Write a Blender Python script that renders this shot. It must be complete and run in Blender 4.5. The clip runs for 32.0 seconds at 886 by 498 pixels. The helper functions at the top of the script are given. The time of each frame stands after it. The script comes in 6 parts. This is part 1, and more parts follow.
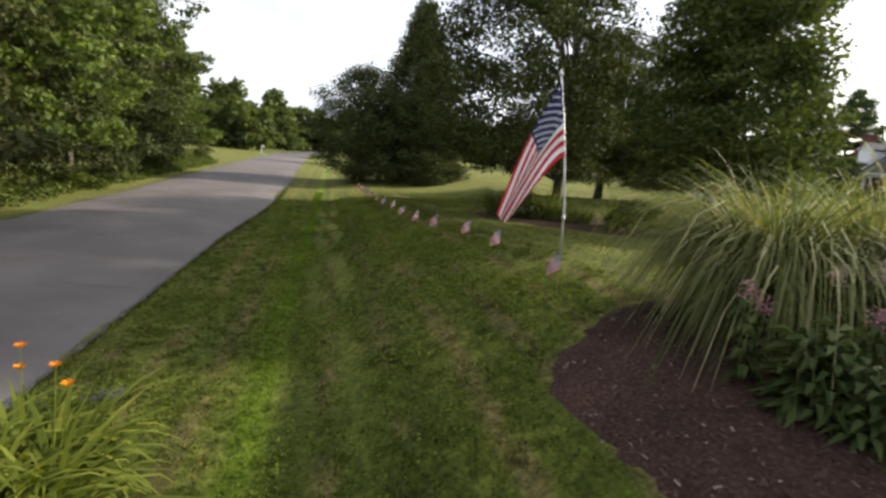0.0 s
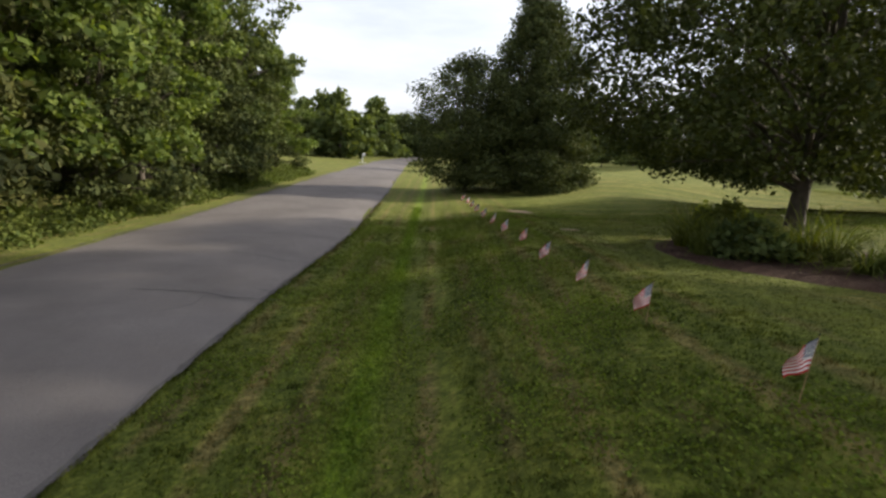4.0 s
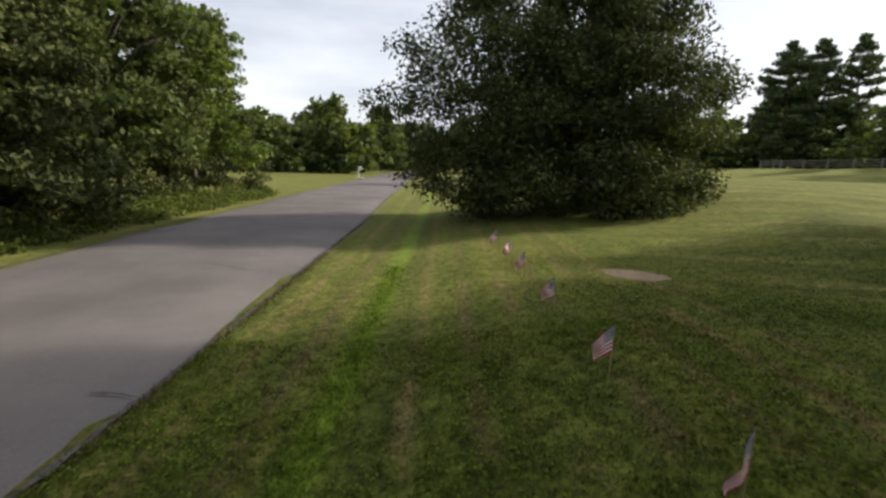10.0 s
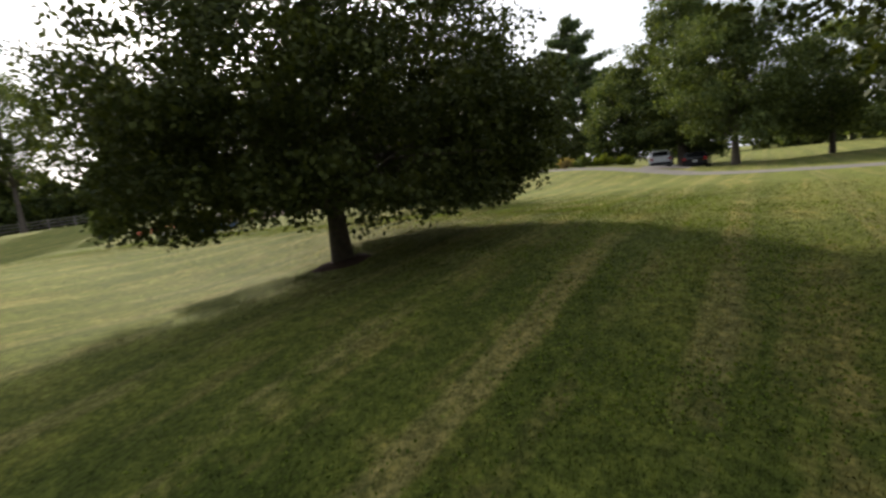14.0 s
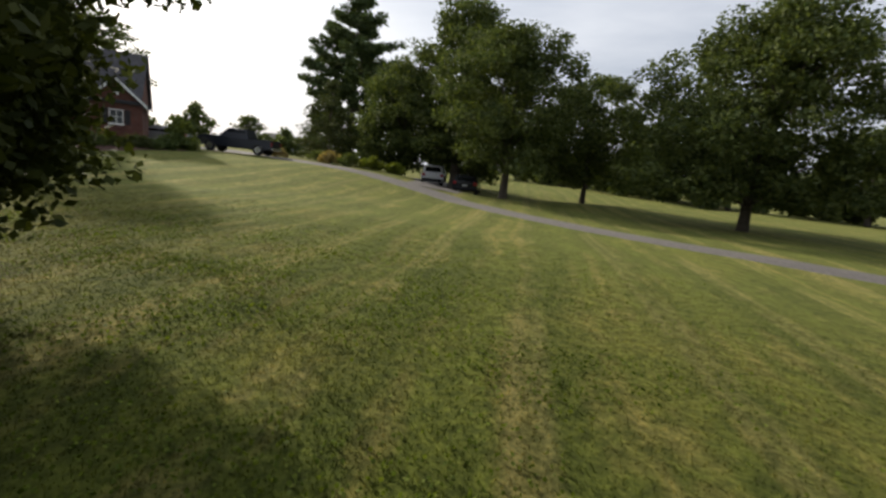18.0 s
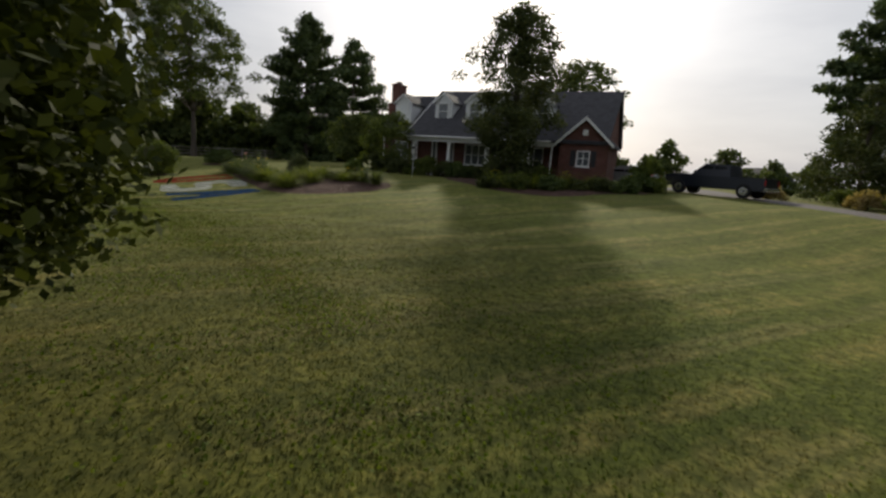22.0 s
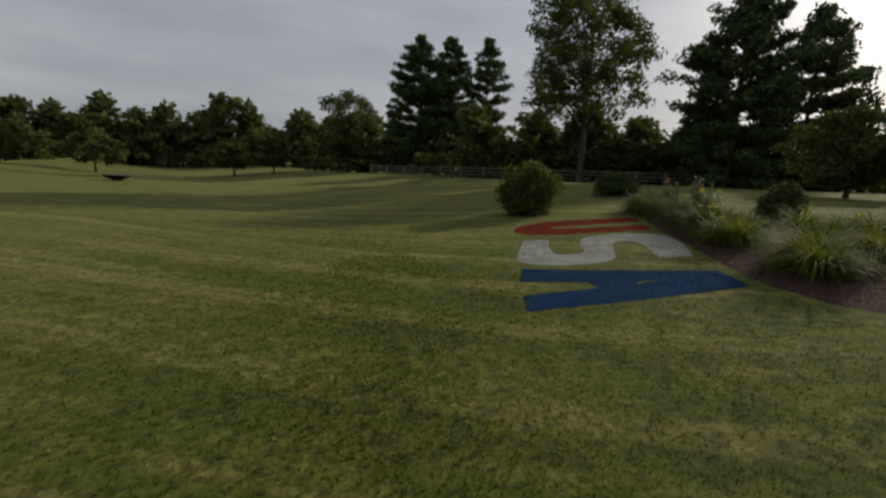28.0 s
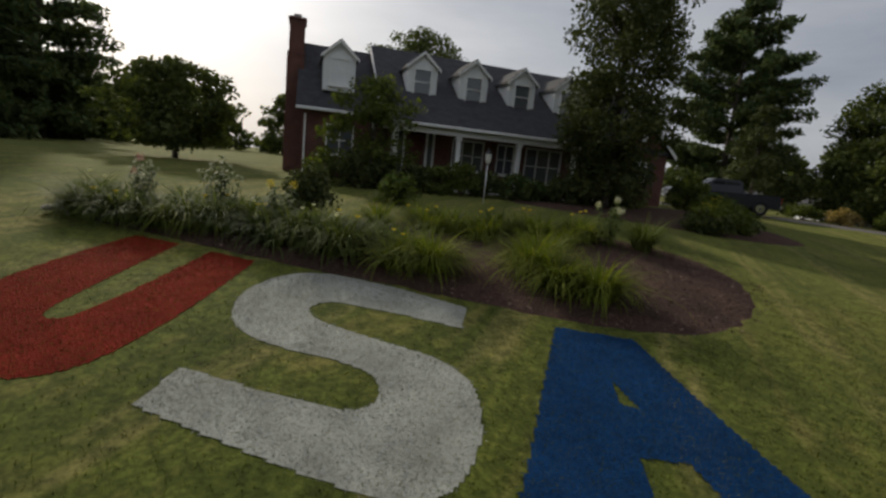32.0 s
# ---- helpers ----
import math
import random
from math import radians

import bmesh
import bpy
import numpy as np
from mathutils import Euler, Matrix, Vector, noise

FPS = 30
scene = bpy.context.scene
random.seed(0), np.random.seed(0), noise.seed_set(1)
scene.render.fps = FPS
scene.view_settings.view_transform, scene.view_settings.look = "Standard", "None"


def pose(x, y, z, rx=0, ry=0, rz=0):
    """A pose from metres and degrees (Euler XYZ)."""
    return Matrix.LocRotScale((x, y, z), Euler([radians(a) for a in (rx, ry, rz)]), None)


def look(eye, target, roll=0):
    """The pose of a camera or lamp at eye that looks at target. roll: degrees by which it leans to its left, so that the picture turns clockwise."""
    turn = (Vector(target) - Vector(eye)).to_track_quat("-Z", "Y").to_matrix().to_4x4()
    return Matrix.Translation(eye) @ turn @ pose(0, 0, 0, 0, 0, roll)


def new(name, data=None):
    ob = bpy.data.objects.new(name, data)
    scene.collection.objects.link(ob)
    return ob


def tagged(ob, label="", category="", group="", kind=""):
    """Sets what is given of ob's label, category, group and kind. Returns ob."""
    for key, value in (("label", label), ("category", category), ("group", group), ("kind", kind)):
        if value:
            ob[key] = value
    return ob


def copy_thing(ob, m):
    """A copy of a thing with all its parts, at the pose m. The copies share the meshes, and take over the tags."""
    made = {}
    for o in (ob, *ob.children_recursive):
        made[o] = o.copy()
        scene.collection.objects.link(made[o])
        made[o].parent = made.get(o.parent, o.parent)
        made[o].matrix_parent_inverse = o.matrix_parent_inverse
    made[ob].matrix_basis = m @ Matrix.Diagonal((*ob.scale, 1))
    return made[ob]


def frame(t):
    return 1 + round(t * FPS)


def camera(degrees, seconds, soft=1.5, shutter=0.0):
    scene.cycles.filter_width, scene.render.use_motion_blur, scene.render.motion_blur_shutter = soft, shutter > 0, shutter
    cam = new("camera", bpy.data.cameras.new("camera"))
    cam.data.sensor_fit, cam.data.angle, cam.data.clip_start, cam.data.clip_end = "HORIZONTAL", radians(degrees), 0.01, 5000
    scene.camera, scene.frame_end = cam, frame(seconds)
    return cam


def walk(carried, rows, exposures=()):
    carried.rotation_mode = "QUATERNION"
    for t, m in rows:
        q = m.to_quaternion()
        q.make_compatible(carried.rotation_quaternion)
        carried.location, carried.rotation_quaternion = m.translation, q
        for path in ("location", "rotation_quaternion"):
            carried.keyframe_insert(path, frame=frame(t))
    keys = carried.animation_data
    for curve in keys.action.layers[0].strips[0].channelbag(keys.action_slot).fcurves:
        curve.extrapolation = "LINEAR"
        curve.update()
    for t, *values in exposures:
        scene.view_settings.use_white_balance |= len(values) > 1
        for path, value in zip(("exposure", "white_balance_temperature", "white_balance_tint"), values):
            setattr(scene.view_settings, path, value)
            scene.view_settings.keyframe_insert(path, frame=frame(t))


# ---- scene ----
cam = camera(85.6, 32.0, soft=2.6, shutter=0.2)
PATH = [
    (0, (-2.683, 0.865, 2.165), (-1.995, 2.701, 1.769), 6.0),
    (0.5, (-2.515, 1.546, 2.176), (-2.080, 3.456, 1.772), 5.3),
    (1, (-2.394, 2.280, 2.193), (-2.110, 4.217, 1.786), 3.7),
    (1.5, (-2.343, 2.995, 2.228), (-2.094, 4.938, 1.822), 1.9),
    (2, (-2.294, 3.753, 2.237), (-2.032, 5.694, 1.833), 1.6),
    (2.5, (-2.196, 4.588, 2.196), (-1.925, 6.527, 1.789), 2.6),
    (3, (-2.096, 5.450, 2.167), (-1.815, 7.387, 1.754), 3.3),
    (3.5, (-2.055, 6.426, 2.172), (-1.765, 8.358, 1.746), 3.6),
    (5.5, (-1.221, 10.273, 1.457), (-0.968, 12.219, 1.072), 1.9),
    (6, (-1.071, 11.344, 1.479), (-0.839, 13.292, 1.090), 1.5),
    (6.5, (-0.913, 12.426, 1.501), (-0.691, 14.376, 1.112), 1.6),
    (7, (-0.772, 13.480, 1.521), (-0.556, 15.429, 1.130), 2.2),
    (7.5, (-0.631, 14.538, 1.540), (-0.428, 16.490, 1.152), 1.9),
    (8, (-0.473, 15.660, 1.566), (-0.283, 17.612, 1.175), 1.6),
    (8.5, (-0.310, 16.896, 1.565), (-0.135, 18.851, 1.177), 1.8),
    (9, (-0.150, 18.246, 1.513), (0.028, 20.200, 1.125), 1.8),
    (9.5, (-0.024, 19.590, 1.463), (0.160, 21.544, 1.081), 1.4),
    (10, (0.137, 20.880, 1.431), (0.357, 22.833, 1.059), 1.0),
    (10.5, (0.311, 22.209, 1.396), (0.650, 24.147, 1.034), 0.5),
    (11, (0.655, 23.548, 1.381), (1.171, 25.449, 1.035), -1.4),
    (11.5, (0.999, 24.887, 1.367), (1.871, 26.656, 1.038), -2.3),
    (12, (1.663, 25.964, 1.434), (2.864, 27.532, 1.120), -4.6),
    (12.5, (2.408, 26.523, 1.567), (3.965, 27.737, 1.249), -6.2),
    (13, (3.383, 26.596, 1.700), (5.260, 27.227, 1.417), -7.2),
    (13.5, (4.270, 26.781, 1.800), (6.248, 26.889, 1.523), -7.3),
    (14, (5.240, 26.785, 1.900), (7.190, 26.440, 1.619), -6.6),
    (14.5, (6.069, 26.567, 2.000), (7.930, 25.897, 1.704), -5.2),
    (15, (6.695, 26.236, 2.080), (8.461, 25.351, 1.770), -3.8),
    (15.5, (7.245, 25.776, 2.160), (8.914, 24.718, 1.852), -3.0),
    (17.5, (11.115, 21.942, 2.304), (12.597, 20.642, 1.969), 4.6),
    (18, (11.808, 21.375, 2.353), (13.396, 20.207, 2.015), 5.8),
    (18.5, (12.576, 20.817, 2.386), (14.302, 19.865, 2.047), 6.3),
    (19, (13.296, 20.396, 2.394), (15.134, 19.684, 2.053), 6.3),
    (19.5, (14.223, 20.016, 2.350), (16.125, 19.499, 2.011), 6.0),
    (20, (15.247, 19.709, 2.325), (17.195, 19.407, 1.988), 5.6),
    (20.5, (16.247, 19.601, 2.364), (18.217, 19.521, 2.026), 5.7),
    (21, (17.279, 19.649, 2.456), (19.245, 19.774, 2.113), 5.7),
    (21.5, (18.319, 19.766, 2.473), (20.259, 20.104, 2.124), 5.2),
    (22, (19.428, 20.068, 2.506), (21.324, 20.600, 2.158), 4.0),
    (22.5, (20.558, 20.608, 2.512), (22.405, 21.294, 2.166), 2.5),
    (23, (21.656, 21.221, 2.542), (23.442, 22.053, 2.198), 1.3),
    (23.5, (22.683, 21.728, 2.576), (24.387, 22.717, 2.231), 1.9),
    (24, (23.740, 22.376, 2.619), (25.345, 23.516, 2.269), 2.8),
    (24.5, (24.682, 23.144, 2.537), (26.185, 24.415, 2.186), 3.4),
    (25, (25.517, 23.963, 2.399), (26.887, 25.377, 2.046), 3.8),
    (25.5, (26.284, 24.843, 2.365), (27.486, 26.401, 2.007), 3.3),
    (26, (26.867, 25.770, 2.367), (27.942, 27.418, 2.010), 2.7),
    (26.5, (27.445, 26.747, 2.356), (28.447, 28.442, 2.005), 2.5),
    (28.5, (29.966, 30.766, 2.478), (31.045, 32.414, 2.131), 4.1),
    (29, (30.737, 31.806, 2.435), (31.993, 33.328, 2.107), 6.2),
    (29.5, (31.128, 32.677, 2.449), (32.651, 33.934, 2.133), 10.1),
    (30, (31.271, 33.778, 2.557), (33.036, 34.664, 2.243), 10.0),
    (30.5, (31.504, 34.881, 2.559), (33.440, 35.285, 2.261), 7.7),
    (31, (31.836, 36.071, 2.614), (33.809, 35.953, 2.307), 5.5),
    (31.5, (32.297, 37.208, 2.726), (34.193, 36.662, 2.398), 5.9),
    (32, (33.144, 38.285, 2.742), (34.925, 37.441, 2.403), 5.8),
]
EXPO = [(0.0, 1.18), (1.0, 1.34), (2.0, 1.18), (3.5, 1.02), (6.0, 1.05), (9.0, 0.96), (10.5, 0.7), (12.0, 0.45), (13.0, 0.6), (14.0, 1.0), (15.0, 1.6), (16.0, 1.3), (18.0, 0.48), (20.0, 0.05), (24.0, -0.3), (26.5, -0.48), (30.0, -0.54), (32.0, -0.36)]
walk(cam, [(t, look(eye, target, roll)) for t, eye, target, roll in PATH], EXPO)


# ---- sky and sun ----
SUN_AZ, SUN_EL = radians(80.0), radians(24.0)
SUN_DIR = Vector((math.sin(SUN_AZ) * math.cos(SUN_EL), math.cos(SUN_AZ) * math.cos(SUN_EL), math.sin(SUN_EL)))
world = bpy.data.worlds.new("hazy_sky")
scene.world = world
world.use_nodes = True
wn, wl = world.node_tree.nodes, world.node_tree.links
wn.clear()


def wnode(kind, **values):
    n = wn.new(kind)
    for key, value in values.items():
        n.inputs[key].default_value = value
    return n


w_out, w_bg = wn.new("ShaderNodeOutputWorld"), wn.new("ShaderNodeBackground")
w_sky = wn.new("ShaderNodeTexSky")
w_sky.sky_type, w_sky.sun_disc = "NISHITA", False
w_sky.sun_elevation, w_sky.sun_rotation = SUN_EL, SUN_AZ
w_sky.air_density, w_sky.dust_density = 1.2, 3.0
w_co = wn.new("ShaderNodeTexCoord")
w_map = wn.new("ShaderNodeMapping")
w_map.inputs["Scale"].default_value = (1.2, 1.2, 5.0)
w_noise = wnode("ShaderNodeTexNoise", Scale=1.6, Detail=6.0, Roughness=0.55)
w_ramp = wn.new("ShaderNodeValToRGB")
w_ramp.color_ramp.elements[0].position, w_ramp.color_ramp.elements[0].color = 0.30, (3.1, 3.35, 3.95, 1)
w_ramp.color_ramp.elements[1].position, w_ramp.color_ramp.elements[1].color = 0.72, (5.6, 5.7, 6.0, 1)
w_mix = wn.new("ShaderNodeMix")
w_mix.data_type = "RGBA"
w_mix.inputs["Factor"].default_value = 0.86
# the veil of cloud glows round the sun
w_dot = wn.new("ShaderNodeVectorMath")
w_dot.operation = "DOT_PRODUCT"
w_dot.inputs[1].default_value = SUN_DIR
w_max = wn.new("ShaderNodeMath")
w_max.operation = "MAXIMUM"
w_max.inputs[1].default_value = 0.0
w_pow = wn.new("ShaderNodeMath")
w_pow.operation = "POWER"
w_pow.inputs[1].default_value = 22.0
w_mul = wn.new("ShaderNodeMath")
w_mul.operation = "MULTIPLY"
w_mul.inputs[1].default_value = 9.0
w_broad = wn.new("ShaderNodeMath")
w_broad.operation = "POWER"
w_broad.inputs[1].default_value = 3.0
w_sum = wn.new("ShaderNodeMath")
w_sum.operation = "MULTIPLY_ADD"
w_sum.inputs[1].default_value = 1.7
w_add = wn.new("ShaderNodeMix")
w_add.data_type, w_add.blend_type = "RGBA", "ADD"
w_add.inputs["Factor"].default_value = 1.0
w_bg.inputs["Strength"].default_value = 0.115
wl.new(w_co.outputs["Generated"], w_map.inputs["Vector"])
wl.new(w_map.outputs["Vector"], w_noise.inputs["Vector"])
wl.new(w_noise.outputs["Fac"], w_ramp.inputs["Fac"])
wl.new(w_sky.outputs["Color"], w_mix.inputs["A"])
wl.new(w_ramp.outputs["Color"], w_mix.inputs["B"])
wl.new(w_co.outputs["Generated"], w_dot.inputs[0])
wl.new(w_dot.outputs["Value"], w_max.inputs[0])
wl.new(w_max.outputs["Value"], w_pow.inputs[0])
wl.new(w_pow.outputs["Value"], w_mul.inputs[0])
wl.new(w_mix.outputs["Result"], w_add.inputs["A"])
wl.new(w_max.outputs["Value"], w_broad.inputs[0])
wl.new(w_broad.outputs["Value"], w_sum.inputs[0])
wl.new(w_mul.outputs["Value"], w_sum.inputs[2])
wl.new(w_sum.outputs["Value"], w_add.inputs["B"])
wl.new(w_add.outputs["Result"], w_bg.inputs["Color"])
wl.new(w_bg.outputs["Background"], w_out.inputs["Surface"])
sun_data = bpy.data.lights.new("sun", "SUN")
sun_data.energy, sun_data.angle, sun_data.color = 3.5, radians(2.2), (1.0, 0.91, 0.74)
sun = new("sun", sun_data)
sun.matrix_world = look(SUN_DIR * 100, (0, 0, 0))


# ---- materials ----
MATS = {}


def mat(name, rough=0.8, metal=0.0, spec=0.3):
    m = bpy.data.materials.new(name)
    m.use_nodes = True
    b = m.node_tree.nodes["Principled BSDF"]
    b.inputs["Roughness"].default_value, b.inputs["Metallic"].default_value = rough, metal
    b.inputs["Specular IOR Level"].default_value = spec
    MATS[name] = m
    return m, m.node_tree.nodes, m.node_tree.links, b


def noise_node(nodes, links, scale, detail=4.0, rough=0.6, vec=None, kind="Object"):
    n = nodes.new("ShaderNodeTexNoise")
    n.inputs["Scale"].default_value, n.inputs["Detail"].default_value, n.inputs["Roughness"].default_value = scale, detail, rough
    if vec is None:
        co = nodes.new("ShaderNodeTexCoord")
        vec = co.outputs[kind]
    links.new(vec, n.inputs["Vector"])
    return n


def ramp(nodes, links, fac, stops):
    r = nodes.new("ShaderNodeValToRGB")
    e = r.color_ramp.elements
    e[0].position, e[0].color = stops[0][0], (*stops[0][1], 1)
    e[1].position, e[1].color = stops[-1][0], (*stops[-1][1], 1)
    for p, c in stops[1:-1]:
        x = e.new(p)
        x.color = (*c, 1)
    links.new(fac, r.inputs["Fac"])
    return r


def mix(nodes, links, a, b, fac, blend="MIX"):
    m = nodes.new("ShaderNodeMix")
    m.data_type, m.blend_type = "RGBA", blend
    for key, v in (("A", a), ("B", b)):
        if isinstance(v, tuple):
            m.inputs[key].default_value = (*v, 1)
        else:
            links.new(v, m.inputs[key])
    if isinstance(fac, float):
        m.inputs["Factor"].default_value = fac
    else:
        links.new(fac, m.inputs["Factor"])
    return m.outputs["Result"]


def bump(nodes, links, b, height, strength=0.4, dist=0.02):
    n = nodes.new("ShaderNodeBump")
    n.inputs["Strength"].default_value, n.inputs["Distance"].default_value = strength, dist
    links.new(height, n.inputs["Height"])
    links.new(n.outputs["Normal"], b.inputs["Normal"])


def plain(name, color, rough=0.6, metal=0.0, var=0.15, scale=6.0, spec=0.3, bumpy=0.0, kind="Object"):
    """A surface of one colour with grain at two scales."""
    m, nd, lk, b = mat(name, rough, metal, spec)
    n1 = noise_node(nd, lk, scale, kind=kind)
    n2 = noise_node(nd, lk, scale * 7, kind=kind)
    dark = tuple(c * (1 - var) for c in color)
    light = tuple(min(1, c * (1 + var)) for c in color)
    r1 = ramp(nd, lk, n1.outputs["Fac"], [(0.3, dark), (0.7, light)])
    c = mix(nd, lk, r1.outputs["Color"], n2.outputs["Color"], 0.08, "OVERLAY")
    lk.new(c, b.inputs["Base Color"])
    if bumpy:
        bump(nd, lk, b, n2.outputs["Fac"], bumpy, 0.01)
    return m


def leafy(name, dark, light, back=0.35, rough=0.7):
    """Leaves: each one takes its own tint, and lets some light through."""
    m, nd, lk, b = mat(name, rough, 0.0, 0.12)
    geo = nd.new("ShaderNodeNewGeometry")
    r = ramp(nd, lk, geo.outputs["Random Per Island"], [(0.0, dark), (0.55, tuple((a + c) / 2 for a, c in zip(dark, light))), (1.0, light)])
    n = noise_node(nd, lk, 0.6, 2.0)
    r2 = ramp(nd, lk, n.outputs["Fac"], [(0.3, (0.72, 0.72, 0.72)), (0.7, (1.15, 1.12, 1.0))])
    c = mix(nd, lk, r.outputs["Color"], r2.outputs["Color"], 1.0, "MULTIPLY")
    c = mix(nd, lk, c, (1.62, 1.38, 1.2), 1.0, "MULTIPLY") if name.startswith("leaf") else c
    lk.new(c, b.inputs["Base Color"])
    tr = nd.new("ShaderNodeBsdfTranslucent")
    c2 = mix(nd, lk, c, (1.25, 1.3, 0.55), 1.0, "MULTIPLY")
    lk.new(c2, tr.inputs["Color"])
    ms = nd.new("ShaderNodeMixShader")
    ms.inputs["Fac"].default_value = back
    lk.new(b.outputs["BSDF"], ms.inputs[1])
    lk.new(tr.outputs["BSDF"], ms.inputs[2])
    lk.new(ms.outputs["Shader"], nd["Material Output"].inputs["Surface"])
    return m


# lawn: mown stripes, dry streaks along the mower's tracks, clover patches
def calc(nd, lk, op, a, b=None, c=None):
    n = nd.new("ShaderNodeMath")
    n.operation = op
    for i, v in enumerate((a, b, c)):
        if v is None:
            continue
        if isinstance(v, (int, float)):
            n.inputs[i].default_value = v
        else:
            lk.new(v, n.inputs[i])
    return n.outputs["Value"]


def lawn_colour(nd, lk):
    co = nd.new("ShaderNodeTexCoord")
    sep = nd.new("ShaderNodeSeparateXYZ")
    lk.new(co.outputs["Object"], sep.inputs["Vector"])
    x, y = sep.outputs["X"], sep.outputs["Y"]
    # distance out from the lane, and from its edge along the bank
    out = calc(nd, lk, "ADD", calc(nd, lk, "SUBTRACT", calc(nd, lk, "MULTIPLY", x, 0.9945), calc(nd, lk, "MULTIPLY", y, 0.1045)), 2.814)

    def vec(u, v):
        n = nd.new("ShaderNodeCombineXYZ")
        lk.new(u, n.inputs["X"])
        lk.new(v, n.inputs["Y"])
        return n.outputs["Vector"]
    base = noise_node(nd, lk, 0.35, 5.0, 0.65, co.outputs["Object"])
    bend = noise_node(nd, lk, 0.12, 2.0, 0.5, co.outputs["Object"])
    r1 = ramp(nd, lk, base.outputs["Fac"], [(0.30, (0.046, 0.061, 0.012)), (0.52, (0.071, 0.084, 0.017)), (0.75, (0.101, 0.098, 0.025))])
    # across and along the mower's tracks on the open lawn, and beside the lane
    w = calc(nd, lk, "ADD", calc(nd, lk, "MULTIPLY", calc(nd, lk, "ADD", x, y), 0.7071), calc(nd, lk, "MULTIPLY", bend.outputs["Fac"], 1.6))
    l = calc(nd, lk, "MULTIPLY", calc(nd, lk, "SUBTRACT", x, y), 0.7071)
    wr = calc(nd, lk, "SUBTRACT", out, calc(nd, lk, "MULTIPLY", y, 0.014))
    field = nd.new("ShaderNodeMapRange")
    field.interpolation_type = "SMOOTHSTEP"
    field.inputs["From Min"].default_value, field.inputs["From Max"].default_value = 4.0, 7.5
    lk.new(out, field.inputs["Value"])
    far = field.outputs["Result"]
    streak_a = noise_node(nd, lk, 1.0, 2.0, 0.55, vec(calc(nd, lk, "MULTIPLY", w, 2.3), calc(nd, lk, "MULTIPLY", l, 0.05)))
    streak_b = noise_node(nd, lk, 1.0, 2.0, 0.55, vec(calc(nd, lk, "MULTIPLY", wr, 2.9), calc(nd, lk, "MULTIPLY", y, 0.05)))
    track = nd.new("ShaderNodeMix")
    lk.new(far, track.inputs["Factor"])
    lk.new(calc(nd, lk, "MULTIPLY", streak_b.outputs["Fac"], 0.84), track.inputs["A"])
    lk.new(streak_a.outputs["Fac"], track.inputs["B"])
    broken = noise_node(nd, lk, 0.55, 4.0, 0.75, co.outputs["Object"])
    both = calc(nd, lk, "MULTIPLY", track.outputs["Result"], broken.outputs["Fac"])
    rd = ramp(nd, lk, both, [(0.262, (0, 0, 0)), (0.36, (0.6, 0.6, 0.6))])
    c = mix(nd, lk, r1.outputs["Color"], (0.168, 0.136, 0.054), rd.outputs["Color"])
    # pairs of wheel tracks where the mower's passes meet have dried to straw
    run = calc(nd, lk, "ADD", calc(nd, lk, "MULTIPLY", calc(nd, lk, "ADD", x, y), 0.7071), calc(nd, lk, "MULTIPLY", bend.outputs["Fac"], 0.5))
    turn = calc(nd, lk, "FRACT", calc(nd, lk, "DIVIDE", calc(nd, lk, "SUBTRACT", run, 22.43), 2.03))
    away = calc(nd, lk, "MULTIPLY", calc(nd, lk, "ABSOLUTE", calc(nd, lk, "SUBTRACT", turn, 0.5)), 2.03)
    rut = ramp(nd, lk, away, [(0.03, (0.3, 0.3, 0.3)), (0.11, (0.72, 0.72, 0.72)), (0.17, (0.55, 0.55, 0.55)), (0.26, (0, 0, 0))])
    worn = noise_node(nd, lk, 1.0, 3.0, 0.6, vec(calc(nd, lk, "MULTIPLY", w, 0.9), calc(nd, lk, "MULTIPLY", l, 0.22)))
    worn_r = ramp(nd, lk, calc(nd, lk, "MULTIPLY", calc(nd, lk, "ADD", worn.outputs["Fac"], broken.outputs["Fac"]), far), [(0.86, (0, 0, 0)), (1.0, (0.95, 0.95, 0.95))])
    c = mix(nd, lk, c, (0.158, 0.136, 0.060), calc(nd, lk, "MULTIPLY", rut.outputs["Color"], worn_r.outputs["Color"]))
    # narrow brown scars along the foot of the bank
    scar = calc(nd, lk, "FRACT", calc(nd, lk, "DIVIDE", calc(nd, lk, "ADD", calc(nd, lk, "ADD", wr, 0.11), calc(nd, lk, "MULTIPLY", bend.outputs["Fac"], 0.3)), 0.72))
    near = ramp(nd, lk, calc(nd, lk, "ABSOLUTE", calc(nd, lk, "SUBTRACT", scar, 0.5)), [(0.08, (0.8, 0.8, 0.8)), (0.24, (0, 0, 0))])
    scuffed = noise_node(nd, lk, 1.0, 3.0, 0.65, vec(calc(nd, lk, "MULTIPLY", wr, 1.1), calc(nd, lk, "MULTIPLY", y, 0.3)))
    scuff_r = ramp(nd, lk, calc(nd, lk, "MULTIPLY", calc(nd, lk, "ADD", scuffed.outputs["Fac"], broken.outputs["Fac"]), calc(nd, lk, "SUBTRACT", 1.0, far)), [(0.90, (0, 0, 0)), (1.08, (0.9, 0.9, 0.9))])
    c = mix(nd, lk, c, (0.112, 0.086, 0.044), calc(nd, lk, "MULTIPLY", near.outputs["Color"], scuff_r.outputs["Color"]))
    # browner turf before the house; the tint also stands in for shade between blades
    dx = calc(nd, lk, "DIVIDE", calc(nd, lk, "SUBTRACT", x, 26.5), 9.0)
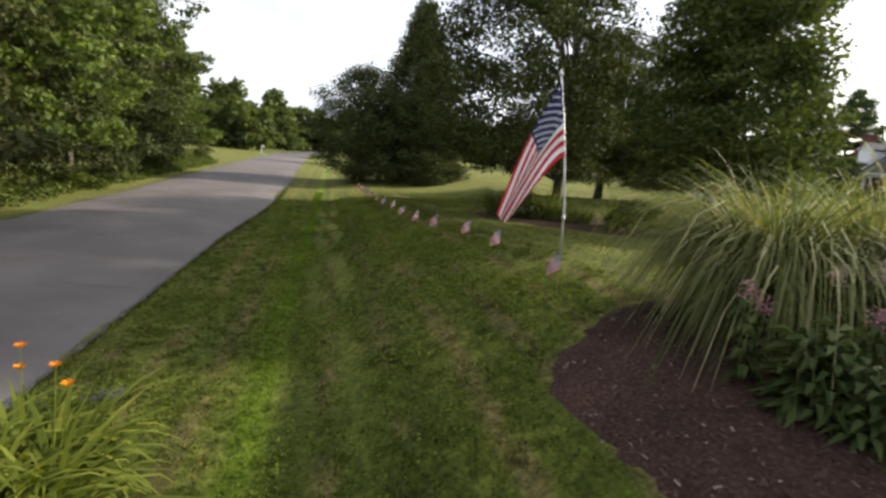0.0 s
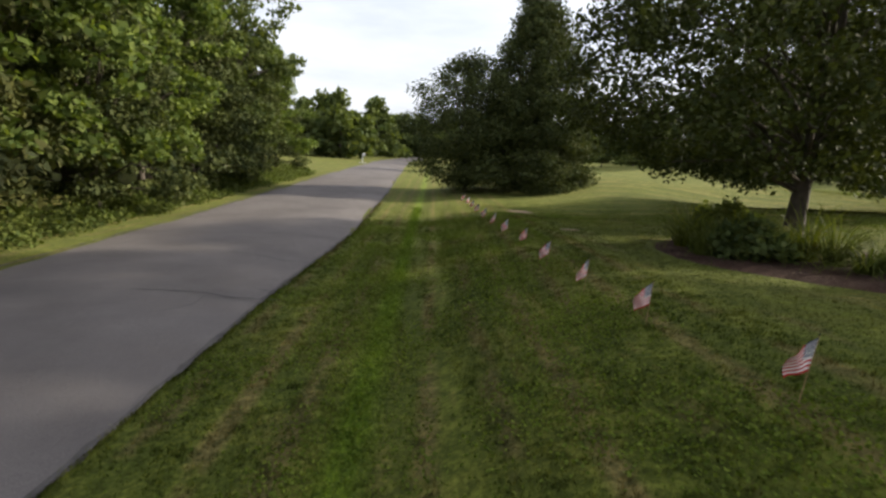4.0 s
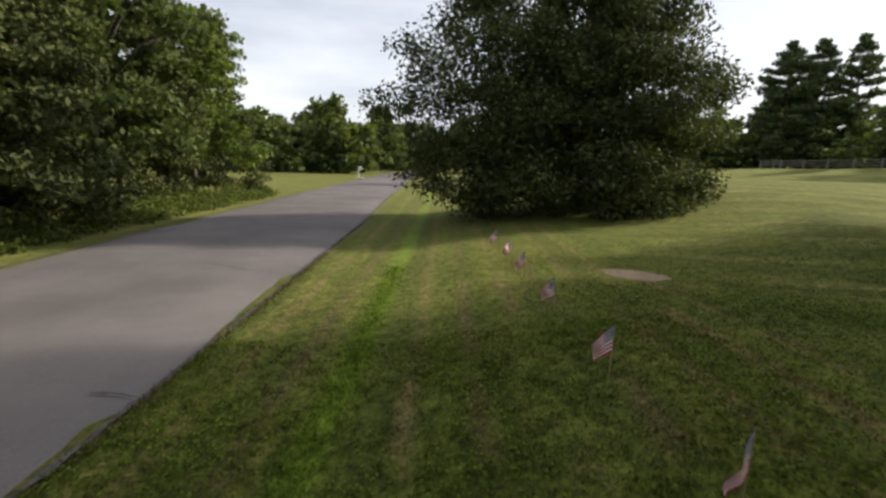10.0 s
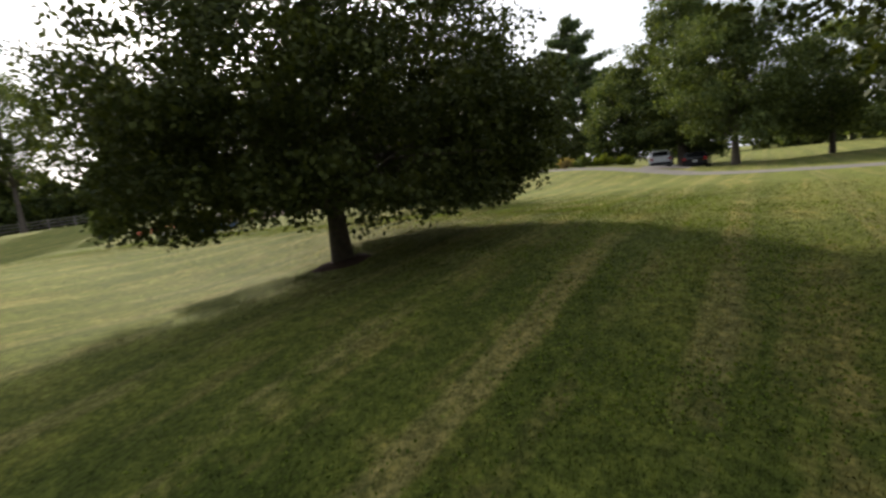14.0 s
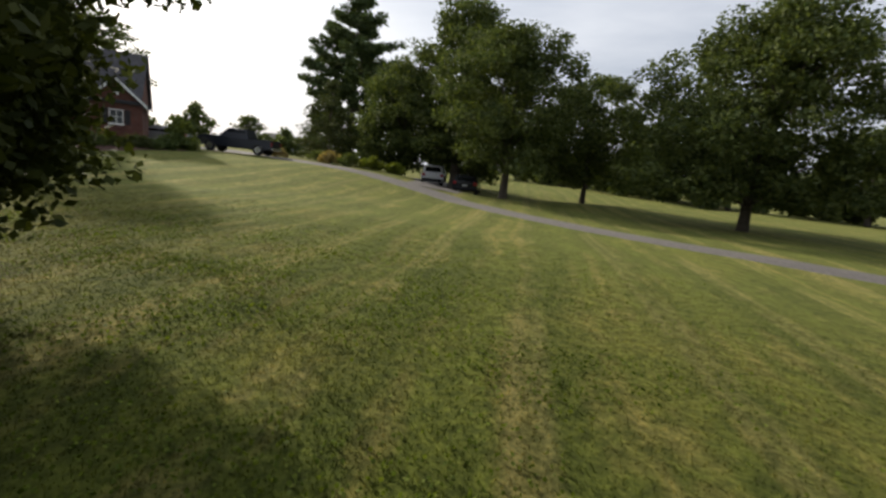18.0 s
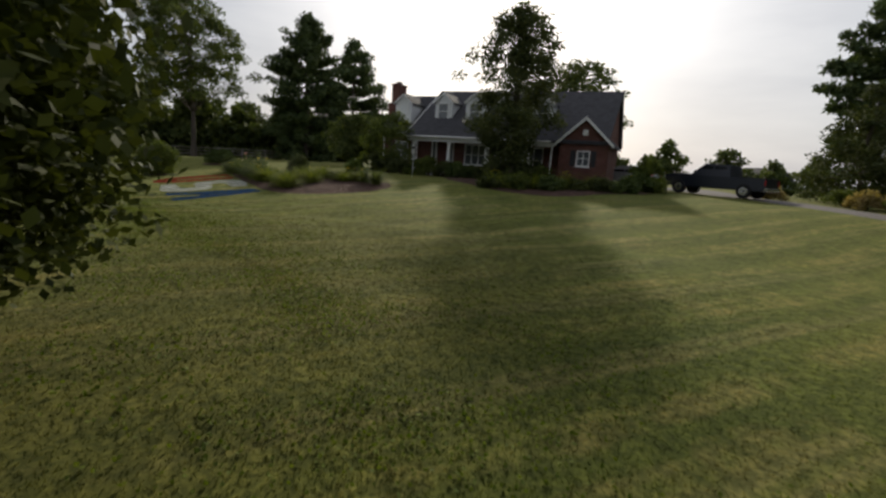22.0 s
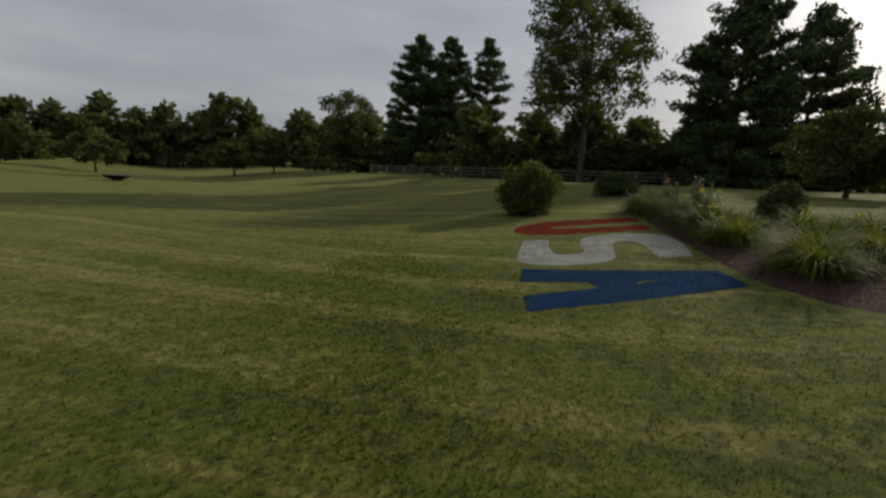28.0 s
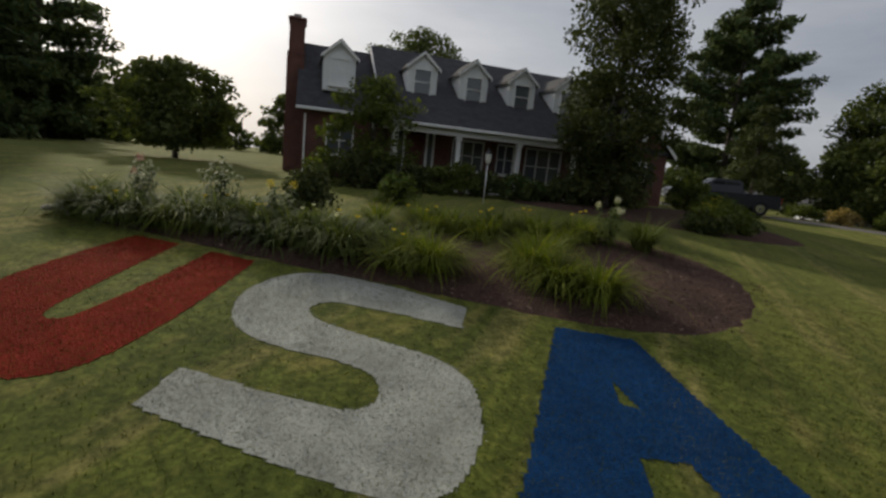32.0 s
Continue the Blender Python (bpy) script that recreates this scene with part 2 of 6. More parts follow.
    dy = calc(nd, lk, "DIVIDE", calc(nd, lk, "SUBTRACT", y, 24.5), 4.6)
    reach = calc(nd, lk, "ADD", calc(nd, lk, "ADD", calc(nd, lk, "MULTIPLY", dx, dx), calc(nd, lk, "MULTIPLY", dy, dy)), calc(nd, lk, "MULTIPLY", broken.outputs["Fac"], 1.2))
    brown_shade = ramp(nd, lk, calc(nd, lk, "MULTIPLY", reach, 0.4), [(0.30, (0.5, 0.5, 0.5)), (0.85, (0, 0, 0))])
    c = mix(nd, lk, c, (0.088, 0.076, 0.026), brown_shade.outputs["Color"])
    # passes of the mower bend the grass one way, then the other
    band_a = calc(nd, lk, "SINE", calc(nd, lk, "MULTIPLY", w, 3.65))
    band_b = calc(nd, lk, "SINE", calc(nd, lk, "MULTIPLY", wr, 5.2))
    band = nd.new("ShaderNodeMix")
    lk.new(far, band.inputs["Factor"])
    lk.new(band_b, band.inputs["A"])
    lk.new(band_a, band.inputs["B"])
    rb = ramp(nd, lk, calc(nd, lk, "MULTIPLY_ADD", band.outputs["Result"], 0.5, 0.5), [(0.2, (0.86, 0.89, 0.85)), (0.8, (1.12, 1.10, 1.07))])
    c = mix(nd, lk, c, rb.outputs["Color"], 1.0, "MULTIPLY")
    # a fresh green band of uncut grass beside the lane
    off = calc(nd, lk, "ABSOLUTE", calc(nd, lk, "ADD", wr, 0.68))
    green = ramp(nd, lk, off, [(0.10, (0.9, 0.9, 0.9)), (0.30, (0, 0, 0))])
    c = mix(nd, lk, c, (0.098, 0.150, 0.016), green.outputs["Color"])
    tuft = noise_node(nd, lk, 4.5, 4.0, 0.7, co.outputs["Object"])
    rt = ramp(nd, lk, tuft.outputs["Fac"], [(0.36, (0.60, 0.66, 0.58)), (0.64, (1.36, 1.32, 1.26))])
    c = mix(nd, lk, c, rt.outputs["Color"], 1.0, "MULTIPLY")
    clump = noise_node(nd, lk, 11.0, 3.0, 0.6, co.outputs["Object"])
    rc = ramp(nd, lk, clump.outputs["Fac"], [(0.38, (0.70, 0.74, 0.68)), (0.62, (1.26, 1.24, 1.18))])
    c = mix(nd, lk, c, rc.outputs["Color"], 1.0, "MULTIPLY")
    fine = noise_node(nd, lk, 22.0, 6.0, 0.75, co.outputs["Object"])
    rf = ramp(nd, lk, fine.outputs["Fac"], [(0.30, (0.62, 0.65, 0.58)), (0.62, (1.17, 1.15, 1.11))])
    return mix(nd, lk, c, rf.outputs["Color"], 1.0, "MULTIPLY"), fine


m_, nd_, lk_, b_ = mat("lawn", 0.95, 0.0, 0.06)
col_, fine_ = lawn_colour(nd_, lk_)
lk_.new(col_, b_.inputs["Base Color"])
bump(nd_, lk_, b_, fine_.outputs["Fac"], 0.5, 0.02)
b_.inputs["Sheen Weight"].default_value, b_.inputs["Sheen Roughness"].default_value, b_.inputs["Sheen Tint"].default_value = 0.16, 0.5, (0.64, 0.64, 0.25, 1)

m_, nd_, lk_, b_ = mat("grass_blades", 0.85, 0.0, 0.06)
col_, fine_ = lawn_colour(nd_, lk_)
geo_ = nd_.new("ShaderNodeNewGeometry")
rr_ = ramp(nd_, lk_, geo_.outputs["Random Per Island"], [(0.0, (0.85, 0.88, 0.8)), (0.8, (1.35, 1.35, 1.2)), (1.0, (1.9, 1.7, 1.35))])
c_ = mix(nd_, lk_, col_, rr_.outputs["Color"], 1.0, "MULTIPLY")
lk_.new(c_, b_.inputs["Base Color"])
tr_, ms_ = nd_.new("ShaderNodeBsdfTranslucent"), nd_.new("ShaderNodeMixShader")
lk_.new(c_, tr_.inputs["Color"])
ms_.inputs["Fac"].default_value = 0.35
lk_.new(b_.outputs["BSDF"], ms_.inputs[1])
lk_.new(tr_.outputs["BSDF"], ms_.inputs[2])
lk_.new(ms_.outputs["Shader"], nd_["Material Output"].inputs["Surface"])

# asphalt with cracks and worn wheel tracks
m_, nd_, lk_, b_ = mat("asphalt", 0.9, 0.0, 0.12)
n1_ = noise_node(nd_, lk_, 0.45, 5.0)
n2_ = noise_node(nd_, lk_, 90.0, 3.0, 0.7)
r1_ = ramp(nd_, lk_, n1_.outputs["Fac"], [(0.3, (0.122, 0.108, 0.104)), (0.7, (0.178, 0.159, 0.152))])
r2_ = ramp(nd_, lk_, n2_.outputs["Fac"], [(0.3, (0.62, 0.62, 0.62)), (0.7, (1.3, 1.3, 1.3))])
c_ = mix(nd_, lk_, r1_.outputs["Color"], r2_.outputs["Color"], 1.0, "MULTIPLY")
lk_.new(c_, b_.inputs["Base Color"])
bump(nd_, lk_, b_, n2_.outputs["Fac"], 0.5, 0.006)
plain("crack_filler", (0.05, 0.047, 0.047), 0.9, var=0.3)
plain("worn_edge", (0.085, 0.078, 0.074), 0.95, var=0.35, scale=5.0, bumpy=0.6)

# mulch: dark shredded bark
m_, nd_, lk_, b_ = mat("mulch", 0.95, 0.0, 0.1)
n1_ = noise_node(nd_, lk_, 30.0, 6.0, 0.75)
n2_ = noise_node(nd_, lk_, 1.2, 3.0)
r1_ = ramp(nd_, lk_, n1_.outputs["Fac"], [(0.3, (0.030, 0.018, 0.014)), (0.55, (0.085, 0.052, 0.042)), (0.72, (0.20, 0.14, 0.115))])
r2_ = ramp(nd_, lk_, n2_.outputs["Fac"], [(0.3, (0.7, 0.7, 0.7)), (0.7, (1.25, 1.2, 1.15))])
lk_.new(mix(nd_, lk_, r1_.outputs["Color"], r2_.outputs["Color"], 1.0, "MULTIPLY"), b_.inputs["Base Color"])
bump(nd_, lk_, b_, n1_.outputs["Fac"], 1.0, 0.04)
m_, nd_, lk_, b_ = mat("bark_chips", 0.95, 0.0, 0.1)
geo_ = nd_.new("ShaderNodeNewGeometry")
rr_ = ramp(nd_, lk_, geo_.outputs["Random Per Island"], [(0.0, (0.03, 0.018, 0.014)), (0.6, (0.10, 0.062, 0.05)), (1.0, (0.26, 0.19, 0.15))])
lk_.new(rr_.outputs["Color"], b_.inputs["Base Color"])
plain("bare_soil", (0.19, 0.135, 0.09), 0.95, var=0.3, scale=9.0, bumpy=0.8)


def painted_grass(name, colour):
    m, nd, lk, b = mat(name, 0.95, 0.0, 0.03)
    n1 = noise_node(nd, lk, 38.0, 5.0, 0.8)
    n2 = noise_node(nd, lk, 1.8, 4.0)
    cover = ramp(nd, lk, n1.outputs["Fac"], [(0.34, (0.2, 0.2, 0.2)), (0.50, (1, 1, 1))])
    under = mix(nd, lk, tuple(c * 0.35 for c in colour), (0.07, 0.085, 0.022), 0.35)
    c = mix(nd, lk, under, colour, cover.outputs["Color"])
    r = ramp(nd, lk, n2.outputs["Fac"], [(0.3, (0.72, 0.72, 0.72)), (0.7, (1.1, 1.1, 1.1))])
    lk.new(mix(nd, lk, c, r.outputs["Color"], 1.0, "MULTIPLY"), b.inputs["Base Color"])
    bump(nd, lk, b, n1.outputs["Fac"], 0.9, 0.03)
    return m


painted_grass("red_paint", (0.235, 0.026, 0.015))
painted_grass("white_paint", (0.45, 0.46, 0.41))
painted_grass("blue_paint", (0.009, 0.050, 0.150))

# foliage
leafy("leaf_maple", (0.020, 0.032, 0.012), (0.054, 0.074, 0.022), 0.16)
leafy("leaf_oak", (0.030, 0.052, 0.023), (0.084, 0.117, 0.044), 0.28)
leafy("leaf_light", (0.042, 0.076, 0.024), (0.110, 0.160, 0.048), 0.36)
leafy("leaf_cedar", (0.026, 0.043, 0.021), (0.070, 0.092, 0.036), 0.15)
leafy("leaf_cedar_olive", (0.026, 0.040, 0.018), (0.068, 0.080, 0.030), 0.16)
leafy("leaf_pine", (0.028, 0.053, 0.028), (0.081, 0.121, 0.056), 0.15)
leafy("leaf_shrub", (0.036, 0.062, 0.020), (0.094, 0.130, 0.038), 0.3)
leafy("leaf_lily", (0.052, 0.088, 0.014), (0.145, 0.185, 0.034), 0.35)
leafy("leaf_clover", (0.045, 0.080, 0.014), (0.110, 0.160, 0.030), 0.3)
leafy("leaf_pampas", (0.045, 0.072, 0.024), (0.150, 0.180, 0.085), 0.30)
leafy("leaf_pampas_pale", (0.200, 0.230, 0.140), (0.330, 0.350, 0.240), 0.25)
leafy("leaf_dark_broad", (0.030, 0.056, 0.024), (0.080, 0.120, 0.050), 0.3)
leafy("leaf_dry", (0.12, 0.11, 0.05), (0.28, 0.25, 0.13), 0.3)
leafy("petal_orange", (0.62, 0.16, 0.01), (0.85, 0.30, 0.02), 0.3)
leafy("petal_pink", (0.42, 0.18, 0.30), (0.66, 0.40, 0.52), 0.3)
leafy("petal_pale", (0.50, 0.36, 0.42), (0.75, 0.62, 0.66), 0.3)
leafy("petal_yellow", (0.55, 0.42, 0.05), (0.75, 0.60, 0.10), 0.3)
leafy("petal_white", (0.6, 0.6, 0.55), (0.8, 0.8, 0.75), 0.3)
plain("bark", (0.085, 0.070, 0.056), 0.95, var=0.4, scale=5.0, bumpy=1.0)
plain("twig", (0.09, 0.065, 0.045), 0.9, var=0.3, scale=8.0)

# house
m_, nd_, lk_, b_ = mat("brick", 0.9, 0.0, 0.15)
co_ = nd_.new("ShaderNodeTexCoord")
br_ = nd_.new("ShaderNodeTexBrick")
br_.inputs["Scale"].default_value = 4.6
br_.inputs["Color1"].default_value, br_.inputs["Color2"].default_value = (0.115, 0.050, 0.040, 1), (0.165, 0.072, 0.055, 1)
br_.inputs["Mortar"].default_value = (0.17, 0.15, 0.135, 1)
br_.inputs["Mortar Size"].default_value = 0.012
lk_.new(co_.outputs["UV"], br_.inputs["Vector"])
n1_ = noise_node(nd_, lk_, 1.5, 4.0)
r1_ = ramp(nd_, lk_, n1_.outputs["Fac"], [(0.3, (0.75, 0.75, 0.75)), (0.7, (1.15, 1.15, 1.15))])
lk_.new(mix(nd_, lk_, br_.outputs["Color"], r1_.outputs["Color"], 1.0, "MULTIPLY"), b_.inputs["Base Color"])
bump(nd_, lk_, b_, br_.outputs["Fac"], 0.4, -0.01)
plain("shingle", (0.050, 0.049, 0.054), 0.9, var=0.25, scale=3.0, bumpy=0.5)
plain("white_trim", (0.78, 0.78, 0.76), 0.5, var=0.05, scale=4.0)
plain("siding", (0.74, 0.75, 0.75), 0.6, var=0.05, scale=4.0)
plain("shutter", (0.030, 0.032, 0.036), 0.5, var=0.15)
plain("door_paint", (0.10, 0.030, 0.025), 0.45, var=0.1)
plain("curtain", (0.55, 0.56, 0.58), 0.8, var=0.1)
plain("interior_dark", (0.05, 0.05, 0.052), 0.8, var=0.2)
plain("concrete", (0.42, 0.41, 0.39), 0.9, var=0.15, scale=2.0, bumpy=0.3)
plain("grey_siding", (0.33, 0.35, 0.37), 0.7, var=0.08)
plain("gravel", (0.135, 0.122, 0.115), 0.95, var=0.25, scale=8.0, bumpy=0.8)
m_, nd_, lk_, b_ = mat("window_glass", 0.05, 0.0, 0.5)
b_.inputs["Base Color"].default_value = (0.10, 0.11, 0.12, 1)
b_.inputs["Coat Weight"].default_value = 0.6

# vehicles and metal
plain("paint_black", (0.012, 0.013, 0.016), 0.25, var=0.05, spec=0.5)
plain("paint_navy", (0.014, 0.017, 0.026), 0.28, var=0.05, spec=0.5)
plain("paint_white", (0.72, 0.72, 0.72), 0.3, var=0.03, spec=0.5)
plain("paint_silver", (0.34, 0.36, 0.38), 0.3, 0.4, var=0.05)
m_, nd_, lk_, b_ = mat("car_glass", 0.06, 0.0, 0.5)
b_.inputs["Base Color"].default_value = (0.02, 0.022, 0.024, 1)
plain("rubber", (0.018, 0.018, 0.019), 0.85, var=0.2)
plain("chrome", (0.6, 0.6, 0.6), 0.22, 0.9, var=0.05)
plain("lamp_red", (0.35, 0.02, 0.02), 0.3, var=0.05)
plain("lamp_clear", (0.65, 0.65, 0.62), 0.2, var=0.05)
plain("pole_metal", (0.62, 0.62, 0.62), 0.4, 0.3, var=0.05)
plain("wood_stick", (0.33, 0.22, 0.12), 0.8, var=0.2)
plain("wood_weathered", (0.20, 0.18, 0.155), 0.9, var=0.2, scale=5.0)
plain("cloth_red", (0.52, 0.022, 0.034), 0.8, var=0.08)
plain("cloth_white", (0.82, 0.81, 0.79), 0.8, var=0.05)
plain("cloth_blue", (0.014, 0.022, 0.085), 0.8, var=0.08)
plain("post_white", (0.72, 0.72, 0.70), 0.6, var=0.06)
plain("stone", (0.36, 0.34, 0.31), 0.95, var=0.25, bumpy=0.6)
plain("reflector_red", (0.5, 0.02, 0.03), 0.4, var=0.05)
plain("dark_metal", (0.03, 0.03, 0.032), 0.5, 0.5, var=0.1)


# ---- building helpers ----
def part(name, bm, material, parent=None, label="", smooth=False):
    """One mesh object from a bmesh or from (verts, faces), under a thing or a part."""
    me = bpy.data.meshes.new(name)
    if isinstance(bm, tuple):
        me.from_pydata(bm[0], [], bm[1])
    else:
        bm.to_mesh(me)
        bm.free()
    if material:
        me.materials.append(MATS[material])
    if smooth:
        me.polygons.foreach_set("use_smooth", [True] * len(me.polygons))
    ob = new(name, me)
    if parent is not None:
        ob.parent = parent
    if label:
        ob["label"] = label
    return ob


def quads(name, verts, material, parent=None, label=""):
    """Many loose four-cornered leaves: verts is an array of n x 4 x 3."""
    n = len(verts)
    me = bpy.data.meshes.new(name)
    me.vertices.add(n * 4)
    me.vertices.foreach_set("co", np.ascontiguousarray(verts, dtype=np.float32).ravel())
    me.loops.add(n * 4)
    me.loops.foreach_set("vertex_index", np.arange(n * 4, dtype=np.int32))
    me.polygons.add(n)
    me.polygons.foreach_set("loop_start", np.arange(0, n * 4, 4, dtype=np.int32))
    me.update()
    me.materials.append(MATS[material])
    ob = new(name, me)
    if parent is not None:
        ob.parent = parent
    if label:
        ob["label"] = label
    return ob


def thing(name, x, y, z, turn=0.0, label="", category="", group="", kind=""):
    ob = new(name)
    ob.matrix_basis = pose(x, y, z, 0, 0, turn)
    return tagged(ob, label, category, group, kind)


def box(bm, x0, y0, z0, x1, y1, z1, bevel=0.0):
    """A box with softened edges, added to a bmesh."""
    m = Matrix.Translation(((x0 + x1) / 2, (y0 + y1) / 2, (z0 + z1) / 2)) @ Matrix.Diagonal((x1 - x0, y1 - y0, z1 - z0, 1))
    r = bmesh.ops.create_cube(bm, size=1, matrix=m)
    if bevel:
        edges = list({e for v in r["verts"] for e in v.link_edges})
        bmesh.ops.bevel(bm, geom=edges, offset=bevel, segments=1, affect="EDGES", profile=0.5)
    return bm


def boxed(*args, bevel=0.0):
    return box(bmesh.new(), *args, bevel=bevel)


def prism(bm, outline, y0, y1):
    """An outline in x, z drawn along y."""
    a = [bm.verts.new((x, y0, z)) for x, z in outline]
    b = [bm.verts.new((x, y1, z)) for x, z in outline]
    bm.faces.new(a)
    bm.faces.new(b[::-1])
    n = len(outline)
    for i in range(n):
        bm.faces.new((a[i], b[i], b[(i + 1) % n], a[(i + 1) % n]))
    bmesh.ops.recalc_face_normals(bm, faces=bm.faces)
    return bm


def tube(points, radii, sides=7):
    """A bent, tapered tube as (verts, faces)."""
    verts, faces = [], []
    pts = [Vector(p) for p in points]
    for i, p in enumerate(pts):
        d = (pts[min(i + 1, len(pts) - 1)] - pts[max(i - 1, 0)]).normalized()
        a = d.orthogonal().normalized()
        b = d.cross(a)
        for k in range(sides):
            t = 2 * math.pi * k / sides
            verts.append(p + (a * math.cos(t) + b * math.sin(t)) * radii[i])
    for i in range(len(pts) - 1):
        for k in range(sides):
            k2 = (k + 1) % sides
            faces.append((i * sides + k, i * sides + k2, (i + 1) * sides + k2, (i + 1) * sides + k))
    faces.append(tuple(range(sides))[::-1])
    faces.append(tuple((len(pts) - 1) * sides + k for k in range(sides)))
    return verts, faces


def joined(*meshes):
    verts, faces = [], []
    for v, f in meshes:
        o = len(verts)
        verts += v
        faces += [tuple(i + o for i in q) for q in f]
    return verts, faces


# ---- the lie of the land ----
LAND_X = (-400, -12, -8, 0, 4, 9, 17.5, 24, 29, 33, 36, 38.5, 42, 46, 50, 60, 90, 400)
LAND_Z = (0.4, 0.1, -0.02, 0.02, 0.08, 0.20, 0.55, 0.50, 0.46, 0.45, 0.66, 0.90, 1.25, 1.50, 1.70, 1.85, 2.0, 2.6)
# the lane lies low; a mown bank climbs from it to the brow where the flags stand
LANE_Y = (-60, 0, 8, 20, 30, 60, 120, 260)
LANE_Z = (-0.75, -0.92, -0.98, -1.10, -1.18, -1.3, -1.7, -2.3)
BROW_Y = (-20, 0, 8, 14, 18.5, 24.5, 30, 40, 60, 120)
BROW_Z = (0.45, 0.70, 0.70, 0.20, -0.04, -0.45, -0.86, -0.85, -0.5, -0.1)
BANK_X = (-0.5, 0.0, 0.5, 0.88, 1.46, 1.92, 2.6, 3.8, 5.5)
BANK_F = (0.0, 0.02, 0.13, 0.30, 0.46, 0.56, 0.73, 0.93, 1.0)


def to_world(u, v):
    """Places along the lane are laid out by u across it and v along it."""
    return 2.3 + (u - 2.3) * 0.99452 + (v - 26.8) * 0.10453, 26.8 - (u - 2.3) * 0.10453 + (v - 26.8) * 0.99452


def to_lane(x, y):
    return 2.3 + (x - 2.3) * 0.99452 - (y - 26.8) * 0.10453, 26.8 + (x - 2.3) * 0.10453 + (y - 26.8) * 0.99452


def ease(a, b, v):
    t = min(max((v - a) / (b - a), 0), 1)
    return t * t * (3 - 2 * t)


def gz(x, y):
    w = min(max((x - 28) / 8, 0), 1) * min(max((52 - x) / 8, 0), 1)
    east = float(np.interp(x, LAND_X, LAND_Z)) - 0.028 * w * min(max(y - 34, -6), 12) - 0.025 * min(max(y - 46, 0), 80) * ease(8, 24, x) - 0.95 * ease(33, 42, x) * ease(4.5, -2.5, y) - 0.75 * math.exp(-((x - 18.5) / 6.0) ** 2 - ((y - 31) / 5.0) ** 2)
    u, v = to_lane(x, y)
    lane = float(np.interp(v, LANE_Y, LANE_Z)) + 0.9 * ease(-14, -60, u)
    brow = float(np.interp(v, BROW_Y, BROW_Z))
    bank = lane + (brow - lane) * float(np.interp(u, BANK_X, BANK_F))
    return bank + (east - bank) * ease(5.0, 14.0, u) + 0.03 * math.sin(x * 0.31 + 1) * math.sin(y * 0.27)


GZ_ARR = np.vectorize(gz)


EDGE_V = np.arange(-90, 290, 2.0)
EDGE_R = np.interp(EDGE_V, (-60, 4, 16, 24, 40, 60, 110), (-4.2, -3.15, -2.85, -2.35, -2.4, -2.8, -3.6)) + 0.1 * np.maximum(EDGE_V - 110, 0)
EDGE_L = np.interp(EDGE_V, (-60, 4, 16, 40, 60, 110), (-9.0, -8.6, -8.9, -9.4, -9.8, -10.2)) + 0.1 * np.maximum(EDGE_V - 110, 0)
EDGE_LX, EDGE_LY = to_world(EDGE_L, EDGE_V)
EDGE_RX, EDGE_RY = to_world(EDGE_R, EDGE_V)


def lerp_road(y):
    """The road's left and right edges at y."""
    return float(np.interp(y, EDGE_LY, EDGE_LX)), float(np.interp(y, EDGE_RY, EDGE_RX))


def axis_steps(lo, hi, near_lo, near_hi, fine, coarse):
    a = list(np.arange(near_lo, near_hi, fine))
    left, right = [], []
    p, s = near_lo, fine
    while p > lo:
        s = min(s * 1.3, coarse)
        p -= s
        left.append(p)
    p, s = a[-1], fine
    while p < hi:
        s = min(s * 1.3, coarse)
        p += s
        right.append(p)
    return np.array(left[::-1] + a + right)


gx = axis_steps(-900, 1000, -14, 60, 0.6, 60)
gy = axis_steps(-900, 1000, -16, 60, 0.6, 60)
gv = [(x, y, gz(x, y) - (0.04 if lerp_road(y)[0] + 0.1 < x < lerp_road(y)[1] - 0.1 else 0.0)) for x in gx for y in gy]
ny = len(gy)
gf = [(i * ny + j, (i + 1) * ny + j, (i + 1) * ny + j + 1, i * ny + j + 1) for i in range(len(gx) - 1) for j in range(ny - 1)]
ground = part("ground", (gv, gf), "lawn", smooth=True)
tagged(ground, "mown lawn with dry streaks and clover", "lawn", kind="structure")

# the road, with ragged edges
rng = random.Random(5)
rv, rf = [], []
ys = list(np.arange(-60, 60, 0.35)) + list(np.arange(60, 260, 3.0))
for y in ys:
    a, b = lerp_road(y)
    j1, j2 = rng.uniform(-0.05, 0.06), rng.uniform(-0.05, 0.07)
    for k in range(7):
        f = k / 6
        x = a + j1 + (b + j2 - a - j1) * f
        rv.append((x, y, gz((a + b) / 2, y) + 0.035 + 0.05 * (1 - (2 * f - 1) ** 2) - (0.05 if k in (0, 6) else 0)))
for i in range(len(ys) - 1):
    for k in range(6):
        rf.append((i * 7 + k, i * 7 + k + 1, (i + 1) * 7 + k + 1, (i + 1) * 7 + k))
road = tagged(part("road", (rv, rf), "asphalt", smooth=True), "worn grey asphalt lane with fine cracks", "road", kind="structure")


def road_z(x, y):
    a, b = lerp_road(y)
    f = min(max((x - a) / (b - a), 0), 1)
    return gz((a + b) / 2, y) + 0.035 + 0.05 * (1 - (2 * f - 1) ** 2)


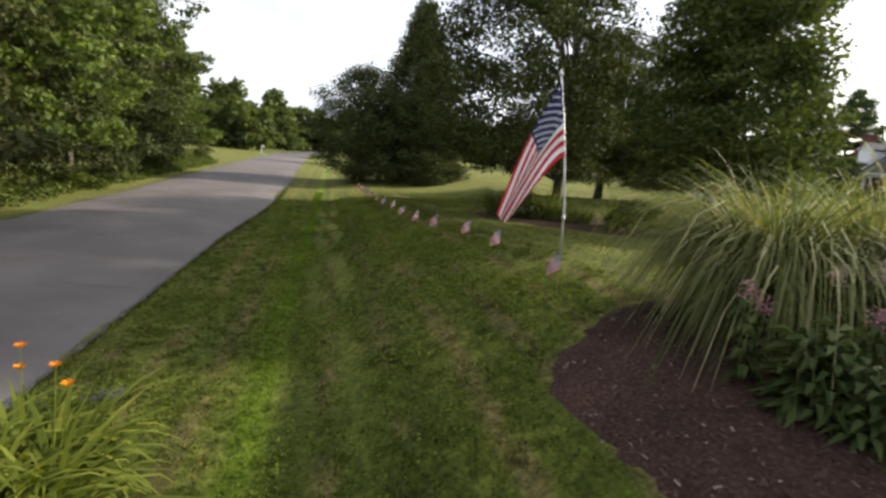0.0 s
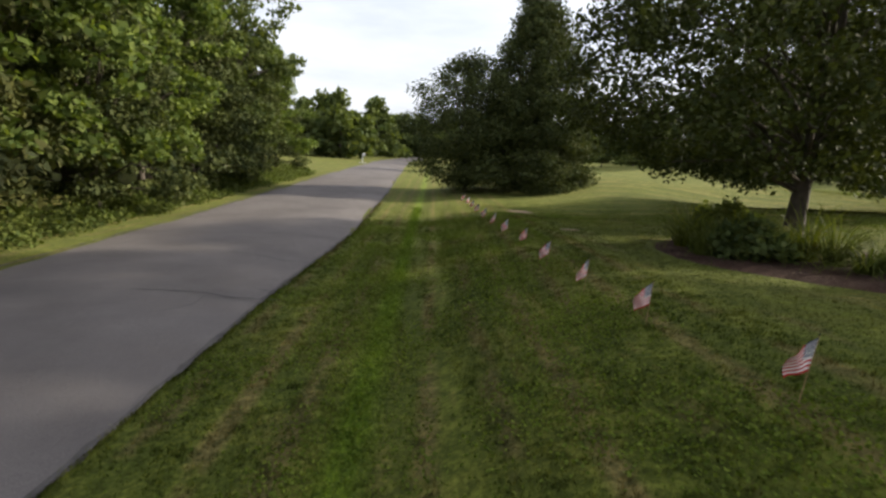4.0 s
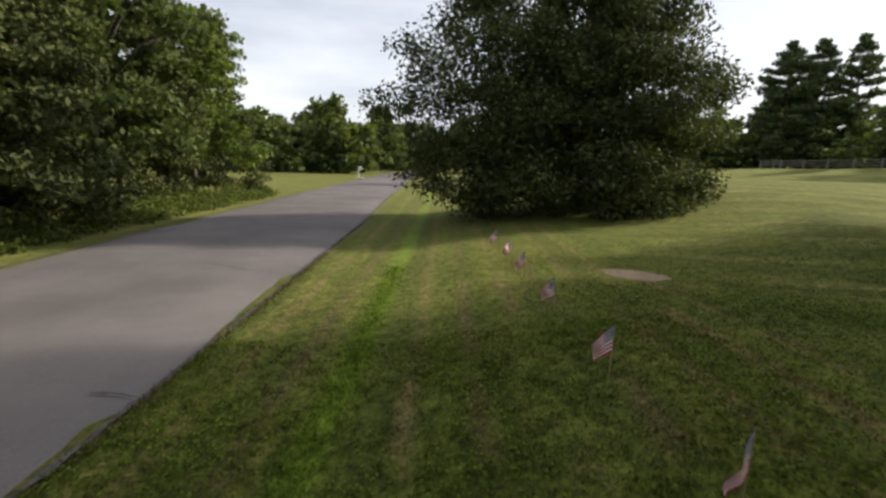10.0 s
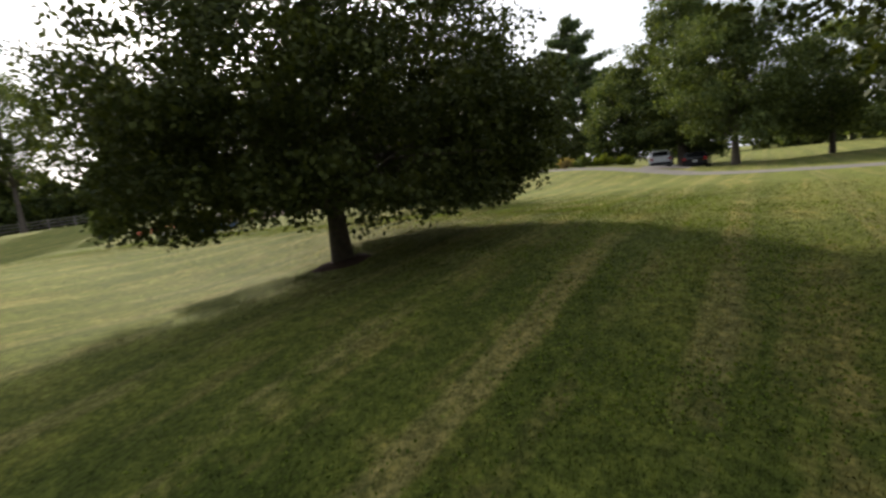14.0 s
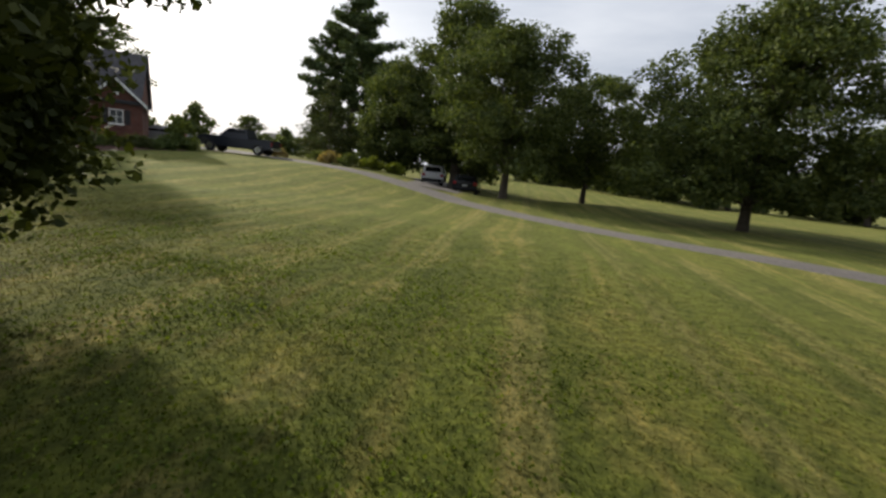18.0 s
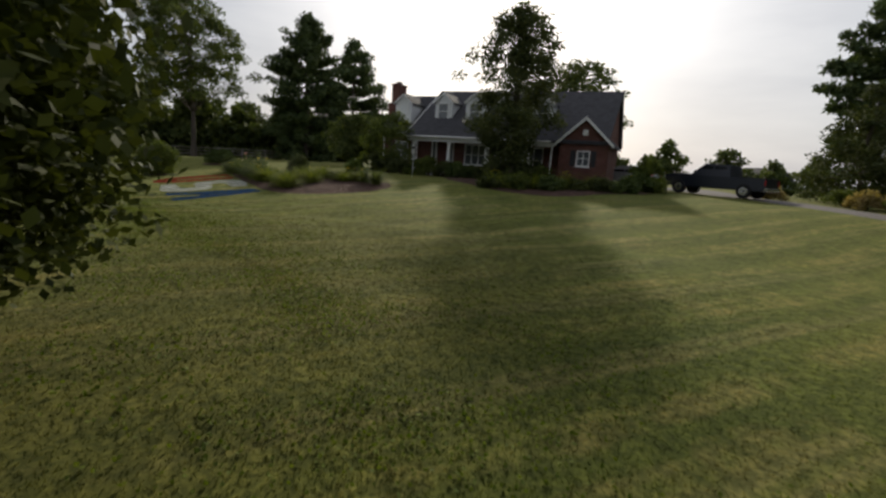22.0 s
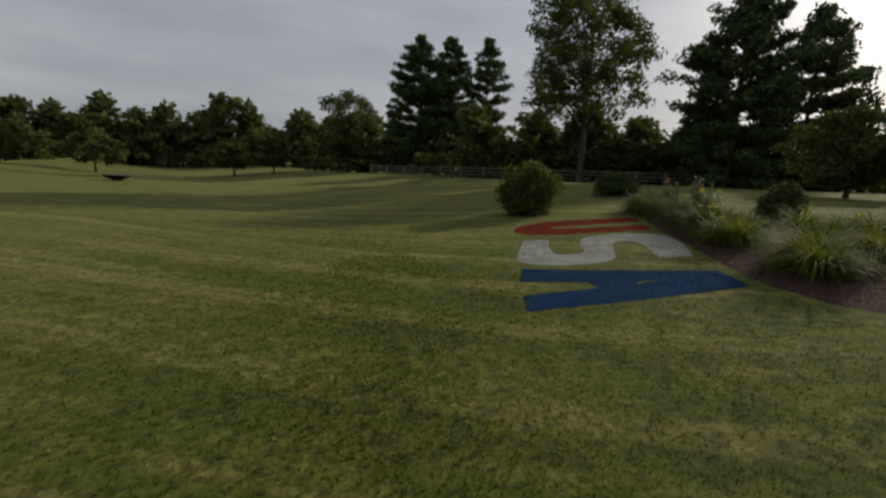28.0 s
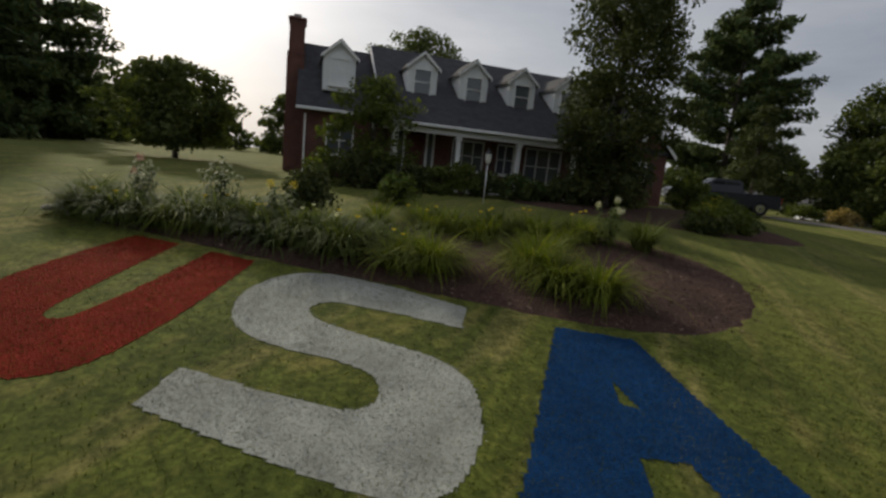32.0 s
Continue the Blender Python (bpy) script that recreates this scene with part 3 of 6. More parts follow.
def crack(points, width, seed):
    """A wandering crack, wider and narrower along its way."""
    r = random.Random(seed)
    pts = []
    for (x0, y0), (x1, y1) in zip(points, points[1:]):
        n = max(3, int(math.hypot(x1 - x0, y1 - y0) / 0.12))
        pts += [(x0 + (x1 - x0) * k / n + r.uniform(-0.03, 0.03), y0 + (y1 - y0) * k / n + r.uniform(-0.03, 0.03)) for k in range(n)]
    verts, faces = [], []
    for i, (x, y) in enumerate(pts):
        j = min(i + 1, len(pts) - 1)
        d = Vector((pts[j][0] - pts[max(i - 1, 0)][0], pts[j][1] - pts[max(i - 1, 0)][1])).normalized()
        w = width * r.uniform(0.4, 1.3) * (1 if 0 < i < len(pts) - 1 else 0.2)
        for s in (-1, 1):
            px, py = x - d.y * w * s, y + d.x * w * s
            verts.append((px, py, road_z(px, py) + 0.003))
    for i in range(len(pts) - 1):
        faces.append((2 * i, 2 * i + 1, 2 * i + 3, 2 * i + 2))
    return part("crack", (verts, faces), "crack_filler", road)


CRACKS = [([(-2.45, 18.9), (-3.3, 18.95), (-4.2, 19.4), (-5.1, 19.7)], 0.016), ([(-2.55, 15.9), (-3.4, 15.85), (-4.2, 16.05), (-5.6, 16.0)], 0.018), ([(-3.1, 10.2), (-3.5, 10.3), (-4.2, 10.3), (-4.9, 10.65)], 0.014),
          ([(-2.9, 16.4), (-3.3, 16.5)], 0.03), ([(-3.9, 15.95), (-3.95, 15.3), (-4.3, 14.8)], 0.010), ([(-2.4, 31.1), (-3.6, 31.3), (-4.8, 31.9), (-5.8, 31.9)], 0.014), ([(-2.35, 25.4), (-3.1, 25.5)], 0.02),
          ([(-4.9, 6.2), (-5.3, 7.4), (-5.1, 8.6)], 0.009), ([(-7.2, 12.2), (-6.2, 12.0), (-5.0, 12.6)], 0.012), ([(-6.4, 22.2), (-4.6, 22.7), (-2.4, 22.4)], 0.012), ([(-4.0, 19.3), (-4.1, 18.6), (-4.5, 18.1)], 0.011)]
for i, (points, width) in enumerate(CRACKS):
    points = [to_world(*p) for p in points]
    crack(points, width, 60 + i)
# the crumbled dark lip along both sides
for side, inset in ((1, 0.07), (0, 0.06)):
    er = random.Random(70 + side)
    ev, ef, n = [], [], 0
    for y in np.arange(-20, 60, 0.22):
        x = lerp_road(y)[side]
        s = -1 if side else 1
        for q in (x + s * inset * er.uniform(0.35, 1.1), x - s * er.uniform(-0.02, 0.05)):
            ev.append((q, y, gz(q, y) + 0.045 if q == x else road_z(q, y) + 0.006))
        n += 1
    ef = [(2 * i, 2 * i + 1, 2 * i + 3, 2 * i + 2) for i in range(n - 1)]
    part("crumbled_edge", (ev, ef), "worn_edge", road, "dark crumbled asphalt lip")


def strip(name, centre, width, material, lift=0.03, jitter=0.05, seed=1):
    r = random.Random(seed)
    pts = []
    for i in range(len(centre) - 1):
        (x0, y0), (x1, y1) = centre[i], centre[i + 1]
        n = max(2, int(math.hypot(x1 - x0, y1 - y0) / 0.4))
        pts += [(x0 + (x1 - x0) * k / n, y0 + (y1 - y0) * k / n) for k in range(n)]
    pts = np.array(pts + [centre[-1]])
    ker = np.ones(9) / 9
    sm = pts.copy()
    for k in range(2):
        sm[4:-4, k] = np.convolve(pts[:, k], ker, "valid")
    verts, faces = [], []
    for i, p in enumerate(sm):
        d = sm[min(i + 1, len(sm) - 1)] - sm[max(i - 1, 0)]
        d = d / np.linalg.norm(d)
        nrm = np.array([-d[1], d[0]])
        w = width if isinstance(width, float) else float(np.interp(i / len(sm), width[0], width[1]))
        for k in range(5):
            f = k / 4 - 0.5
            q = p + nrm * (w * f + (r.uniform(-jitter, jitter) if k in (0, 4) else 0))
            verts.append((q[0], q[1], gz(q[0], q[1]) + (lift if 0 < k < 4 else -0.02)))
    for i in range(len(sm) - 1):
        for k in range(4):
            faces.append((i * 5 + k, i * 5 + k + 1, (i + 1) * 5 + k + 1, (i + 1) * 5 + k))
    return part(name, (verts, faces), material, smooth=True)


DRIVE = [(-4.5, -9.0), (2, -6.5), (8, -2.4), (11.7, 0.7), (15, 3.3), (18.5, 5.4), (23, 6.1), (29, 5.2), (34, 5.0), (39, 5.8), (44, 7.6), (50, 9.6), (57, 12.0), (64, 13.0)]
tagged(strip("driveway", DRIVE, ([0, 0.7, 0.85, 1], [2.3, 2.3, 4.6, 8.5]), "gravel", 0.045, 0.08, 3), "pale grey gravel driveway curving up to the house", "driveway", kind="structure")
tagged(strip("parking_spur", [(37, 4.4), (40.5, 0.6), (46, -2.6), (54, -6.5)], 4.2, "gravel", 0.04, 0.1, 4), "gravel parking spur beside the driveway", "parking", kind="structure")


def blob_outline(cx, cy, rx, ry, turn=0.0, seed=0, n=40, wob=0.08):
    r = random.Random(seed)
    ph = [r.uniform(0, 6.28) for _ in range(4)]
    out = []
    for k in range(n):
        t = 2 * math.pi * k / n
        s = 1 + wob * (math.sin(2 * t + ph[0]) + 0.6 * math.sin(3 * t + ph[1]) + 0.4 * math.sin(5 * t + ph[2]))
        x, y = rx * s * math.cos(t), ry * s * math.sin(t)
        c, d = math.cos(turn), math.sin(turn)
        out.append((cx + c * x - d * y, cy + d * x + c * y))
    return out


def patch(name, outline, material, lift=0.05, rings=5, crown=0.04):
    """A bed laid over the ground, slightly domed, from its outline."""
    cx, cy = sum(p[0] for p in outline) / len(outline), sum(p[1] for p in outline) / len(outline)
    verts, faces, n = [(cx, cy, gz(cx, cy) + lift + crown)], [], len(outline)
    for r in range(1, rings + 1):
        f = r / rings
        for x, y in outline:
            px, py = cx + (x - cx) * f, cy + (y - cy) * f
            verts.append((px, py, gz(px, py) + (lift + crown * (1 - f * f) if r < rings else -0.02)))
    for k in range(n):
        faces.append((0, 1 + k, 1 + (k + 1) % n))
    for r in range(rings - 1):
        for k in range(n):
            a, b = 1 + r * n, 1 + (r + 1) * n
            faces.append((a + k, b + k, b + (k + 1) % n, a + (k + 1) % n))
    return part(name, (verts, faces), material, smooth=True)


def dense(points, step=0.35, wob=0.05, seed=0):
    """A closed outline through the given corners, rounded and finely stepped."""
    p = np.array(points, float)
    for _ in range(3):
        q = np.roll(p, -1, axis=0)
        p = np.stack([0.75 * p + 0.25 * q, 0.25 * p + 0.75 * q], 1).reshape(-1, 2)
    r = random.Random(seed)
    return [(x + r.uniform(-wob, wob), y + r.uniform(-wob, wob)) for x, y in p]


BED_HOUSE = [(37.6, 30.0), (36.9, 32.0), (37.6, 33.7), (39.0, 35.4), (41.0, 37.9), (43.6, 40.7), (45.2, 41.8), (45.9, 40.6), (45.6, 39.0), (44.0, 36.0), (43.6, 33.0), (43.0, 30.4), (41.4, 28.6), (39.2, 28.4)]
tagged(patch("flower_bed", dense(BED_HOUSE, seed=2), "mulch"), "mulched island flower bed on the lawn", "flower bed", kind="structure")
BED_TREES = [(46.4, 28.0), (44.2, 26.0), (42.0, 24.2), (41.4, 21.8), (42.6, 20.2), (45.4, 18.8), (47.0, 16.6), (49.6, 15.4), (50.4, 18.0), (50.0, 22.0), (50.2, 27.0), (49.0, 29.0)]
tagged(patch("tree_bed", dense(BED_TREES, seed=3), "mulch"), "mulched bed with shrubs before the house", "flower bed", kind="structure")
BED_ROAD = [to_world(*p) for p in [(5.3, 16.6), (5.6, 18.8), (7.2, 20.6), (9.2, 20.6), (10.8, 18.6), (12.0, 15.4), (12.2, 12.8), (10.8, 11.9), (9.0, 12.7), (7.4, 14.0), (6.0, 15.2)]]
tagged(patch("grass_bed", dense(BED_ROAD, seed=4), "mulch"), "mulched bed under the lawn tree", "flower bed", kind="structure")
BED_START = [to_world(*p) for p in [(2.1, 3.4), (2.0, 4.4), (2.9, 5.1), (3.6, 5.45), (4.6, 5.5), (6.5, 5.5), (8.5, 4.6), (9.5, 1.5), (6.0, -1.5), (3.0, -0.5), (2.2, 1.2), (2.2, 2.6)]]
tagged(patch("border_bed", dense(BED_START, seed=5), "mulch"), "dark mulched border bed with tall grass and blooms", "flower bed", kind="structure")
for i, (u, v, rx, ry, turn) in enumerate([(4.8, 30.2, 0.82, 0.5, -0.84), (4.8, 22.0, 0.36, 0.22, -0.5)]):
    tagged(patch("bare_patch", blob_outline(*to_world(u, v), rx, ry, turn - 0.1, 20 + i, 34, 0.1), "bare_soil", 0.012, 4, 0.015), "dug-over bare soil patch in the lawn", "soil patch", "soil patches", "structure")

tagged(patch("culvert_slab", blob_outline(*to_world(-2.26, 6.28), 0.34, 0.16, 0.15, 24, 20, 0.10), "worn_edge", 0.012, 3, 0.005), "small grey slab sunk in the verge", "slab", kind="structure")

for i, (x, y, rx) in enumerate([(40.9, 42.9, 1.0), (48.2, 44.8, 1.6)]):
    tagged(patch("bush_ring", blob_outline(x, y, rx, rx * 0.85, 0.3, 28 + i, 30, 0.06), "mulch", 0.02, 3, 0.03), "dark mulch ring round a lone bush", "mulch", "mulch rings", "structure")

# the three letters sprayed on the lawn
LET_O, LET_U, LET_V = Vector((35.45, 36.65)), Vector((-1.52, -2.08)).normalized(), Vector((3.06, -1.98)).normalized()


def letter_mesh(outer, holes, grid=0.03):
    """Cells of an even grid inside the outline, so that the letter hugs the ground."""
    def inside(p, poly):
        c, j = False, len(poly) - 1
        for i in range(len(poly)):
            (xi, yi), (xj, yj) = poly[i], poly[j]
            if (yi > p[1]) != (yj > p[1]) and p[0] < (xj - xi) * (p[1] - yi) / (yj - yi) + xi:
                c = not c
            j = i
        return c
    xs, ys_ = [p[0] for p in outer], [p[1] for p in outer]
    cells = []
    x = min(xs)
    while x < max(xs):
        y = min(ys_)
        while y < max(ys_):
            p = (x + grid / 2, y + grid / 2)
            if inside(p, outer) and not any(inside(p, h) for h in holes):
                cells.append((x, y))
            y += grid
        x += grid
    return cells, grid


def rounded(points, keep, rounds=3):
    """A closed outline with its corners cut round, but for those kept sharp."""
    pts = [(p, i in keep) for i, p in enumerate(points)]
    for _ in range(rounds):
        out = []
        for i, (p, sharp) in enumerate(pts):
            q, r = pts[i - 1][0], pts[(i + 1) % len(pts)][0]
            if sharp:
                out.append((p, True))
            else:
                out += [((p[0] * 0.75 + q[0] * 0.25, p[1] * 0.75 + q[1] * 0.25), False), ((p[0] * 0.75 + r[0] * 0.25, p[1] * 0.75 + r[1] * 0.25), False)]
        pts = out
    return [p for p, sharp in pts]


U_SHAPE = rounded([(0.2, 3.92), (0.3, 1.3), (1.3, 0.05), (2.75, 0.0), (2.85, 1.5), (2.54, 3.7), (1.72, 3.78), (1.95, 1.2), (1.72, 1.0), (1.48, 1.2), (1.08, 3.85)], {0, 5, 6, 10})
S_SHAPE = [(1.3 + 1.01 * (a - 1.3), b) for a, b in rounded([(2.47, 3.42), (1.2, 3.75), (-0.1, 3.75), (-0.45, 2.5), (0.2, 1.45), (1.7, 1.45), (2.0, 1.05), (1.85, 0.62), (0.13, 0.76), (0.18, 0.15), (1.9, -0.12), (2.75, -0.12), (2.95, 0.9), (2.65, 1.85), (1.5, 2.05), (0.62, 2.25), (0.62, 2.75), (1.1, 2.86), (2.5, 2.76)], {0, 8, 9, 18})]
A_SHAPE = [(0.15, -0.08), (0.64, 3.35), (1.62, 3.42), (2.70, -0.2), (1.98, -0.2), (1.54, 1.03), (1.14, 0.97), (1.1, -0.2)]
A_HOLE = [(1.14, 2.22), (1.13, 1.78), (1.34, 1.72)]
LETTER_CELLS = []
for nm, shape, holes, off, paint, word in (("letter_u", U_SHAPE, [], -6.45, "red_paint", "red"), ("letter_s", S_SHAPE, [], -3.04, "white_paint", "white"), ("letter_a", A_SHAPE, [A_HOLE], 0.0, "blue_paint", "blue")):
    cells, g = letter_mesh(shape, holes)
    verts, faces, at = [], [], {}
    for cx, cy in cells:
        ring = []
        for dx, dy in ((0, 0), (g, 0), (g, g), (0, g)):
            key = (round((cx + dx) / g), round((cy + dy) / g))
            if key not in at:
                p = LET_O + LET_U * (off + cx + dx) + LET_V * (cy + dy)
                at[key] = len(verts)
                verts.append((p.x, p.y, gz(p.x, p.y) + 0.007))
            ring.append(at[key])
        faces.append(ring)
    LETTER_CELLS.append((word, verts, faces, paint))
    tagged(part("painted_letter", (verts, faces), paint), f"{word} capital letter sprayed on the mown grass", "painted letter", "letters sprayed on the lawn")


# ---- trees and shrubs ----
def leaf_cards(r, centres, sigma, per, size, flat=0.6, droop=0.0, aspect=1.6):
    """Small pointed leaves scattered round the clump centres; returns n x 4 x 3."""
    c = np.repeat(np.asarray(centres, float), per, axis=0)
    n = len(c)
    s = np.repeat(np.broadcast_to(sigma, (len(centres),)), per)[:, None]
    d = r.normal(size=(n, 3))
    d /= np.maximum(np.linalg.norm(d, axis=1, keepdims=True), 1e-6)
    p = c + d * (r.random((n, 1)) ** 0.45) * s * np.array([1, 1, flat]) * 1.5
    nrm = r.normal(size=(n, 3)) + np.array([0, 0, 0.7])
    nrm /= np.linalg.norm(nrm, axis=1, keepdims=True)
    a = np.cross(nrm, r.normal(size=(n, 3)))
    a /= np.linalg.norm(a, axis=1, keepdims=True)
    a[:, 2] -= droop
    b = np.cross(nrm, a)
    k = size * r.uniform(0.6, 1.4, (n, 1))
    return np.stack([p - a * k * aspect, p + b * k, p + a * k * aspect, p - b * k], 1)


def dome(r, n, h0, h1, rad, shape, lobes=0.22, shell=0.6):
    """Clump centres in a crown from h0 to h1; shape(f) is the outline's share of rad at height share f."""
    ph = r.uniform(0, 6.28, 6)
    out = []
    while len(out) < n:
        f, t = r.random(), r.uniform(0, 6.28)
        w = shape(f)
        if r.random() > w + 0.12:
            continue
        lob = 1 + lobes * (math.sin(2 * t + ph[0] + 3 * f) + 0.7 * math.sin(3 * t + ph[1] - 5 * f) + 0.5 * math.sin(7 * f * 3 + ph[2]))
        q = rad * w * lob * (shell + (1 - shell) * r.random() if r.random() < 0.8 else r.random() * shell)
        out.append((q * math.cos(t), q * math.sin(t), h0 + (h1 - h0) * f))
    return np.array(out)


def broad(f):
    return min(1.0, 0.70 + 1.3 * f) * max(0.0, 1 - max(0, f - 0.25) ** 1.9 * 1.55) ** 0.6


def oval(f):
    return max(0.0, 1 - (2 * f - 0.85) ** 2 / 1.35) ** 0.5


def full_cone(f):
    return max(0.04, 1 - f ** 1.7) * min(1, 0.80 + 1.6 * f)


def limbs(r, trunk_h, trunk_r, clumps, count, top, lean=(0, 0)):
    """Trunk and boughs that reach into the crown: two meshes."""
    pts, rad = [(0, 0, -0.15), (0, 0, 0.05)], [trunk_r * 1.55, trunk_r * 1.25]
    for k in range(1, 7):
        f = k / 6
        pts.append((lean[0] * f + r.uniform(-0.06, 0.06) * k * 0.4, lean[1] * f + r.uniform(-0.06, 0.06) * k * 0.4, top * f))
        rad.append(trunk_r * (1 - 0.82 * f))
    trunk = tube(pts, rad, 9)
    boughs = []
    pick = r.choice(len(clumps), min(count, len(clumps)), replace=False)
    for i in pick:
        c = clumps[i]
        z0 = min(max(trunk_h * 0.8, c[2] * 0.55), top * 0.9)
        f = z0 / top
        base = Vector((lean[0] * f, lean[1] * f, z0))
        end = Vector(c)
        mid = base.lerp(end, 0.5) + Vector((r.uniform(-0.2, 0.2), r.uniform(-0.2, 0.2), 0.12 * (end - base).length))
        r0 = max(0.02, trunk_r * 0.34 * (1 - 0.6 * f))
        boughs.append(tube([base, mid, end], [r0, r0 * 0.6, r0 * 0.2], 5))
    return trunk, boughs


def leafy_tree(name, x, y, h, rad, h0=1.6, trunk_r=0.2, leaf="leaf_oak", shape=oval, clumps=150, per=110, size=0.075, sigma=0.55,
               seed=1, label="", boughs=22, flat=0.6, lobes=0.22, shell=0.6, droop=0.1, cat="tree", group="", aspect=1.5, lean=(0, 0), extra=None, shift=(0, 0), split=False):
    r = np.random.default_rng(seed)
    ob = thing(name, x, y, gz(x, y), 0, label, cat, group)
    c = dome(r, clumps, h0, h - sigma * 0.5, rad, shape, lobes, shell)
    c[:, 0] += shift[0] * np.clip((c[:, 2] - 0.5) / 2, 0, 1)
    c[:, 1] += shift[1] * np.clip((c[:, 2] - 0.5) / 2, 0, 1)
    if extra is not None:
        c = np.concatenate([c, np.array(extra, float)])
    tr, bo = limbs(r, h0, trunk_r, c, boughs, h * 0.86, lean)
    part("trunk", tr, "bark", ob, smooth=True)
    if split:
        for b in bo:
            part("bough", b, "bark", ob, smooth=True)
    else:
        tagged(part("limb_work", joined(*bo), "bark", ob, smooth=True), kind="stuff")
    tagged(quads("crown", leaf_cards(r, c, sigma, per, size, flat, droop, aspect), leaf, ob), kind="stuff")
    return ob


def pine_tree(name, x, y, h, rad, seed=1, label="", h0=2.0, trunk_r=0.25, per=26, leaf="leaf_pine", whorls=17, group="", size=0.075, open_top=0.0):
    """White pine: whorls of level boughs carrying flat fans of needles, with gaps between the layers."""
    r = np.random.default_rng(seed)
    ob = thing(name, x, y, gz(x, y), 0, label, "tree", group)
    part("trunk", tube([(0, 0, -0.2), (0, 0, 0.2), (0.05, 0, h * 0.5), (0, 0.03, h * 0.97)], [trunk_r * 1.4, trunk_r, trunk_r * 0.6, 0.04], 8), "bark", ob, smooth=True)
    centres, sig, bo = [], [], []
    for w in range(whorls):
        f = w / (whorls - 1)
        z = h0 + (h - h0) * f + r.uniform(-0.2, 0.2)
        reach = rad * min(1.0, 0.62 + 1.1 * f) * (1 - f ** 2.6) ** 0.9 + 0.35
        for k in range(int(r.integers(8, 12))):
            t, q = r.uniform(0, 6.28), reach * r.uniform(0.6, 1.05)
            if r.random() < open_top * f:
                continue
            rise = 0.10 + 0.22 * f
            tip = np.array([q * math.cos(t), q * math.sin(t), z + q * rise + r.uniform(-0.5, 0.5)])
            bo.append(tube([(0, 0, z - 0.1), tuple(tip * [0.5, 0.5, 1] - [0, 0, 0.05 + q * rise * 0.5]), tuple(tip)], [0.06, 0.035, 0.012], 4))
            steps = max(2, int(q / 0.55))
            for g in range(steps):
                u = 0.25 + 0.75 * (g + 1) / steps
                sig.append(0.36 + 0.14 * r.random())
                centres.append((tip[0] * u + r.uniform(-0.25, 0.25) * u, tip[1] * u + r.uniform(-0.25, 0.25) * u, z + (tip[2] - z) * u ** 1.3 + 0.05))
    tagged(part("limb_work", joined(*bo), "bark", ob, smooth=True), kind="stuff")
    tagged(quads("crown", leaf_cards(r, centres, np.array(sig), per, size, 0.7, -0.2, 3.0), leaf, ob), kind="stuff")
    return ob


def shrub(name, x, y, h, rad, leaf="leaf_shrub", seed=1, label="", per=90, size=0.045, clumps=28, group="", cat="shrub", sigma=0.22):
    r = np.random.default_rng(seed)
    ob = thing(name, x, y, gz(x, y), 0, label, cat, group)
    c = dome(r, clumps, 0.12, h - 0.1, rad, lambda f: max(0.05, 1 - f ** 2.6) ** 0.6 * min(1, 0.78 + f), 0.12, 0.55)
    stems = [tube([(0, 0, -0.05), (c[i][0] * 0.4, c[i][1] * 0.4, c[i][2] * 0.6), tuple(c[i])], [0.03, 0.02, 0.006], 4) for i in range(0, len(c), 3)]
    tagged(part("stem_work", joined(*stems), "twig", ob), kind="stuff")
    tagged(quads("foliage", leaf_cards(r, c, sigma, per, size, 0.8, 0.0, 1.5), leaf, ob), kind="stuff")
    return ob


def blades(r, n, spread, length, width, arch, up=0.75, z=0.0, joints=5, sd=0.28, curl=0.0):
    """Long arching grass leaves from one tussock, as rows of quads from the foot to the tip."""
    t = r.uniform(0, 6.28, n)
    base = np.stack([np.cos(t), np.sin(t), 0 * t], 1) * (spread * np.sqrt(r.random(n)))[:, None]
    ang = np.clip(r.normal(1 - up, sd, n), 0.03, 1.4)
    out = np.stack([np.cos(t), np.sin(t), 0 * t], 1) + r.normal(size=(n, 3)) * 0.25 * [1, 1, 0]
    side = np.stack([-np.sin(t), np.cos(t), 0 * t], 1)
    step = length * r.uniform(0.5, 1.1, n) / joints
    bend = arch * r.uniform(0.5, 1.4, n)
    rows = []
    prev_p, prev_w = base + [0, 0, z], 0.75 * width * np.ones(n)
    for k in range(joints):
        nxt = prev_p + out * (np.sin(ang) * step)[:, None] + np.array([0, 0, 1.0]) * (np.cos(ang) * step)[:, None]
        w = width * max(0.06, 1 - ((k + 1) / joints) ** 2.2) * np.ones(n)
        rows.append(np.stack([prev_p - side * prev_w[:, None], prev_p + side * prev_w[:, None], nxt + side * w[:, None], nxt - side * w[:, None]], 1))
        prev_p, prev_w = nxt, w
        ang = np.minimum(ang + bend * (1 - curl + curl * (0.4 + 0.36 * k)), 2.7)
    return rows


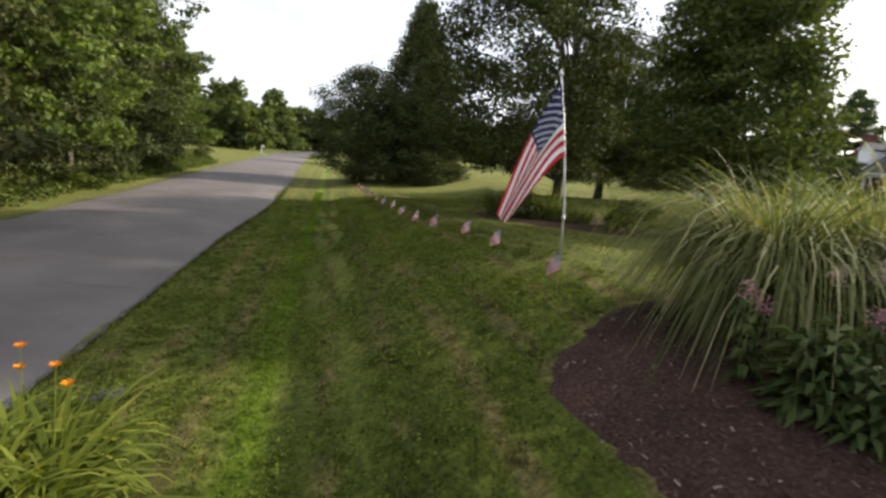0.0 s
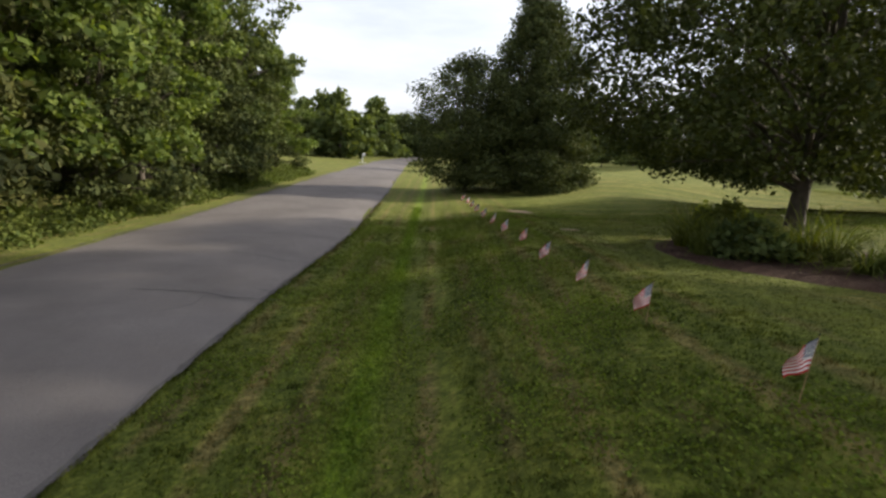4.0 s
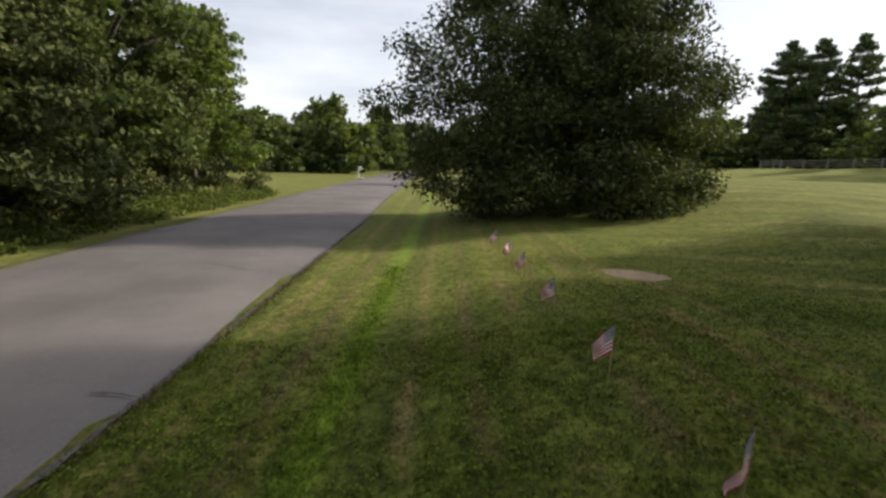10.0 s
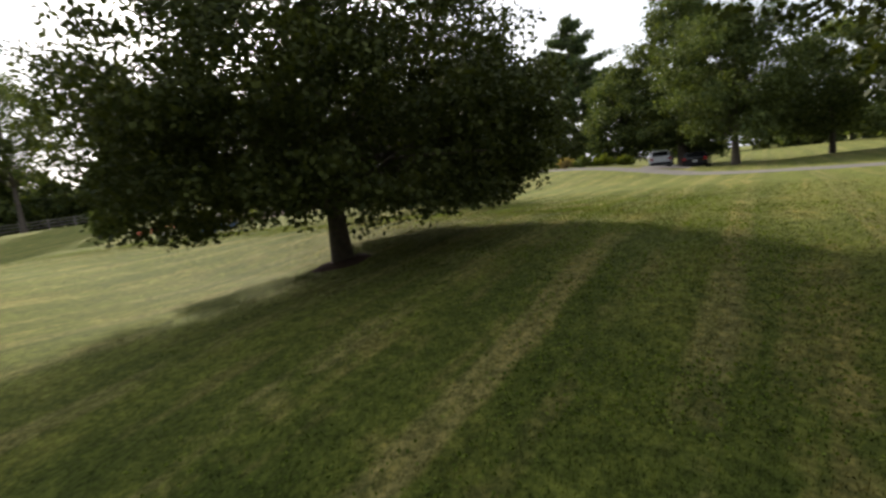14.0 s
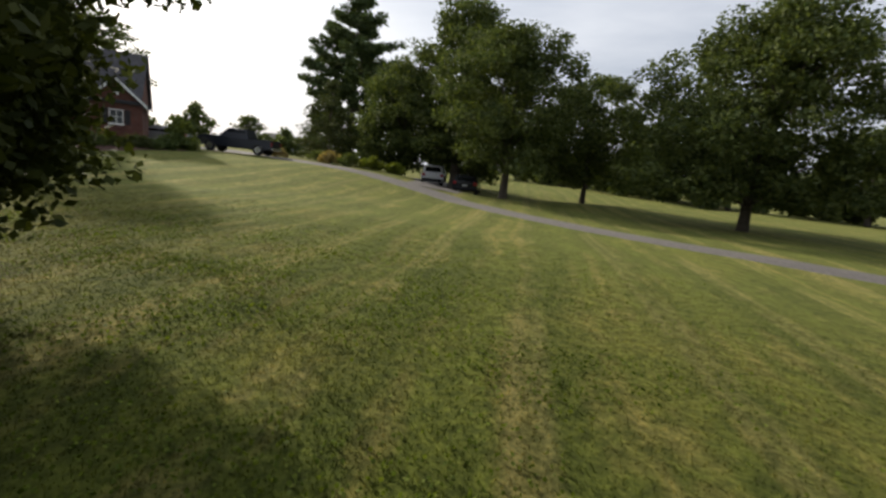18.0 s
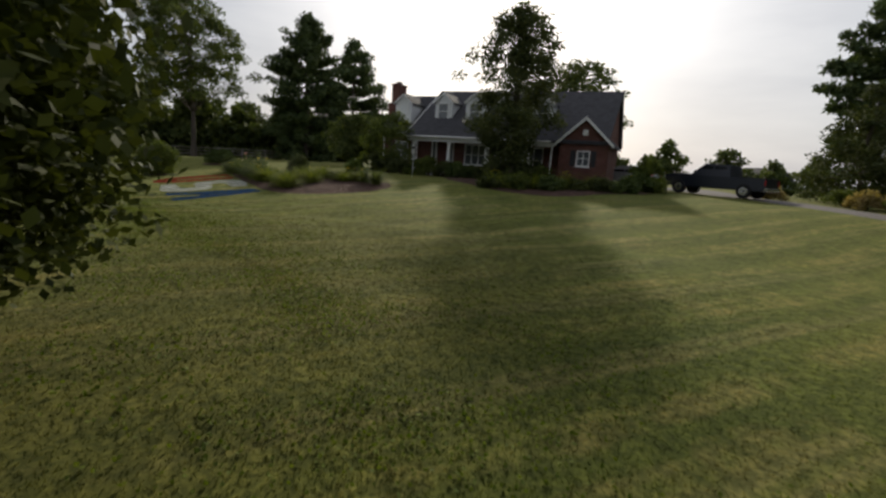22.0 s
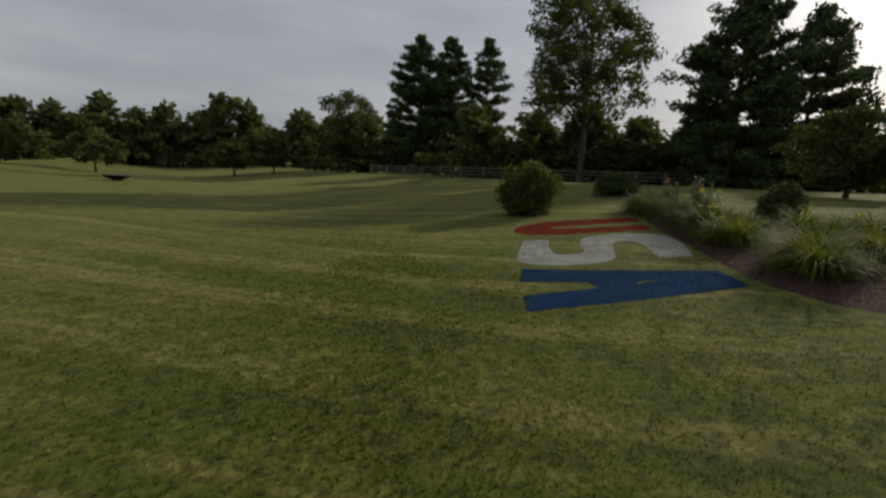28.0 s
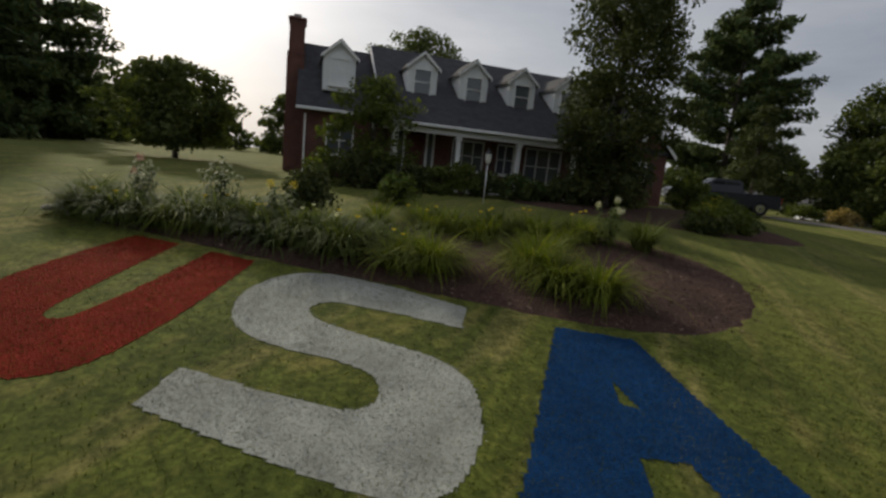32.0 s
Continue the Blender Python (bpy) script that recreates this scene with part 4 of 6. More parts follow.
def strap_mesh(name, rows, material, parent, label=""):
    """Joins the blades' segments so that each blade is one island."""
    n, k = len(rows[0]), len(rows)
    verts = np.zeros((n, 2 * (k + 1), 3), np.float32)
    verts[:, 0], verts[:, 1] = rows[0][:, 0], rows[0][:, 1]
    for i, row in enumerate(rows):
        verts[:, 2 * i + 3], verts[:, 2 * i + 2] = row[:, 2], row[:, 3]
    base = np.arange(n)[:, None] * (2 * (k + 1))
    quad = np.concatenate([base + np.array([2 * i, 2 * i + 1, 2 * i + 3, 2 * i + 2]) for i in range(k)], 0)
    me = bpy.data.meshes.new(name)
    me.vertices.add(n * 2 * (k + 1))
    me.vertices.foreach_set("co", verts.ravel())
    me.loops.add(len(quad) * 4)
    me.loops.foreach_set("vertex_index", quad.ravel().astype(np.int32))
    me.polygons.add(len(quad))
    me.polygons.foreach_set("loop_start", np.arange(0, len(quad) * 4, 4, dtype=np.int32))
    me.update()
    me.materials.append(MATS[material])
    ob = new(name, me)
    ob.parent = parent
    if label:
        ob["label"] = label
    return ob


# the maple on the lawn, its skirts almost on the grass
rm = np.random.default_rng(3)
skirt = []
for k in range(430):
    t = rm.uniform(0, 6.28) if k < 230 else rm.uniform(radians(238), radians(365))
    z = 1.35 + rm.uniform(0, 1) ** 1.15 * 3.2
    a = math.degrees(t) % 360
    low = 4.6 + 0.25 * (a > 235) + 1.1 * math.exp(-((a - 348) / 22) ** 2)
    q = min(low + 0.52 * (z - 1.35), 5.5 + 0.5 * (a > 300 or a < 60)) * rm.uniform(0.66, 1.0)
    skirt.append((q * math.cos(t), q * math.sin(t), z + 0.2 * math.sin(5 * t)))
for k in range(150):                     # long boughs reaching over the open lawn
    t, q, z = radians(rm.uniform(-75, 25)), rm.uniform(4.8, 6.1), rm.uniform(2.2, 5.4)
    q *= 0.82 + 0.18 * ease(-42, -12, math.degrees(t))
    q *= 1 - 0.12 * max(0, z - 4.5)
    skirt.append((q * math.cos(t), q * math.sin(t), min(z, 4.6 + 0.02 * (math.degrees(t) + 75))))
for k in range(75):                      # the low southern boughs
    t, q, z = radians(rm.uniform(-86, -66)), rm.uniform(4.4, 5.7), rm.uniform(1.8, 4.2)
    skirt.append((q * math.cos(t), q * math.sin(t), z))
for k in range(16):                      # one long bough hanging out to the south
    f = rm.uniform(0, 1)
    skirt.append((0.5 + 1.0 * f + rm.uniform(-0.3, 0.3), -5.2 - 1.7 * f, 4.0 + 0.4 * f + rm.uniform(-0.25, 0.3)))
for k in range(26):
    t, q, z = radians(rm.uniform(52, 76)), rm.uniform(6.4, 7.7), rm.uniform(3.6, 6.2)
    skirt.append((q * math.cos(t), q * math.sin(t), z))
for k in range(70):                      # long low boughs on the sunny side
    t, q, z = radians(rm.uniform(-27, 6)), rm.uniform(5.2, 6.1), rm.uniform(1.6, 3.3)
    skirt.append((q * math.cos(t), q * math.sin(t), z))
leafy_tree("maple_tree", 17.6, 27.2, 10.4, 5.1, 1.7, 0.24, "leaf_maple", broad, 560, 185, 0.038, 0.48, 11, "broad dark green maple with low sweeping boughs", 70, 0.5, 0.07, 0.5, extra=skirt, split=True)


def egg(f):
    return max(0.05, 1 - f ** 1.7) * min(1, 0.88 + 1.2 * f)


# cedar and olive between the flags and the field
leafy_tree("cedar_tree", *to_world(7.3, 41.5), 14.6, 4.55, 0.1, 0.36, "leaf_cedar", egg, 760, 170, 0.046, 0.60, 12, "large dense dark red cedar skirted to the ground", 40, 0.6, 0.13, 0.55, aspect=2.0)
leafy_tree("olive_tree", *to_world(2.9, 41.0), 9.2, 3.6, 0.5, 0.16, "leaf_cedar", oval, 300, 140, 0.050, 0.6, 13, "feathery grey-green olive tree beside the cedar", 20, 0.7, 0.25)
# trees near the start
leafy_tree("lawn_tree", *to_world(9.2, 18.4), 12.0, 4.6, 1.7, 0.2, "leaf_maple", broad, 460, 160, 0.042, 0.5, 14, "dark lawn tree growing from a mulched bed", 46, 0.55, 0.12, shift=(-1.7, 0.8), split=True)
leafy_tree("honey_locust", 10.6, 12.6, 10.4, 2.8, 1.6, 0.19, "leaf_oak", broad, 460, 140, 0.046, 0.5, 15, "dense dark lawn tree with a slender trunk", 34, 0.5, 0.15, split=True)

# woods beside the road: four kinds in front, coarser ones behind
WOOD_KINDS = [("cedar_tree", "olive-green cedar at the edge of the woods", "leaf_cedar_olive", full_cone, 12.0, 3.4, 0.050, 2.0), ("sapling_tree", "bright leafy roadside tree with hanging boughs", "leaf_light", oval, 11.5, 3.9, 0.075, 1.5),
              ("oak_tree", "tall woodland oak in full leaf", "leaf_oak", oval, 13.5, 4.3, 0.07, 1.4), ("cedar_tree", "dark cedar at the edge of the woods", "leaf_cedar", full_cone, 12.0, 3.3, 0.050, 2.0)]
rw = random.Random(31)
made = {}
WOODS = [(*to_world(u, v), k) for u, v, k in [(-11.9, 0.5, 0), (-12.6, 5.0, 2), (-12.0, 9.4, 3), (-12.2, 13.6, 0), (-12.4, 17.6, 0), (-12.8, 21.6, 1), (-12.2, 25.4, 3), (-12.8, 29.4, 1), (-12.5, 33.6, 3), (-13.6, 37.8, 3), (-14.2, 42.0, 2), (-14.0, 46.2, 3), (-14.4, 50.6, 1), (-14.6, 55.0, 3), (-13.0, -4.5, 2)]]
BACK = [(*to_world(-17.5 - rw.uniform(0, 2.4), y + rw.uniform(-1, 1)), rw.choice((1, 2, 2, 3))) for y in range(-9, 58, 6)]
BACK += [(*to_world(-24 - rw.uniform(0, 4), y + rw.uniform(-1, 1)), 2) for y in range(-6, 58, 10)]
for rank, trees in enumerate((WOODS, BACK)):
    for x, y, k in trees:
        nm, lab, leaf, shape, h, rad, size, asp = WOOD_KINDS[k]
        if (k, rank) not in made:
            made[(k, rank)] = leafy_tree(nm, x, y, h, rad, 0.7 if k in (0, 3) else 2.1, 0.16, leaf, shape, (190, 110)[rank], (105, 46)[rank], size * (1.15, 2.2)[rank], 0.5, 40 + k + 7 * rank, lab, 26, 0.5, 0.33, 0.62, 0.15, group="woods beside the road", aspect=asp)
        else:
            s = rw.uniform(0.85, 1.15)
            copy_thing(made[(k, rank)], pose(x, y, gz(x, y), 0, 0, rw.uniform(0, 360)) @ Matrix.Diagonal((s, s, s * rw.uniform(0.9, 1.1), 1)))

# brambles and seedlings along the edge of the woods
rb = np.random.default_rng(77)
bc = []
for y in np.arange(-12, 57, 0.28):
    ex = lerp_road(y)[0] - 1.0
    for k in range(4):
        bc.append((ex - rb.uniform(0.0, 2.6), y + rb.uniform(-0.3, 0.3), 0.0))
bc = np.array(bc)
bc[:, 2] = GZ_ARR(bc[:, 0], bc[:, 1]) + rb.uniform(0.05, 0.8, len(bc)) * np.clip((np.array([lerp_road(y)[0] for y in bc[:, 1]]) - 1.0 - bc[:, 0]) * 0.5, 0.10, 1.1)
tagged(quads("undergrowth", leaf_cards(rb, bc, 0.3, 46, 0.045, 0.7, 0.1, 1.5), "leaf_shrub"), "tangled brambles and seedlings along the woods", "undergrowth", kind="stuff")

# trees of the field, seen from the lawn
pine_tree("white_pine", 63.9, 94.8, 19.2, 5.4, 51, "tall dark white pine at the field edge", 1.2, 0.3, 34, group="pines at the field edge", size=0.10)
pine_tree("white_pine", 68.9, 94.4, 19.7, 5.2, 52, "tall dark white pine at the field edge", 1.2, 0.3, 34, group="pines at the field edge", size=0.10)
pine_tree("white_pine", 75.4, 94.0, 20.8, 4.8, 53, "tall dark white pine with open top", 1.5, 0.3, 30, group="pines at the field edge", size=0.10, open_top=0.35)
pine_tree("white_pine", 70.7, 52.3, 15.7, 5.2, 54, "dense tall white pine behind the hedgerow", 0.6, 0.3, 34, whorls=19, group="pines at the field edge", size=0.085)
pine_tree("white_pine", 78.7, 50.4, 14.6, 4.8, 55, "smaller white pine behind the hedgerow", 0.6, 0.28, 32, whorls=17, group="pines at the field edge", size=0.085)
leafy_tree("locust_tree", 61.8, 60.2, 16.2, 6.4, 5.6, 0.26, "leaf_oak", oval, 240, 110, 0.085, 0.66, 56, "tall open-crowned tree with a bare trunk", 30, 0.6, 0.3)
leafy_tree("field_tree", 56.5, 104.2, 13.0, 4.4, 3.0, 0.25, "leaf_oak", oval, 110, 80, 0.12, 0.8, 57, "round-headed tree at the field edge", 16)
# by the house
leafy_tree("aspen_tree", 48.0, 24.3, 9.9, 2.35, 0.6, 0.15, "leaf_cedar", oval, 300, 110, 0.05, 0.42, 58, "slender airy tree before the house", 30, 0.7, 0.25, 0.5)
leafy_tree("shade_tree", 76.5, 22.0, 13.0, 4.8, 2.5, 0.25, "leaf_oak", oval, 150, 90, 0.10, 0.7, 60, "round shade tree behind the house roof", 16)
leafy_tree("crab_apple", 60.6, 40.4, 4.7, 2.5, 0.7, 0.12, "leaf_oak", oval, 150, 90, 0.07, 0.45, 61, "small spreading tree at the house end", 14)
leafy_tree("dogwood", 51.0, 33.2, 4.2, 1.5, 0.6, 0.07, "leaf_shrub", oval, 60, 80, 0.05, 0.35, 62, "small dark tree against the house wall", 12)
# south of the driveway
leafy_tree("shade_tree", 35.7, -0.7, 11.2, 3.9, 1.9, 0.26, "leaf_oak", oval, 300, 120, 0.07, 0.66, 63, "tall shade tree beside the driveway", 24, group="shade trees by the driveway")
leafy_tree("shade_tree", 43.8, -2.6, 15.0, 4.5, 2.4, 0.4, "leaf_oak", oval, 300, 110, 0.085, 0.72, 64, "tall stout shade tree behind the parked cars", 24, group="shade trees by the driveway")
leafy_tree("shade_tree", 49.6, -0.6, 10.0, 4.2, 0.9, 0.3, "leaf_oak", oval, 280, 100, 0.085, 0.72, 71, "dense dark shade tree beyond the parked cars", 20, group="shade trees by the driveway")
leafy_tree("shade_tree", 36.5, -10.0, 9.8, 4.4, 1.6, 0.2, "leaf_oak", oval, 270, 100, 0.08, 0.64, 65, "young shade tree beyond the driveway", 18, group="shade trees by the driveway")
leafy_tree("shade_tree", 23.5, -7.5, 11.8, 5.9, 1.7, 0.27, "leaf_oak", broad, 520, 130, 0.07, 0.64, 66, "broad dark shade tree beside the driveway", 34, group="shade trees by the driveway")
leafy_tree("shade_tree", 13.5, -11.0, 9.5, 3.6, 1.0, 0.2, "leaf_shrub", oval, 140, 90, 0.08, 0.6, 67, "lighter leafy tree near the lane", 18, group="shade trees by the driveway")
leafy_tree("shade_tree", 45.0, -5.5, 9.0, 3.6, 1.0, 0.2, "leaf_oak", oval, 120, 80, 0.09, 0.6, 68, "leafy tree behind the parking spur", 16, group="shade trees by the driveway")
pine_tree("white_pine", 61.5, -1.2, 17.7, 5.6, 69, "broad layered white pine by the driveway head", 2.6, 0.3, 44, whorls=17, size=0.085)
leafy_tree("cedar_tree", 55.6, 3.6, 7.4, 3.1, 0.2, 0.14, "leaf_cedar", full_cone, 120, 90, 0.06, 0.5, 70, "squat dark cedar under the pine", 16, aspect=2.0)

# distant woods, hedgerow and roadside trees
FAR_KINDS = [leafy_tree("far_tree", -30, 172, 11, 5.0, 0.4, 0.25, "leaf_oak", egg, 60, 36, 0.27, 0.95, 81, "distant tree in the far woods", 8, group="far woods"),
             leafy_tree("far_tree", -12, 168, 9, 5.0, 0.3, 0.25, "leaf_oak", egg, 60, 36, 0.27, 0.95, 82, "distant dark tree in the far woods", 8, group="far woods")]
rf_ = random.Random(9)


def far_tree(x, y, s=1.0):
    k = s * rf_.uniform(0.8, 1.2)
    copy_thing(rf_.choice(FAR_KINDS), pose(x, y, gz(x, y), 0, 0, rf_.uniform(0, 360)) @ Matrix.Diagonal((k * rf_.uniform(0.9, 1.2), k * rf_.uniform(0.9, 1.2), k, 1)))


for i in range(34):                      # beyond the field
    far_tree(-60 + i * 5.2 + rf_.uniform(-2, 2), 186 + rf_.uniform(-14, 14) - i * 1.2, 1.45)
for i in range(26):                      # hedgerow behind the pines
    f = i / 25
    far_tree(56 + 54 * f + rf_.uniform(-2, 2), 108 - 64 * f + rf_.uniform(-3, 3), 0.8)
for i in range(15):                      # either side of the locust
    far_tree(59 + 1.9 * i + rf_.uniform(-1, 1), 72 - 1.6 * i + rf_.uniform(-2, 2), 0.66)
for i in range(18):                      # south
    far_tree(-6 + i * 6.5 + rf_.uniform(-2, 2), -48 + rf_.uniform(-8, 8) + 0.25 * i, 1.0)
for i in range(9):                       # east, beyond the house
    far_tree(112 + rf_.uniform(-6, 10), -26 + i * 8 + rf_.uniform(-2, 2), 0.75)
for x, y, s in ((-18.5, 112, 1.35), (-24, 120, 1.4), (-14, 140, 1.5), (-12, 156, 1.1), (-6, 172, 1.05), (0, 186, 1.0), (8, 190, 1.0), (4, 150, 0.9), (3, 124, 0.9), (4, 98, 0.8), (12, 176, 1.0), (-31, 104, 1.1), (-37, 118, 1.2), (10, 74, 0.7)):
    far_tree(*to_world(x, y), s)
for i in range(8):
    far_tree(*to_world(-34 - rf_.uniform(0, 14), 60 + i * 5), 1.2)
# lone young trees far out in the field
for x, y, h, rad, seed in ((39.0, 100.0, 5.2, 2.7, 91), (45.0, 104.0, 5.4, 2.6, 92), (23.5, 104.0, 5.6, 3.0, 93), (14.0, 118.0, 5.4, 2.9, 94)):
    leafy_tree("field_tree", x, y, h, rad, 1.3, 0.13, "leaf_oak", oval, 46, 40, 0.16, 0.55, seed, "small round tree standing alone in the field", 10, group="lone field trees")


# ---- the house ----
house = thing("house", 54.5, 35.3, 1.85, -98.3, "long red-brick house with dormers, dark roof and white porch", "house")


def uv_brick(ob):
    """Brick courses run level on every wall."""
    me = ob.data
    uv = me.uv_layers.new(name="uv")
    for poly in me.polygons:
        n = poly.normal
        for li in poly.loop_indices:
            v = me.vertices[me.loops[li].vertex_index].co
            uv.data[li].uv = (v.x if abs(n.y) > abs(n.x) else v.y, v.z)
    return ob


def wall_with_holes(x0, x1, z0, z1, y, thick, holes):
    """A wall along x with openings cut right through."""
    bm = bmesh.new()
    xs = sorted({x0, x1, *[h[0] for h in holes], *[h[1] for h in holes]})
    for a, b in zip(xs, xs[1:]):
        gaps = sorted((h[2], h[3]) for h in holes if h[0] <= a and h[1] >= b)
        z = z0
        for g0, g1 in gaps + [(z1, z1)]:
            if g0 - z > 1e-4:
                box(bm, a, y, z, b, y + thick, g0)
            z = g1
    bmesh.ops.remove_doubles(bm, verts=bm.verts, dist=1e-5)
    return bm


def house_window(parent, x0, x1, z0, z1, y, shutters=False, panes=2, name="window", blind=False):
    w = 0.07
    verts, faces = [], []
    for yy in (y - 0.03, y + 0.07):
        for d in (0, w):
            verts += [(x0 + d, yy, z0 + d), (x1 - d, yy, z0 + d), (x1 - d, yy, z1 - d), (x0 + d, yy, z1 - d)]
    for k in range(4):
        j = (k + 1) % 4
        faces += [(k, j, 4 + j, 4 + k), (8 + j, 8 + k, 12 + k, 12 + j), (j, k, 8 + k, 8 + j), (4 + k, 4 + j, 12 + j, 12 + k)]
    win = part(name, (verts, faces), "white_trim", parent)
    for k in range(1, panes):
        xm = x0 + (x1 - x0) * k / panes
        part("glazing_bar", boxed(xm - 0.025, y, z0 + w, xm + 0.025, y + 0.05, z1 - w), "white_trim", win)
    part("meeting_rail", boxed(x0 + w, y + 0.002, (z0 + z1) / 2 - 0.02, x1 - w, y + 0.047, (z0 + z1) / 2 + 0.02), "white_trim", win)
    part("pane", boxed(x0 + w, y + 0.05, z0 + w, x1 - w, y + 0.062, z1 - w), "window_glass", win)
    part("curtain", boxed(x0 + w, y + 0.12, z0 + w, x1 - w, y + 0.14, z1 - w), "curtain", win)
    if blind:
        part("blind", boxed(x0 + w, y + 0.03, z0 + w, x1 - w, y + 0.044, z1 - w), "siding", win, "white drawn blind")
    part("sill", boxed(x0 - 0.05, y - 0.09, z0 - 0.06, x1 + 0.05, y + 0.02, z0 + 0.004, bevel=0.01), "white_trim", win)
    if shutters:
        for s0, s1 in ((x0 - 0.38, x0 - 0.05), (x1 + 0.05, x1 + 0.38)):
            sh = boxed(s0, y - 0.035, z0, s1, y - 0.003, z1, bevel=0.008)
            for k in range(9):
                zz = z0 + 0.06 + (z1 - z0 - 0.12) * k / 9
                box(sh, s0 + 0.04, y - 0.045, zz, s1 - 0.04, y - 0.036, zz + 0.04)
            part("shutter", sh, "shutter", win)
    return win


def roof_sheet(name, x0, x1, profile, thick, material, parent):
    """Roof planes: an outline of (y, z) points drawn from x0 to x1, with thickness."""
    bm = bmesh.new()
    top = [(y, z + thick) for y, z in profile]
    ring = profile + top[::-1]
    a = [bm.verts.new((x0, y, z)) for y, z in ring]
    b = [bm.verts.new((x1, y, z)) for y, z in ring]
    n = len(ring)
    for i in range(n):
        bm.faces.new((a[i], a[(i + 1) % n], b[(i + 1) % n], b[i]))
    m = len(profile)
    for vs in (a, b):
        for i in range(m - 1):
            bm.faces.new((vs[i], vs[i + 1], vs[n - 2 - i], vs[n - 1 - i]))
    bmesh.ops.recalc_face_normals(bm, faces=bm.faces)
    return part(name, bm, material, parent)


X1, XM, XE = 3.1, 3.1, 16.6
EAVE, RIDGE_L, RIDGE_M = 2.85, 5.85, 6.25
# living-room end, its gable wall and chimney
uv_brick(part("wall", wall_with_holes(0, X1, 0, EAVE, 0, 0.25, [(1.0, 2.2, 0.9, 2.2)]), "brick", house))
house_window(house, 1.0, 2.2, 0.9, 2.2, 0.04, True)
gab = bmesh.new()
prism(gab, [(0, 0), (0, EAVE), (3.5, RIDGE_L - 0.05), (7.0, EAVE), (7.0, 0)], 0, 0.25)
bmesh.ops.transform(gab, matrix=Matrix(((0, 1, 0, -0.003), (1, 0, 0, 0.002), (0, 0, 1, 0), (0, 0, 0, 1))), verts=gab.verts)
bmesh.ops.recalc_face_normals(gab, faces=gab.faces)
uv_brick(part("gable_wall", gab, "brick", house))
roof_sheet("roof", -0.25, XM + 0.02, [(-0.35, EAVE - 0.2), (3.5, RIDGE_L), (7.35, EAVE - 0.2)], 0.14, "shingle", house)
chim = boxed(-0.75, 1.7, 0, -0.005, 3.7, 5.2, bevel=0.02)
box(chim, -0.70, 2.1, 5.2, -0.04, 3.3, 6.62, bevel=0.02)
box(chim, -0.76, 2.04, 6.62, 0.02, 3.36, 6.74, bevel=0.02)
chimney = uv_brick(part("chimney", chim, "brick", house))
part("flue", boxed(-0.55, 2.45, 6.74, -0.2, 2.9, 6.95, bevel=0.02), "stone", chimney)
# main block with the porch let in under the long front roof
FW = 0.2
HOLES = [(4.1, 5.9, 0.15, 2.3), (6.75, 8.35, 0.75, 2.2), (9.0, 9.95, 0.75, 2.2), (10.5, 12.5, 0.45, 2.2)]
uv_brick(part("wall", wall_with_holes(X1 + 0.003, 13.9, 0.15, 2.9, FW, 0.25, HOLES), "brick", house))
house_window(house, 6.75, 8.35, 0.75, 2.2, FW + 0.04, False, 3)
house_window(house, 9.0, 9.95, 0.75, 2.2, FW + 0.04, True)
house_window(house, 10.5, 12.5, 0.45, 2.2, FW + 0.04, False, 3)
door = part("door", boxed(4.55, FW + 0.08, 0.18, 5.45, FW + 0.14, 2.2, bevel=0.01), "door_paint", house, "dark red panelled front door")
for k in range(3):
    for xx in (4.65, 5.06):
        part("panel", boxed(xx, FW + 0.06, 0.34 + k * 0.62, xx + 0.29, FW + 0.079, 0.34 + k * 0.62 + 0.48, bevel=0.015), "door_paint", door)
part("door_handle", boxed(5.33, FW + 0.03, 1.12, 5.37, FW + 0.08, 1.26, bevel=0.008), "chrome", door)
dfr = bmesh.new()
for a in ((4.1, 0.18, 4.52, 2.3), (5.48, 0.18, 5.9, 2.3)):
    box(dfr, a[0], FW - 0.02, a[1], a[0] + 0.09, FW + 0.12, a[3])
    box(dfr, a[2] - 0.09, FW - 0.02, a[1], a[2], FW + 0.12, a[3])
box(dfr, 4.0, FW - 0.05, 2.3, 6.0, FW + 0.12, 2.48)
part("door_frame", dfr, "white_trim", house)
for a in (4.19, 5.57):
    part("sidelight", boxed(a, FW + 0.06, 0.3, a + 0.24, FW + 0.075, 2.28), "window_glass", house)
part("porch_floor", boxed(X1 + 0.05, -1.95, -0.3, 13.55, FW - 0.003, 0.148, bevel=0.02), "concrete", house)
part("porch_step", boxed(4.1, -2.35, -0.3, 5.9, -1.952, 0.02, bevel=0.02), "concrete", house)
part("porch_beam", boxed(X1 + 0.05, -1.92, 2.18, 13.55, -1.66, 2.44, bevel=0.01), "white_trim", house)
part("porch_ceiling", boxed(X1 + 0.1, -1.64, 2.36, 13.5, FW - 0.004, 2.40), "white_trim", house)
for x in (3.65, 6.4, 9.2, 12.0):
    c = boxed(x - 0.10, -1.88, 0.15, x + 0.10, -1.68, 2.18, bevel=0.012)
    box(c, x - 0.14, -1.92, 0.15, x + 0.14, -1.64, 0.33, bevel=0.012)
    box(c, x - 0.14, -1.92, 2.06, x + 0.14, -1.64, 2.178, bevel=0.012)
    part("porch_column", c, "white_trim", house)
roof_sheet("roof", XM, XE + 0.25, [(-2.15, 2.42), (3.6, RIDGE_M), (7.6, 2.75)], 0.15, "shingle", house)
part("gutter", boxed(XM, -2.24, 2.42, 13.4, -2.12, 2.54, bevel=0.02), "white_trim", house)
